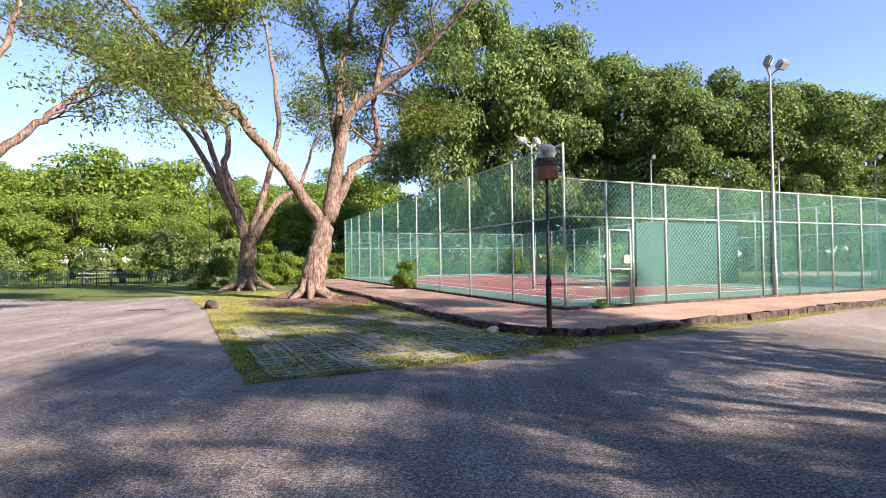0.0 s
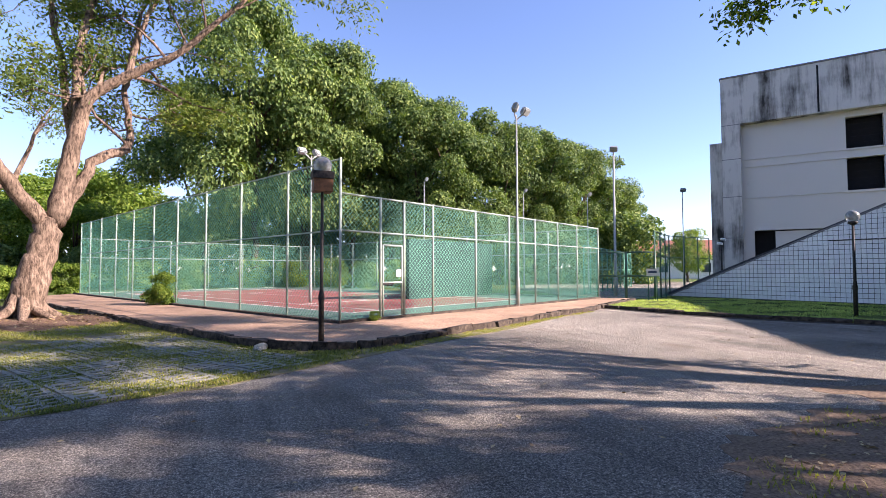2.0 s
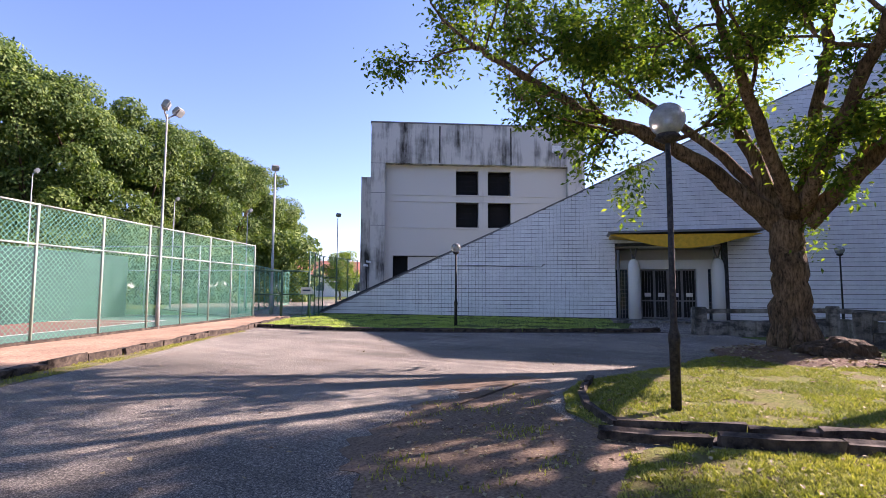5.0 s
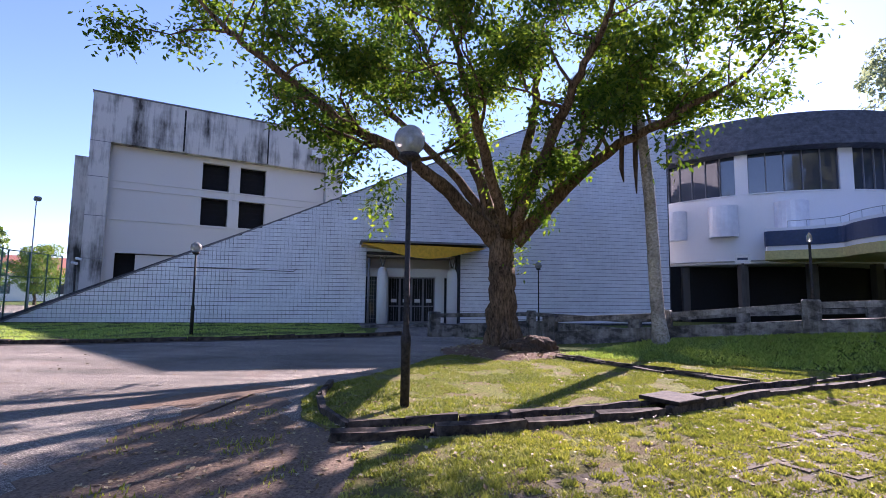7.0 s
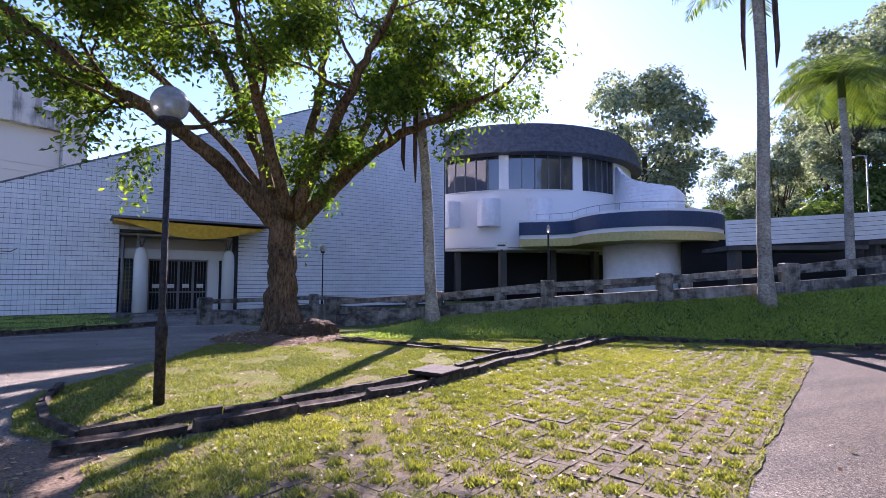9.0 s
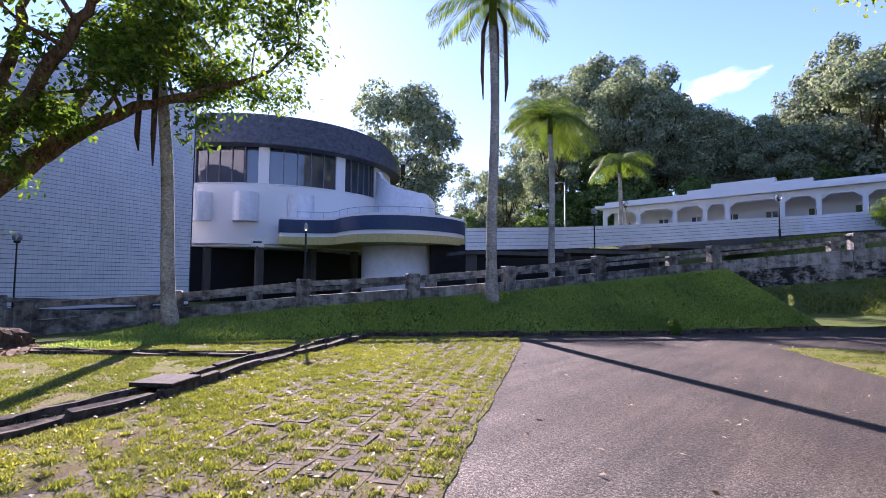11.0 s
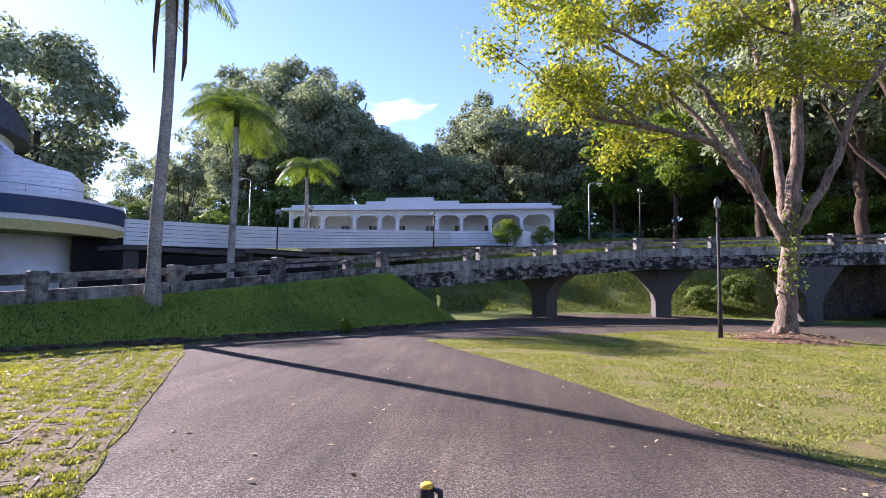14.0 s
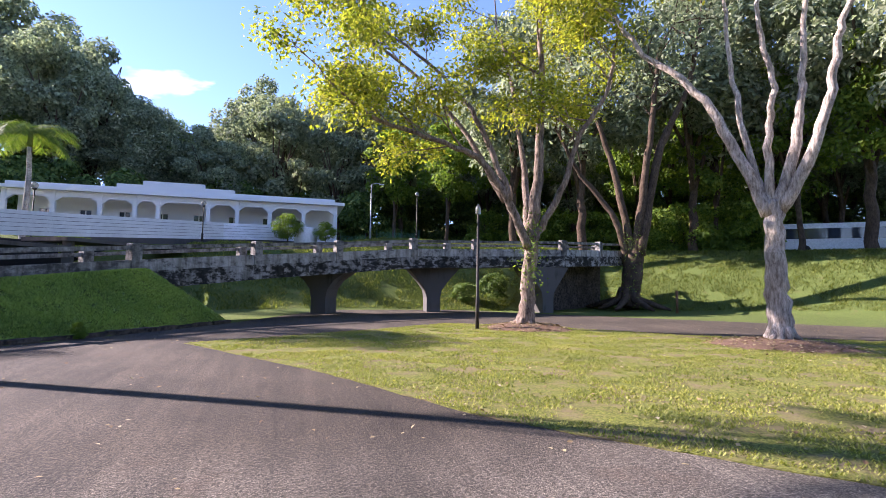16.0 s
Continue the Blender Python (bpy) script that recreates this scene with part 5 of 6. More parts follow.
# kinds of background tree: crown width, height
KIND = {}
for nm, seed, w, h, blobs, n, size, leaf, low in (("mango", 41, 13, 19, 62, 42000, 0.31, "leaf_mango", 0.2), ("mango2", 42, 11, 17, 52, 34000, 0.31, "leaf_mango", 0.22),
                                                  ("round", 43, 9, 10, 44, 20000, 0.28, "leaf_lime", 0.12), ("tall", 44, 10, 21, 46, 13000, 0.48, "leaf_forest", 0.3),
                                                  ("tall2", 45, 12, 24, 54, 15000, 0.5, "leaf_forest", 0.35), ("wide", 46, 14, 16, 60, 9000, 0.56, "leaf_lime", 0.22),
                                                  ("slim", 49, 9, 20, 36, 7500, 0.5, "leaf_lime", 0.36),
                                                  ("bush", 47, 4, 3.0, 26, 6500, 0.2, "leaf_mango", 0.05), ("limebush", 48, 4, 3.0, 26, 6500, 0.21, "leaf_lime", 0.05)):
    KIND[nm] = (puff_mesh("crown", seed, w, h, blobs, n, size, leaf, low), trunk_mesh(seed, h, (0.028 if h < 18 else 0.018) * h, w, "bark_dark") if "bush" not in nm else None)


def plant(kind, x, y, s, rz, label, group="", sz=1.0, z=None, category="tree"):
    root = thing("bush" if "bush" in kind else "tree", label, category, pose(x, y, gz(x, y) if z is None else z, 0, 0, rz) @ Matrix.Diagonal((s, s, s * sz, 1)), group)
    crown, trunk = KIND[kind]
    share("crown", crown, root, Matrix())
    if trunk:
        share("trunk", trunk, root, Matrix())
    return root


rnd = random.Random(77)
DK = "dense dark green mango tree behind the court"
for b, d, k, s, sz in ((-1.5, 56, "mango", 1.0, 1.05), (3.5, 52, "mango", 1.15, 1.3), (8.5, 54, "mango2", 1.25, 1.3), (13.5, 56, "mango", 1.05, 1.3), (18, 58, "mango2", 1.15, 1.25), (22, 56, "mango", 1.0, 1.1),
                       (26, 58, "mango2", 1.15, 1.06), (30, 60, "mango", 1.0, 1.04), (34, 63, "mango2", 1.15, 1.03), (38, 68, "mango", 0.92, 1.07), (41.0, 74, "mango2", 1.0, 1.05), (43.2, 82, "mango2", 0.68, 1.2)):
    plant(k, *along(b, d), s, rnd.uniform(0, 360), DK, "trees behind the court", sz, 0.0)
LF = "leafy green tree in the wood beyond the field"
for b in range(-52, -4, 4):
    for d, k in ((70 + rnd.uniform(-4, 4), "round"), (84 + rnd.uniform(-5, 5), "wide"), (104 + rnd.uniform(-6, 6), "wide")):
        s = rnd.uniform(0.7, 0.98) * (1.0 if d < 78 else 1.08)
        plant(k, *along(b + rnd.uniform(-1.5, 1.5), d), s, rnd.uniform(0, 360), LF, "wood beyond the field", 1.0, 0.0 if d < 90 else 4.0)
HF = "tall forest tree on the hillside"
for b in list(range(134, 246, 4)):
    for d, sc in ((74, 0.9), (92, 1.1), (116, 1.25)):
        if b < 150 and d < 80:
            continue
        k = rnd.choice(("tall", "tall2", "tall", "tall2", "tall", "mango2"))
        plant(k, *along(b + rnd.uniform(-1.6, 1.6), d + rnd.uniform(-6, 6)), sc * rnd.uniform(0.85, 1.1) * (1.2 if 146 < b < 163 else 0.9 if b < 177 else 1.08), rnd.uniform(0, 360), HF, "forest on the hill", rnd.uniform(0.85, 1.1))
for b, d, k, s in ((212, 66, "tall", 0.85), (219, 62, "slim", 0.9), (226, 60, "slim", 0.9), (233, 58, "slim", 0.95), (240, 54, "slim", 0.95), (205, 64, "slim", 0.9), (198, 58, "slim", 0.8), (192, 62, "slim", 0.8), (229, 68, "wide", 1.0), (236, 70, "tall2", 0.9), (216, 72, "wide", 1.0), (208, 70, "slim", 0.9), (222, 74, "slim", 1.1)):
    plant(k, *along(b, d), s, rnd.uniform(0, 360), "leafy tree on the grassy slope", "trees on the slope")
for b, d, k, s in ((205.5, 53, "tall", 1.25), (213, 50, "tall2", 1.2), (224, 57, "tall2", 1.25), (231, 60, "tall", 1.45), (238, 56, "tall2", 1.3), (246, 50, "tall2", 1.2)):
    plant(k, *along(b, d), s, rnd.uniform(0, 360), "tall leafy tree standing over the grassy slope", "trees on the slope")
for b in (204, 208, 212, 216, 220, 224, 228, 244, 248):
    plant("limebush", *along(b + rnd.uniform(-1.2, 1.2), 60 + rnd.uniform(-2, 3)), rnd.uniform(1.2, 2.0), rnd.uniform(0, 360), "sunlit shrub below the forest", "undergrowth", category="shrub")
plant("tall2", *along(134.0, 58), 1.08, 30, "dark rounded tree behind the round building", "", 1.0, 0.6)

for b, d, s, k in ((-24.0, 35, 0.6, "bush"), (-26.3, 35, 0.5, "bush"), (-18.5, 37, 0.7, "limebush"), (-16, 38, 0.6, "limebush"), (-29, 46, 1.3, "bush"), (-12.5, 43, 0.7, "limebush")):
    plant(k, *along(b, d), s, rnd.uniform(0, 360), "leafy shrub at the edge of the field", "shrubs by the field", category="shrub", z=0.0)
for b, d, s in ((3, 50, 0.9), (7, 48, 0.8), (11, 49, 0.9), (15, 50, 0.8), (-3, 51, 0.9), (19, 51, 0.9), (-7, 50, 0.8)):
    plant("limebush", *along(b, d), s, rnd.uniform(0, 360), "tangled creeper shrub behind the court", "shrubs behind the court", category="shrub", z=0.0)


for b in range(-4, 46, 3):
    plant("bush", *along(b + rnd.uniform(-1, 1), 64 + rnd.uniform(-3, 3)), rnd.uniform(2.0, 2.8), rnd.uniform(0, 360), "dense undergrowth behind the court", "undergrowth", category="shrub", z=-0.2)
for b in range(-54, -3, 3):
    plant("limebush" if b % 2 else "bush", *along(b + rnd.uniform(-1, 1), 64 + rnd.uniform(-3, 3)), rnd.uniform(1.0, 1.5), rnd.uniform(0, 360), "leafy undergrowth at the edge of the wood", "undergrowth", category="shrub", z=-0.2)
for b in range(150, 247, 3):
    d = 70 if b < 192 else 76
    x, y = along(b + rnd.uniform(-1, 1), d + rnd.uniform(-4, 4))
    plant("bush", x, y, rnd.uniform(2.0, 3.0), rnd.uniform(0, 360), "dense undergrowth below the forest", "undergrowth", category="shrub", z=gz(x, y) - 0.4)
for b, d, s in ((161.5, 45.0, 0.75), (180.5, 45.5, 0.8), (184.5, 45.5, 0.6)):
    x, y = along(b, d)
    plant("wide", x, y, s * 0.22, rnd.uniform(0, 360), "small open shrub before the white house", "shrubs by the house", 0.95, gz(x, y), "shrub")


def creeper(label, line, per, spread, seed):
    """Leaves climbing a trunk."""
    root = thing("creeper", label, "creeper")
    foliage("leaves", line, per, spread, 0.13, "leaf_lime", np.random.default_rng(seed), root, squash=1.6)


creeper("green creeper on the slender tree trunk", [(-9.35, -18.1, 2.0 + 0.25 * k) for k in range(9)], 60, 0.24, 61)
creeper("green creeper round the old tree", [(-25.7, -32.7, 1.0 + 0.6 * k) for k in range(9)], 90, 0.5, 62)
creeper("green sprouts on the island tree trunk", [(15.6, -1.75, 2.8 + 0.2 * k) for k in range(6)], 40, 0.2, 63)

def stump():
    """A lump of old root wood beside the trunk."""
    bm = bmesh.new()
    bmesh.ops.create_icosphere(bm, subdivisions=4, radius=1.0)
    for v in bm.verts:
        k = 1 + 0.35 * noise.noise(v.co * 1.6) + 0.2 * noise.noise(v.co * 4.5) + 0.1 * noise.noise(v.co * 11)
        v.co = Vector((v.co.x * 0.95 * k, v.co.y * 0.5 * k, v.co.z * 0.42 * k + 0.1 - 0.25 * max(0, v.co.x)))
    tagged(part("root_stump", bm, "bark_dark", None, at=pose(14.85, -2.15, 0.02, 0, 0, -70)), "dark weathered root stump beside the tree", "stump")


stump()


# ---- palms ----
def palm(label, foot, top, r, fronds, length, seed, droop=1.0, rise=0.5, old=0, leaflet=0.55):
    rnd, rng = random.Random(seed), np.random.default_rng(seed)
    root = thing("palm_tree", label, "palm")
    bm = bmesh.new()
    f, t = Vector(foot), Vector(top)
    n = 26
    pts = [f.lerp(t, i / n) + Vector((math.sin(i * 0.25) * 0.05, math.cos(i * 0.2) * 0.04, 0)) for i in range(n + 1)]
    tube(bm, pts, [r * (1.35 - 0.35 * min(1, i / 3)) * (1 - 0.3 * i / n) * (1 + 0.04 * (i % 2)) for i in range(n + 1)], 12)
    part("trunk", bm, "bark_palm", root, "ringed grey trunk")
    bm = bmesh.new()
    tube(bm, [t, t + Vector((0, 0, 0.9)), t + Vector((0, 0, 1.3))], [r * 0.8, r * 0.75, r * 0.4], 10)
    part("crownshaft", bm, "leaf_palm", root)
    for k in range(fronds):
        a = 2 * math.pi * k / fronds + rnd.uniform(-0.25, 0.25)
        e = rise + rnd.uniform(-0.45, 0.35)
        d = Vector((math.cos(a) * math.cos(e), math.sin(a) * math.cos(e), math.sin(e)))
        p, spine = t + Vector((0, 0, 1.2)), []
        for i in range(15):
            spine.append(p.copy())
            p = p + d * length / 14
            d = (d + Vector((0, 0, -0.115 * droop))).normalized()
        V, F = [], []
        for i in range(1, 15):
            tan = (spine[i] - spine[i - 1]).normalized()
            side = tan.cross(Vector((0, 0, 1))).normalized()
            w = leaflet * math.sin(math.pi * min(0.97, 0.12 + 0.85 * i / 14)) ** 0.6
            for q in range(4):
                o = spine[i - 1].lerp(spine[i], q / 4)
                for sg in (-1, 1):
                    tip = o + side * sg * w + tan * w * 0.55 + Vector((0, 0, -0.6 * w + rnd.gauss(0, 0.06)))
                    m = o.lerp(tip, 0.5)
                    b = len(V)
                    V += [o, m + tan * 0.026, tip, m - tan * 0.026]
                    F.append((b, b + 1, b + 2, b + 3))
            b = len(V)
            V += [spine[i - 1] + side * 0.025, spine[i] + side * 0.02, spine[i] - side * 0.02, spine[i - 1] - side * 0.025]
            F.append((b, b + 1, b + 2, b + 3))
        ob = new("frond", raw_mesh("frond", np.array([tuple(v) for v in V]), np.array(F), "leaf_palm"))
        ob.parent = root
    for k in range(old):
        a = rnd.uniform(0, 6.28)
        bm = bmesh.new()
        c, s = math.cos(a), math.sin(a)
        tube(bm, [t + Vector((c * r, s * r, 0.6)), t + Vector((c * 0.45, s * 0.45, 0.0)), t + Vector((c * 0.5, s * 0.5, -1.2 - rnd.random())), t + Vector((c * 0.45, s * 0.45, -1.9 - rnd.random()))], [0.05, 0.08, 0.07, 0.02], 5)
        part("dead_sheath", bm, "bark_dark", root, "hanging dead sheath")
    return root


palm("slim tall palm with mossy trunk beside the ramp", (14.9, -5.75, 0.3), (14.85, -5.2, 7.2), 0.19, 12, 2.3, 51, 1.2, 0.4, 2)
palm("very tall palm with ragged crown on the bank", (10.0, -13.85, 0.9), (10.02, -13.9, 10.3), 0.19, 13, 2.7, 52, 1.0, 0.45, 3, 0.6)
palm("bright green palm with arching fronds by the walkway", (15.6, -27.9, 0.4), (15.7, -27.9, 10.8), 0.22, 20, 3.9, 53, 1.25, 0.5, 0, 1.05)
palm("palm among the trees behind the house", (16.8, -41.5, 3.0), (16.8, -41.5, 10.8), 0.2, 16, 3.4, 54, 1.2, 0.45, 0, 0.9)

# ---- tennis court ----
F0, FU, FV = Vector((3.2, 14.5)), Vector((-0.406, 0.914)), Vector((0.910, 0.415))
COURT = pose(F0.x, F0.y, 0.14, 0, 0, math.degrees(math.atan2(FV.y, FV.x)))      # local x along the front, local y to the back
CW, CL = 16.7, 28.7
bm = bmesh.new()
bx(bm, 0.1, 0.1, -0.1, CW, CL, 0.008)
tagged(part("court_floor", bm, "court_green", None, at=COURT), "worn green court surface", "court", kind="structure")
bm = bmesh.new()
bx(bm, 2.2, 2.4, -0.05, 13.2, 26.0, 0.013)
tagged(part("court_playing_area", bm, "court_red", None, at=COURT), "faded red playing area", "court", kind="structure")
lines = tagged(new("court_lines"), "white painted court lines", "marking", kind="structure")
lines.matrix_basis = COURT
for x0, y0, x1, y1 in ((2.2, 2.4, 13.2, 2.5), (2.2, 25.9, 13.2, 26.0), (2.2, 2.5, 2.3, 25.9), (13.1, 2.5, 13.2, 25.9), (3.6, 2.5, 3.68, 25.9), (11.8, 2.5, 11.88, 25.9), (3.68, 7.8, 11.8, 7.88), (3.68, 20.5, 11.8, 20.58), (7.7, 7.88, 7.78, 20.5)):
    boxpart("line", "line_white", lines, x0, y0, 0.0, x1, y1, 0.018)
pw = tagged(boxpart("practice_wall", "wind_screen", None, 9.4, 6.8, 0.0, 16.5, 7.05, 3.1), "dark green practice wall inside the court", "wall")
pw.matrix_basis = COURT

fk = tagged(new("court_kerb"), "dark damp concrete strip under the court fence", "kerb", kind="structure")
fk.matrix_basis = COURT
boxpart("kerb_strip", "kerb", fk, -0.12, -0.12, -0.05, CW, 0.12, 0.07)
boxpart("kerb_strip", "kerb", fk, -0.12, 0.12, -0.05, 0.12, CL, 0.07)

WIRES = {}


def wire_mesh(w, h, pitch=0.11, t=0.0085):
    """Crossed wires of a chain-link panel, w by h, in the xz plane."""
    key = (round(w, 2), round(h, 2))
    if key in WIRES:
        return WIRES[key]
    V, F = [], []
    for sg in (1, -1):
        k = -h
        while k < w:
            a0, a1 = max(0.0, k), min(w, k + h)
            if a1 > a0 + 0.02:
                x0, z0, x1, z1 = a0, a0 - k, a1, a1 - k
                if sg < 0:
                    z0, z1 = h - z0, h - z1
                b = len(V)
                y = 0.004 * sg
                for x, z in ((x0, z0), (x1, z1)):
                    V += [(x - t / 2, y, z + sg * t / 2), (x + t / 2, y, z - sg * t / 2), (x, y + t * 0.8, z)]
                F += [(b, b + 1, b + 4, b + 3), (b + 1, b + 2, b + 5, b + 4), (b + 2, b, b + 3, b + 5)]
            k += pitch * 1.414
    WIRES[key] = raw_mesh("chain_link", np.array(V), np.array(F), "mesh_green")
    return WIRES[key]


def rod(name, mat, parent, p, q, r=0.035, n=8, label=""):
    bm = bmesh.new()
    tube(bm, [p, q], [r, r], n)
    return part(name, bm, mat, parent, label)


def fence(label, at, stops, top, mids, paint="fence_paint", pitch=0.11, gate=None, thick=1.0):
    """Posts at the stops along local x, rails and wire panels between them."""
    root = thing("fence", label, "fence", at, "court fences")
    for s in stops:
        rod("post", paint, root, (s, 0, -0.1), (s, 0, top + 0.04), 0.036 * thick)
    levels = [0.04] + mids + [top]
    for a, b in zip(stops, stops[1:]):
        skip = gate and abs(a - gate) < 0.05
        for z in levels:
            if not (skip and z < 2.3):
                rod("rail", paint, root, (a, 0, z), (b, 0, z), 0.026 * thick, 6)
        z0 = 2.3 if skip else 0.04
        share("chain_link", wire_mesh(b - a, top - z0, pitch), root, Matrix.Translation((a, 0.02, z0)))
    return root


def facing(p, d):
    return pose(p.x, p.y, 0.14, 0, 0, math.degrees(math.atan2(d.y, d.x)))


fence("tall green chain-link court fence on pale posts", facing(F0, FU), [0, 2.8, 6.0, 9.0, 12.0, 15.0, 18.0, 21.0, 24.0, 26.4, 28.7], 4.65, [2.62])
fence("green chain-link court fence with a gate", facing(F0, FV), [0, 1.5, 2.5, 3.85, 6.2, 8.4, 10.4, 12.4, 14.3, 16.7], 3.68, [2.62], gate=1.5)
fence("green chain-link fence at the back of the court", facing(F0 + FU * CL, FV), [0, 2.8, 5.6, 8.4, 11.2, 14.0, 16.7], 3.68, [2.4], pitch=0.16)
fence("green chain-link fence along the court side", facing(F0 + FV * CW, FU), [0, 3, 6, 9, 12, 15, 18, 21, 24, 26.5, 28.7], 3.68, [2.4], pitch=0.16)
gate = thing("court_gate", "pale framed wire gate with a white notice", "gate", facing(F0, FV))
for p, q in (((1.6, 0, 0.06), (1.6, 0, 2.25)), ((2.4, 0, 0.06), (2.4, 0, 2.25)), ((1.6, 0, 2.25), (2.4, 0, 2.25)), ((1.6, 0, 0.06), (2.4, 0, 0.06)), ((1.6, 0, 1.1), (2.4, 0, 1.1))):
    rod("gate_frame", "fence_paint", gate, p, q, 0.03)
share("chain_link", wire_mesh(0.8, 2.19), gate, Matrix.Translation((1.6, 0.02, 0.06)))
boxpart("notice", "plastic_white", gate, 2.12, -0.05, 1.28, 2.32, -0.035, 1.5, "small white notice")
boxpart("bolt", "black_paint", gate, 1.58, -0.06, 1.04, 2.0, -0.03, 1.1)

# dark green gates between the court and the wedge
GP = [Vector(p) for p in ((18.5, 21.6), (20.9, 20.0), (24.6, 22.4), (29.0, 23.2))]
for i, (a, b) in enumerate(zip(GP, GP[1:])):
    L = (b - a).length
    fence("dark green wire fence beside the tiled wall", pose(a.x, a.y, 0.05, 0, 0, math.degrees(math.atan2((b - a).y, (b - a).x))), [0, L / 2, L] if i == 0 else [0, L * 0.36, L * 0.7, L], 3.6 if i else 2.5, [2.3] if i else [1.25], "dark_green", 0.16, thick=1.0 if i else 1.7)
for k in range(5):
    p = Vector((22.0, 27.0)) + Vector((6.0, 4.5)) * k * 0.5
    fence("distant green wire fence of the next court", pose(p.x, p.y, 0.05, 0, 0, 36.9), [0, 1.87, 3.75], 3.2, [1.6], "mesh_green", 0.2)


# ---- lamps ----
def globe_lamp(label, x, y, z, h, r=0.25, box=False, sleeve=1.05, thick=0.05, col="black_paint"):
    root = thing("lamp_post", label, "lamp", pose(x, y, z), "globe lamps")
    bm = bmesh.new()
    lathe(bm, [(thick * 1.6, -0.1), (thick * 1.6, sleeve * 0.8), (thick * 1.8, sleeve * 0.82), (thick * 1.8, sleeve * 0.92), (thick * 1.2, sleeve), (thick, sleeve + 0.1), (thick * 0.85, h - r * 2.2)], 12)
    part("post", bm, col, root)
    bm = bmesh.new()
    lathe(bm, [(thick * 1.2, h - r * 2.4), (r * 0.75, h - r * 2.1), (r * 0.6, h - r * 1.85), (r * 0.45, h - r * 1.8)], 16)
    part("collar", bm, col, root)
    bm = bmesh.new()
    bmesh.ops.create_uvsphere(bm, u_segments=24, v_segments=16, radius=r)
    for f in bm.faces:
        f.smooth = True
    bmesh.ops.translate(bm, verts=bm.verts[:], vec=(0, 0, h - r))
    part("globe", bm, "globe", root, "cloudy plastic globe")
    if box:
        boxpart("bird_box", "wood_box", root, -0.2, -0.15, h - r * 2 - 0.36, 0.2, 0.15, h - r * 2 - 0.08, "brown wooden box", 0.01)
        boxpart("box_lid", "black_paint", root, -0.22, -0.17, h - r * 2 - 0.08, 0.22, 0.17, h - r * 2 + 0.07)
    return root


globe_lamp("black lamp post with globe and brown box", 2.05, 10.95, 0.13, 3.88, 0.2, True, 1.05, 0.036)
globe_lamp("flaking black lamp post with a cloudy globe", 7.72, 0.77, 0.04, 4.13, 0.235, False, 1.05, 0.042)
globe_lamp("black lamp post with a white globe by the wall", 19.1, 10.0, 0.05, 3.5, 0.2, False, 1.1, 0.04)
globe_lamp("black lamp post with a globe by the entrance ramp", 27.2, -4.2, 0.3, 3.2, 0.18, False, 0.4, 0.035)
globe_lamp("black lamp post with a globe near the house", *along(158.5, 44.0), 4.0, 4.3, 0.22, False, 0.5, 0.05)
globe_lamp("dark lamp post by the walkway", *along(155.2, 27.0), 2.2, 3.2, 0.16, False, 0.4, 0.04)
globe_lamp("dark lamp post by the walkway end", *along(172.2, 36.0), 4.4, 2.5, 0.16, False, 0.4, 0.04)
globe_lamp("dark lamp post on the slope", *along(194.6, 45.0), 5.8, 4.2, 0.18, False, 0.4, 0.05)


def lantern(label, x, y, z, h, k=1.0):
    root = thing("lamp_post", label, "lamp", pose(x, y, z), "lantern lamps")
    bm = bmesh.new()
    lathe(bm, [(0.075 * k, -0.1), (0.075 * k, h * 0.25), (0.055 * k, h * 0.26), (0.05 * k, h - 0.35 * k)], 10)
    part("post", bm, "black_paint", root)
    bm = bmesh.new()
    lathe(bm, [(q * k, h + z_ * k) for q, z_ in ((0.05, -0.36), (0.1, -0.32), (0.11, -0.12), (0.06, -0.02), (0.02, 0.05))], 12)
    part("lantern", bm, "globe", root, "small pale lantern head")


lantern("slim black lamp post with lantern on the lawn", -7.22, -18.3, 0.0, 4.75)
lantern("black lamp post with lantern on the parapet post", 13.6, -9.05, 1.6, 1.75, 0.62)
lantern("black lamp post with lantern at the field", *along(-25.5, 42), 0.0, 6.0)


def street_light(label, x, y, z, h, heads=1, aim=200.0, r=0.052, flood=True):
    root = thing("street_lamp", label, "street lamp", pose(x, y, z, 0, 0, aim), "tall lamp poles")
    bm = bmesh.new()
    lathe(bm, [(r * 1.5, -0.1), (r * 1.4, 1.2), (r, 1.3), (r * 0.6, h)], 10)
    part("pole", bm, "steel", root)
    for k in range(heads):
        sx = 0.0 if heads == 1 else (-0.38, 0.38)[k]
        if flood:
            arm = bmesh.new()
            tube(arm, [(0, 0, h - 0.2), (sx * 0.6, 0.05, h), (sx, 0.12, h + 0.12)], [0.03, 0.03, 0.03], 6)
            a = part("arm", arm, "steel", root)
            bm = bmesh.new()
            bx(bm, -0.22, -0.12, -0.17, 0.22, 0.12, 0.17)
            bmesh.ops.bevel(bm, geom=bm.edges[:], offset=0.05, segments=2, affect="EDGES")
            part("floodlight", bm, "steel", root, "boxy floodlight head", at=pose(sx, 0.2, h + 0.2, -40 + 15 * k, 0, 30 * k))
        else:
            arm = bmesh.new()
            tube(arm, [(0, 0, h - 0.3), (0.1, 0, h), (0.5, 0, h + 0.1), (1.0, 0, h + 0.05)], [0.04, 0.04, 0.035, 0.03], 6)
            part("arm", arm, "steel", root)
            boxpart("lamp_head", "plastic_white", root, 0.75, -0.09, h - 0.02, 1.2, 0.09, h + 0.07)
    return root


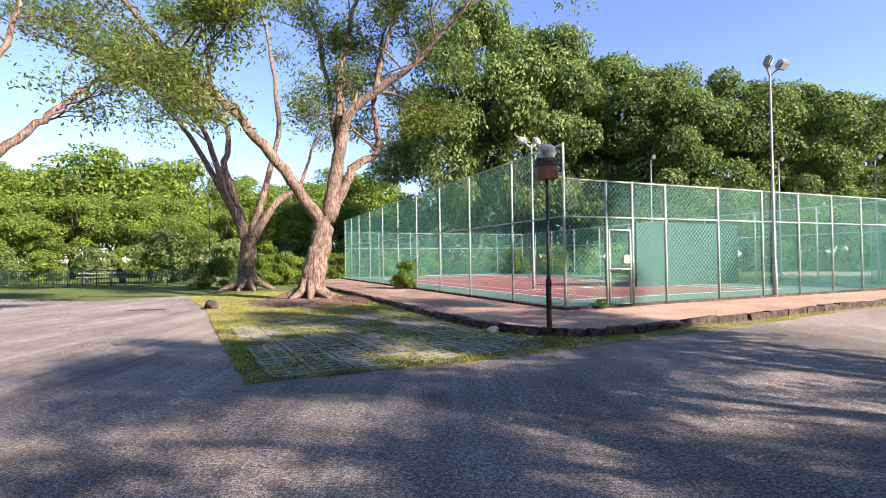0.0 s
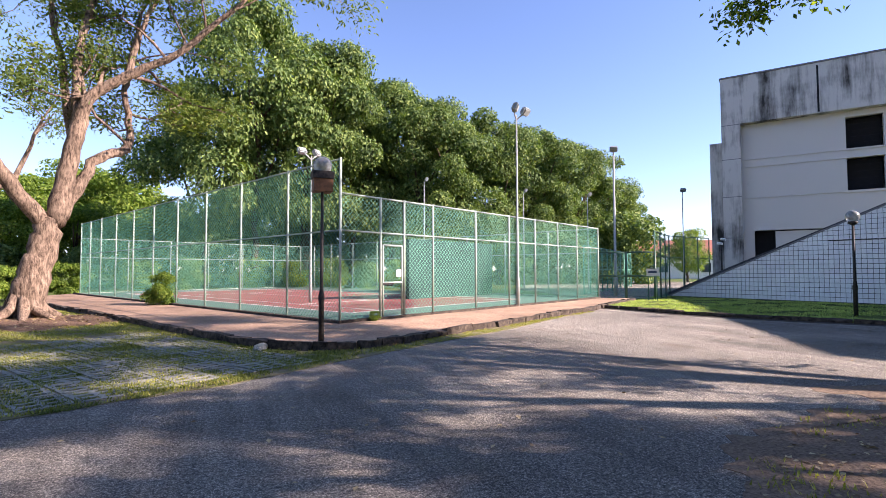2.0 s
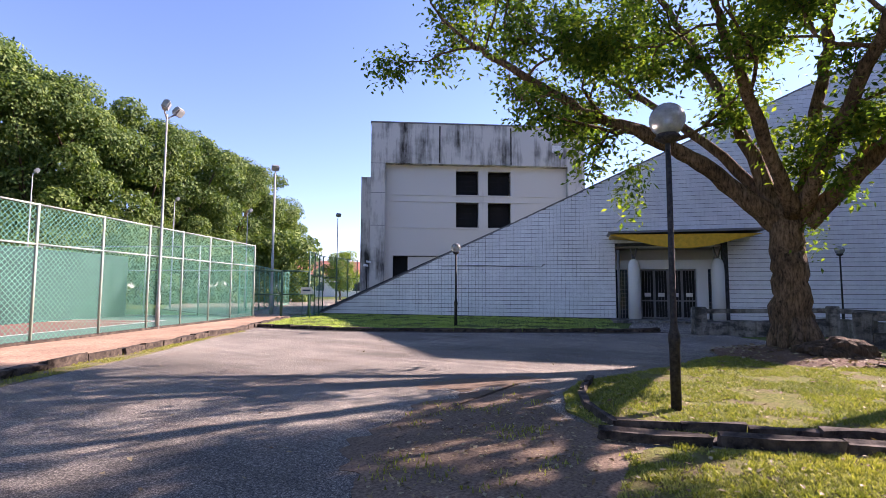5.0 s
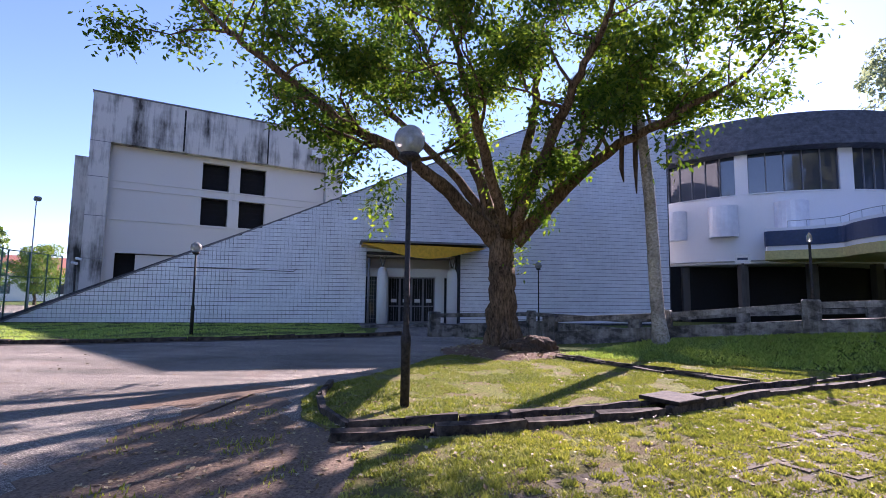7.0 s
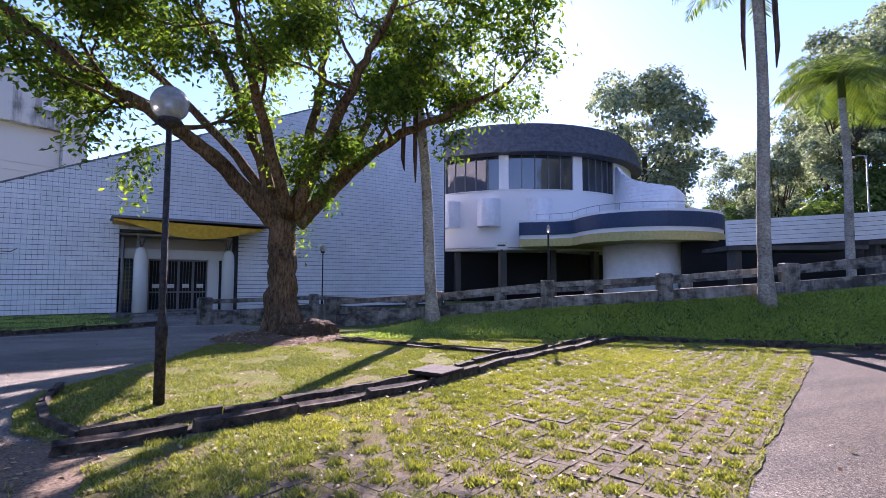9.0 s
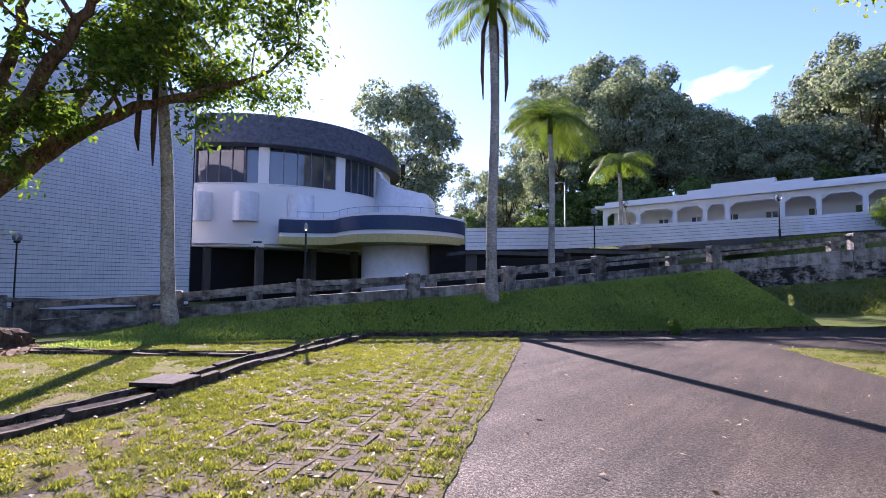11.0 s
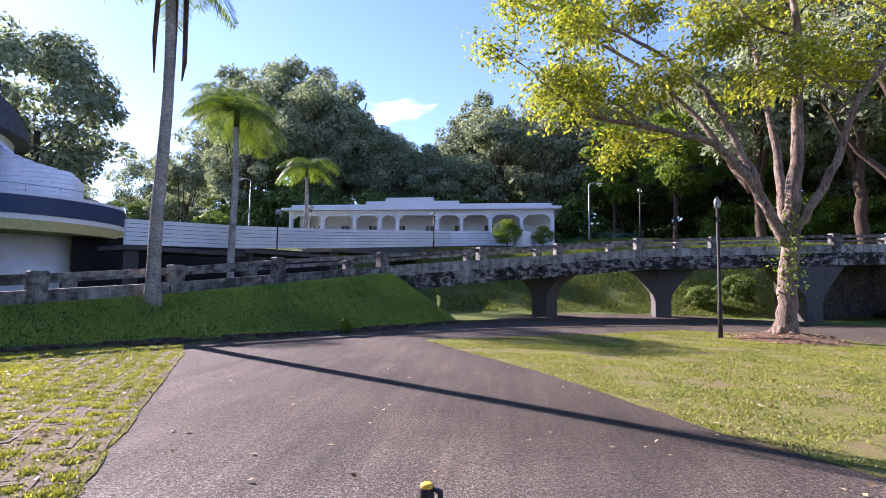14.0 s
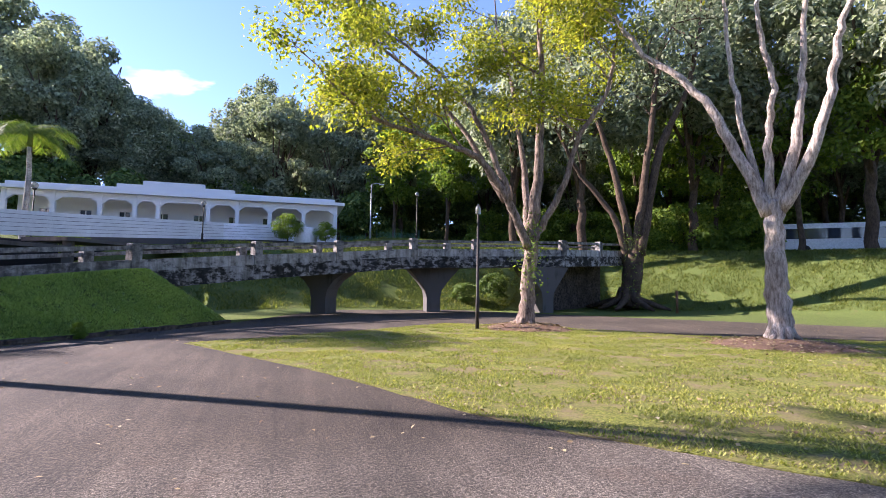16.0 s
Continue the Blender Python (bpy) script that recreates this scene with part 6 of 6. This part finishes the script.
street_light("tall pale pole with two floodlights at the court fence", 11.35, 18.15, 0.1, 8.0, 2, 205)
street_light("grey pole with floodlight beyond the gates", *along(42.4, 31.0), 0.0, 8.4, 1, 140, 0.08)
street_light("grey street light pole beyond the fence", *along(49.1, 47.0), 0.0, 8.1, 1, 150)
street_light("pale court floodlight pole", *along(21.6, 42.0), 0.0, 9.0, 1, 250)
street_light("pale court floodlight pole", *along(32.8, 46.0), 0.0, 8.6, 1, 250)
street_light("pale court floodlight pole", *along(9.2, 24.5), 0.1, 6.9, 2, 20)
street_light("pale court floodlight pole", *along(39.7, 45.0), 0.0, 7.9, 1, 250)
street_light("white curved street light on the slope", *along(189.4, 48.0), 6.0, 5.2, 1, 180, 0.06, False)
street_light("white curved street light behind the walkway", *along(152.2, 46.0), 3.0, 7.5, 1, 0, 0.06, False)

# ---- field fence, picnic table ----
ff = thing("field_fence", "low green metal railing along the field", "fence")
fa, fb = Vector(along(-50, 52)), Vector(along(-23, 40))
n = 26
for i in range(n):
    p, q = fa.lerp(fb, i / n), fa.lerp(fb, (i + 1) / n)
    rod("post", "dark_green", ff, (p.x, p.y, -0.1), (p.x, p.y, 1.15), 0.04, 6)
    for z in (0.15, 1.1):
        rod("rail", "dark_green", ff, (p.x, p.y, z), (q.x, q.y, z), 0.025, 5)
    for k in range(1, 9):
        o = p.lerp(q, k / 9)
        rod("picket", "dark_green", ff, (o.x, o.y, 0.15), (o.x, o.y, 1.1), 0.014, 4)
tb = thing("picnic_table", "pale picnic table with benches on the field", "table", pose(*along(-34.5, 52), 0.0, 0, 0, 20))
boxpart("tabletop", "paver", tb, -1.8, -0.4, 0.72, 1.8, 0.4, 0.8)
for y in (-0.75, 0.75):
    boxpart("bench", "paver", tb, -1.8, y - 0.15, 0.42, 1.8, y + 0.15, 0.48)
for x in (-1.3, 1.3):
    boxpart("leg", "pier", tb, x - 0.08, -0.8, -0.1, x + 0.08, 0.8, 0.42)
    boxpart("leg", "pier", tb, x - 0.08, -0.1, 0.42, x + 0.08, 0.1, 0.72)

# red-roofed house far off
rh = thing("red_roof_house", "distant house with a red tiled roof", "house", pose(*along(46.0, 110), 0.0, 0, 0, -35))
boxpart("wall", "white_paint", rh, -12, -4, 0, 12, 4, 4.5)
bm = bmesh.new()
v = [bm.verts.new(p) for p in ((-12.6, -4.6, 4.5), (12.6, -4.6, 4.5), (12.6, 4.6, 4.5), (-12.6, 4.6, 4.5), (-12.6, 0, 7.6), (12.6, 0, 7.6))]
for f in ((0, 1, 5, 4), (2, 3, 4, 5), (0, 4, 3), (1, 2, 5), (3, 2, 1, 0)):
    bm.faces.new([v[i] for i in f])
part("roof", bm, "red_tile", rh)
for k in range(6):
    w = boxpart("window", "glass", rh, -10.5 + k * 3.8, -4.05, 1.2, -8.9 + k * 3.8, -4.0, 3.0)
plant("wide", *along(49.5, 75), 0.45, 40, "light green tree beyond the next court", "", 1.0, 0.0)
plant("round", *along(45.0, 85), 0.5, 10, "light green tree beyond the next court", "", 1.0, 0.0)

# coach parked beyond the trees
bus = thing("coach", "white coach parked beyond the trees", "bus", pose(*along(236.2, 62), gz(*along(236.2, 62)), 0, 0, 140))
boxpart("body", "plastic_white", bus, -5.5, -1.2, 0.5, 5.5, 1.2, 3.1, "", 0.12)
boxpart("window_band", "glass", bus, -5.2, -1.22, 1.6, 5.2, -1.19, 2.6)
for x in (-3.6, 3.4):
    bm = bmesh.new()
    tube(bm, [(x, -1.25, 0.5), (x, -0.9, 0.5)], [0.5, 0.5], 16)
    part("wheel", bm, "black_paint", bus)

# water tank by the house, stump post on the slope
tank = thing("water_tank", "round white tank beside the house", "tank", pose(*along(182.4, 46.5), 5.3))
bm = bmesh.new()
lathe(bm, [(0.95, -0.3), (1.0, 0.0), (1.0, 1.2), (0.9, 1.32), (0.3, 1.4)], 24)
part("body", bm, "plastic_white", tank)
sp = thing("marker_post", "short wooden marker post on the slope", "post", pose(*along(222.3, 40.0), gz(*along(222.3, 40.0))))
rod("stake", "wood_box", sp, (0, 0, -0.2), (0, 0, 1.6), 0.09)

# upright stick left standing on the drive
stick = thing("walking_stick", "upright black stick with ribbed grip and yellow cap", "stick", pose(0.268, -1.937, -0.018))
bm = bmesh.new()
tube(bm, [(0.03, -0.05, -0.02), (0.015, -0.025, 0.5), (0.0, 0.0, 0.93)], [0.009, 0.012, 0.013], 10)
part("shaft", bm, "black_paint", stick)
bm = bmesh.new()
lathe(bm, [(0.013, 0.88)] + [q for k in range(8) for q in ((0.024, 0.89 + k * 0.014), (0.021, 0.898 + k * 0.014))] + [(0.022, 1.0)], 14)
part("grip", bm, "rubber", stick, "black ribbed rubber grip")
bm = bmesh.new()
lathe(bm, [(0.0215, 1.0), (0.022, 1.003), (0.02, 1.01), (0.012, 1.014)], 14)
part("cap", bm, "yellow_bright", stick, "yellow end cap")
bm = bmesh.new()
tube(bm, [(-0.02, 0.004, 1.0), (-0.042, 0.006, 0.99), (-0.046, 0.006, 0.95), (-0.024, 0.003, 0.9)], [0.009, 0.01, 0.009, 0.007], 8)
part("hook", bm, "rubber", stick)

# ---- small things ----
def lump(name, label, category, x, y, z, r, seed, mat):
    bm = bmesh.new()
    bmesh.ops.create_icosphere(bm, subdivisions=3, radius=1.0)
    for v in bm.verts:
        k = 1 + 0.3 * noise.noise(v.co * 1.3 + Vector((seed, 0, 0))) + 0.12 * noise.noise(v.co * 4 + Vector((0, seed, 0)))
        v.co = Vector((v.co.x * r[0] * k, v.co.y * r[1] * k, v.co.z * r[2] * k))
    return tagged(part(name, bm, mat, None, at=pose(x, y, z, 0, 0, seed * 40)), label, category)


lump("stone_block", "broken dark kerb block at the lawn corner", "stone", -8.2, 17.5, 0.1, (0.42, 0.22, 0.2), 3, "kerb")
lump("stone_block", "small broken kerb piece on the verge", "stone", 0.9, 11.2, 0.06, (0.22, 0.12, 0.08), 6, "paver")
gr = tagged(boxpart("drain_grate", "drain", None, -0.6, -0.14, -0.05, 0.6, 0.14, 0.008), "dark drain grating set in the asphalt", "grate")
gr.matrix_basis = pose(-10.35, 17.33, 0.0, 0, 0, 8)
plant("limebush", F0.x + FU.x * 12.6 - 0.25, F0.y + FU.y * 12.6 - 0.1, 0.42, 20, "flowering weed growing through the court fence", "", 1.1, 0.1, "shrub")
plant("limebush", F0.x + FV.x * 1.3 - 0.1, F0.y + FV.y * 1.3 - 0.25, 0.09, 70, "small weed at the foot of the gate", "", 1.0, 0.14, "weed")
plant("limebush", 5.25, -16.85, 0.11, 0, "small pale weed growing from the kerb", "", 1.3, 0.02, "weed")
plant("bush", *along(200.0, 37.5), 0.5, 0, "ferny shrub on the earth slope", "", 0.8, 0.6, "shrub")
plant("bush", *along(203.5, 38.0), 0.6, 60, "ferny shrub on the earth slope", "", 0.9, 0.9, "shrub")
# security camera on its pole at the hall corner
cv = thing("security_camera", "white security cameras on a thin dark pole", "camera", pose(*along(52.4, 33.5), 0.0))
rod("pole", "black_paint", cv, (0, 0, -0.1), (0, 0, 3.3), 0.045)
for dx, z in ((-0.18, 3.15), (0.1, 3.4)):
    bm = bmesh.new()
    tube(bm, [(dx, -0.2, z - 0.05), (dx, 0.1, z)], [0.07, 0.07], 10)
    part("camera_head", bm, "plastic_white", cv)
# blank sign plate on the undercroft pier
sg = thing("sign_plate", "small white sign plate with a dark bar", "sign", pose(*along(118.6, 26.2), 3.45, 0, 0, -118.6 + 180))
boxpart("plate", "plastic_white", sg, -0.3, -0.02, -0.2, 0.3, 0.02, 0.2)
boxpart("bar", "navy", sg, -0.2, 0.021, -0.05, 0.2, 0.026, 0.05)
boxpart("bar", "navy", sg, -0.2, -0.026, -0.05, 0.2, -0.021, 0.05)
boxpart("stem", "pier", sg, -0.05, -0.02, -3.4, 0.05, 0.02, -0.2)
# notice on the next court's fence
nb = thing("notice_board", "small white notice on the green gates", "sign", pose(*along(46.0, 27.6), 1.5, 0, 0, -46))
boxpart("plate", "plastic_white", nb, -0.28, -0.02, -0.18, 0.28, 0.02, 0.18)
boxpart("bar", "navy", nb, -0.2, -0.027, -0.03, 0.2, -0.021, 0.06)
for q in (-0.2, 0.2):
    boxpart("leg", "dark_green", nb, q - 0.02, -0.015, -1.6, q + 0.02, 0.015, -0.18)
# green work screens beside the house
for k, (b, d) in enumerate(((187.5, 51.0), (191.5, 50.0), (193.5, 50.0))):
    x, y = along(b, d)
    gsn = thing("screen_panel", "green netting screen on thin posts", "screen", pose(x, y, gz(x, y), 0, 0, -b + 180), "green screens")
    share("netting", wire_mesh(2.4, 0.95, 0.16), gsn, Matrix.Translation((-1.2, 0, 0.1)))
    for q in (-1.2, 1.2):
        rod("post", "dark_green", gsn, (q, 0, -0.1), (q, 0, 1.35), 0.03, 6)

# ---- ground cover ----
def scatter(poly, n, rng):
    xs, ys = [p[0] for p in poly], [p[1] for p in poly]
    out = np.empty((0, 2))
    while len(out) < n:
        p = np.stack([rng.uniform(min(xs), max(xs), n), rng.uniform(min(ys), max(ys), n)], 1)
        out = np.concatenate([out, p[inside(p[:, 0], p[:, 1], poly)]])
    return out[:n]


def blades(name, pts, z, h, rng, mat="blade", label="short tufts of grass", lean=0.5, wide=1.0):
    """Grass as single bent blades."""
    n = len(pts)
    a = rng.uniform(0, 2 * math.pi, n)
    H_ = h * rng.uniform(0.4, 1.3, n)
    w = (0.006 + 0.006 * rng.uniform(0, 1, n)) * wide
    c, s = np.cos(a), np.sin(a)
    base = np.column_stack([pts, np.full(n, 1.0) * z])
    v = np.stack([base + np.column_stack([-s * w, c * w, 0 * w]), base + np.column_stack([s * w, -c * w, 0 * w]), base + np.column_stack([c * H_ * lean, s * H_ * lean, H_])], 1).reshape(-1, 3)
    ob = new(name, raw_mesh(name, v, np.arange(3 * n).reshape(-1, 3), mat))
    return tagged(ob, label, "grass", kind="stuff")


def clumped(pts, rng, scale=2.2, cut=-0.05):
    keep = [noise.noise((x * scale, y * scale, 3.0)) + 0.5 * noise.noise((x * scale * 4, y * scale * 4, 9.0)) > cut + 0.35 * (k - 0.5) for (x, y), k in zip(pts, rng.uniform(0, 1, len(pts)))]
    return pts[np.array(keep)]


rng = np.random.default_rng(5)


TURF_O, TURF_E, TURF_N = np.array([2.62, -2.9]), np.array([0.4845, -0.875]), np.array([0.875, 0.4845])


def turf_cells(i0, i1, j0, j1):
    """Middles of the turf paver cells, in rows along the edge of the drive, every other row half a cell on."""
    c = np.array([TURF_O + TURF_E * (i + 0.5 * (j % 2)) * 0.40 + TURF_N * (j + 0.7) * 0.30 for i in range(i0, i1) for j in range(j0, j1)])
    return c[inside(c[:, 0], c[:, 1], LAWN_B)]


cells = turf_cells(-14, 32, 0, 22)
cells = cells + rng.normal(0, 0.02, cells.shape)
full = rng.uniform(0.25, 1.3, len(cells))
p = np.concatenate([c + rng.normal(0, 1, (int(170 * k), 2)) * (0.055 * k ** 0.3) for c, k in zip(cells, full)])
blades("grass_tufts", p, 0.012, 0.044, rng, lean=0.8, wide=0.95)
p = clumped(scatter(LAWN_B, 260000, rng), rng, 1.1, 0.0)
p = p[rng.uniform(0, 1, len(p)) < 0.25 + 0.75 * smooth(1.2, 3.4, (p - TURF_O) @ TURF_N)]
blades("grass_tufts", p, 0.012, 0.026, rng, lean=1.0, wide=0.95)
p = clumped(scatter(ISLAND, 150000, rng), rng, 1.2, -0.1)
blades("grass_tufts", p, 0.03, 0.034, rng, "lawn_blade", lean=0.9, wide=1.1)
p = clumped(scatter(LAWN_C, 260000, rng), rng, 1.1, -0.1)
blades("grass_tufts", p, 0.012, 0.034, rng, "lawn_blade", lean=0.9, wide=1.3)
p = clumped(scatter(LAWN_A, 90000, rng), rng, 1.0, -0.1)
blades("grass_tufts", p, 0.012, 0.042, rng)
p = clumped(scatter([(-2.67, 6.87), (-6.5, 13.8), (-0.6, 14.2), (1.6, 10.5), (3.4, 10.4), (0.26, 8.1)], 90000, rng), rng, 1.4, 0.0)
blades("grass_tufts", p, 0.01, 0.036, rng, "hill_blade", lean=0.8, wide=1.1)
BANK = FOOT + [(r[0], r[1]) for r in RAMP[6:0:-1]]
p = scatter(BANK, 170000, rng)
p = np.concatenate([p[:60000], clumped(p[60000:], rng, 2.6, 0.0)])
blades("bank_grass_tufts", p, height(p[:, 0], p[:, 1]) + 0.01, 0.075, rng, "bank_blade", "thick short grass on the shaded bank", 1.0, 2.4)
HILL = [along(b, 32.5 + 0.1 * (b - 168)) for b in range(168, 206, 4)] + [along(b, 43) for b in range(208, 246, 4)] + [along(b, 56) for b in range(244, 170, -4)]
p = clumped(scatter(HILL, 220000, rng), rng, 0.6, -0.3)
blades("hill_grass_tufts", p, height(p[:, 0], p[:, 1]) - 0.02, 0.17, rng, "hill_blade", "rough grass on the slope beyond the bridge", lean=0.9, wide=3.0)
p = clumped(scatter(STRIP, 50000, rng), rng, 0.8, -0.05)
blades("grass_tufts", p, 0.06, 0.07, rng, "bank_blade", wide=1.5)
p = clumped(scatter(SOIL, 3500, rng), rng, 1.3, 0.32)
blades("grass_tufts", p, 0.006, 0.05, rng, "blade", "sparse weeds in the dirt")


def litter(name, pts, z, size, rng, label, mat="dead_leaf"):
    n = len(pts)
    up = np.tile([0, 0, 1.0], (n, 1))
    v, f = leaf_arrays(np.column_stack([pts, np.full(n, 1.0) * z + 0.012]), up * 2.2, size, rng, 0.6, 0.0)
    return tagged(new(name, raw_mesh(name, v, f, mat)), label, "leaves", kind="stuff")


litter("fallen_leaves", scatter(LAWN_B, 1500, rng), 0.03, 0.06, rng, "pale fallen leaves on the lawn")
litter("fallen_leaves", scatter(ISLAND, 420, rng), 0.05, 0.075, rng, "pale fallen leaves under the tree")
litter("fallen_leaves", scatter(LAWN_C, 900, rng), 0.03, 0.08, rng, "fallen leaves on the lawn")
litter("fallen_leaves", scatter([(5.9, 0.9), (3.8, 0.8), (3.2, 2.5), (5.5, 3.6), (7.6, 2.9)], 600, rng), 0.005, 0.06, rng, "brown leaf litter on the drive edge")
litter("fallen_leaves", scatter([(-12, -22), (24, -10), (22, 12), (-20, 20), (-30, -10)], 1700, rng), 0.003, 0.07, rng, "scattered leaves on the asphalt")


def mound(label, x, y, z, r, h, seed):
    rnd_ = random.Random(seed)
    bm = bmesh.new()
    rings, m = 7, 30
    R_ = [[bm.verts.new((x + math.cos(2 * math.pi * k / m) * r * i / rings * (1 + 0.18 * noise.noise((k * 0.4, seed, 0))), y + math.sin(2 * math.pi * k / m) * r * i / rings * (1 + 0.18 * noise.noise((k * 0.4, seed, 0))),
                         z + h * (1 - (i / rings) ** 2) + rnd_.gauss(0, 0.012) - 0.01)) for k in range(m)] for i in range(1, rings + 1)]
    top = bm.verts.new((x, y, z + h))
    for k in range(m):
        bm.faces.new((top, R_[0][k], R_[0][(k + 1) % m]))
    for a, b in zip(R_, R_[1:]):
        for k in range(m):
            bm.faces.new((a[k], b[k], b[(k + 1) % m], a[(k + 1) % m])).smooth = True
    tagged(part("mulch_mound", bm, "mulch"), label, "mulch", kind="structure")
    rg = np.random.default_rng(seed)
    a, q = rg.uniform(0, 6.28, 700), np.sqrt(rg.uniform(0.02, 1.15, 700))
    pts = np.stack([x + np.cos(a) * q * r, y + np.sin(a) * q * r], 1)
    litter("fallen_leaves", pts, z + h * np.clip(1 - q ** 2, 0, 1), 0.11, rg, "dry brown leaves on the mulch")


mound("brown mulch round the slender tree", -9.3, -18.3, 0.02, 1.7, 0.22, 3)
mound("brown mulch round the many-limbed tree", -14.2, -11.6, 0.02, 2.0, 0.16, 4)
mound("leaf litter round the court tree", -5.3, 20.0, 0.02, 2.6, 0.15, 5)
mound("leaf litter round the island tree", 15.2, -1.4, 0.04, 1.9, 0.18, 6)



# ---- turf pavers in the verge ----
def turf_pavers():
    """Concrete lattice blocks with open cells; the nearest are pieces, all share one mesh."""
    root = thing("turf_paving", "mossy concrete lattice pavers with grass in the cells", "paving", kind="structure")
    bm = bmesh.new()
    for k in range(4):
        bx(bm, 0.0, k * 0.195, -0.05, 0.56, k * 0.195 + 0.075, 0.02)
    for x in (0.0, 0.255, 0.485):
        for k in range(3):
            bx(bm, x, k * 0.195 + 0.075, -0.05, x + 0.075, k * 0.195 + 0.195, 0.018)
    me = bpy.data.meshes.new("paver")
    bm.to_mesh(me)
    bm.free()
    me.materials.append(M["paver"])
    a = math.degrees(math.atan2(17.3 - 6.87, -8.3 + 2.67))
    c, s_ = math.cos(radians(a)), math.sin(radians(a))
    rnd_ = random.Random(9)
    n = 0
    for i in range(0, 10):
        for j in range(0, 8):
            u_, v_ = 0.12 + i * 0.69, -0.22 - j * 0.60
            x, y = -2.6 + u_ * c - v_ * s_ * -1 * -1, 6.95 + u_ * s_ + v_ * c
            if inside(np.array([x + 0.2]), np.array([y + 0.2]), LAWN_A)[0] and n < 300:
                share("paver", me, root, pose(x, y, 0.007 + rnd_.gauss(0, 0.003), rnd_.gauss(0, 0.5), rnd_.gauss(0, 0.5), a - 90 + rnd_.gauss(0, 0.5)))
                n += 1


turf_pavers()


def lawn_pavers():
    """Earth-stained concrete cells of the parking lawn along the drive."""
    root = thing("turf_paving", "earth-stained concrete turf pavers in the parking lawn", "paving", kind="structure")
    bm = bmesh.new()
    for x0, y0, x1, y1 in ((-0.19, -0.14, 0.19, -0.075), (-0.19, 0.075, 0.19, 0.14), (-0.19, -0.075, -0.11, 0.075), (0.11, -0.075, 0.19, 0.075)):
        bx(bm, x0, y0, -0.05, x1, y1, 0.007)
    me = bpy.data.meshes.new("paver")
    bm.to_mesh(me)
    bm.free()
    me.materials.append(M["lawn_paver"])
    rnd_ = random.Random(19)
    for x, y in turf_cells(-4, 26, 0, 10)[:300]:
        share("paver", me, root, pose(x, y, 0.008 + rnd_.gauss(0, 0.004), rnd_.gauss(0, 1.0), rnd_.gauss(0, 1.0), -61 + rnd_.gauss(0, 1.5)))


lawn_pavers()


# ---- small cloud far beyond the hill ----
def cloud():
    n = Nodes("cloud_wisp", 1.0, 0, 0.0)
    tc = n.t.nodes.new("ShaderNodeTexCoord")
    ln = n.t.nodes.new("ShaderNodeVectorMath")
    ln.operation = "LENGTH"
    n.link(tc.outputs["Object"], ln.inputs[0])
    nz = n.t.nodes.new("ShaderNodeTexNoise")
    nz.inputs["Scale"].default_value, nz.inputs["Detail"].default_value = 1.6, 7
    n.link(tc.outputs["Object"], nz.inputs["Vector"])
    d = n.t.nodes.new("ShaderNodeMath")
    d.operation = "MULTIPLY_ADD"
    n.link(ln.outputs["Value"], d.inputs[0])
    d.inputs[1].default_value = -0.55
    n.link(nz.outputs[0], d.inputs[2])
    mr = n.t.nodes.new("ShaderNodeMapRange")
    mr.inputs["From Min"].default_value, mr.inputs["From Max"].default_value, mr.inputs["To Max"].default_value = 0.02, 0.4, 0.8
    n.link(d.outputs[0], mr.inputs["Value"])
    # the card's own glow stands in for sunlight on the cloud
    em, cl, mx = n.t.nodes.new("ShaderNodeEmission"), n.t.nodes.new("ShaderNodeBsdfTransparent"), n.t.nodes.new("ShaderNodeMixShader")
    em.inputs["Strength"].default_value = 0.55
    n.link(mr.outputs[0], mx.inputs[0])
    n.link(cl.outputs[0], mx.inputs[1])
    n.link(em.outputs[0], mx.inputs[2])
    n.link(mx.outputs[0], n.t.nodes["Material Output"].inputs["Surface"])
    M["cloud"] = n.m
    bm = bmesh.new()
    v = [bm.verts.new((x, 0, z)) for x, z in ((-1.2, -1.2), (1.2, -1.2), (1.2, 1.2), (-1.2, 1.2))]
    bm.faces.new(v)
    x, y = along(167.3, 900)
    ob = part("cloud", bm, "cloud", None, at=pose(x, y, 318, 0, -8, -167.3) @ Matrix.Diagonal((75, 1, 27, 1)))
    ob.visible_shadow = False
    tagged(ob, "small thin white cloud above the hill", "cloud", kind="structure")


cloud()
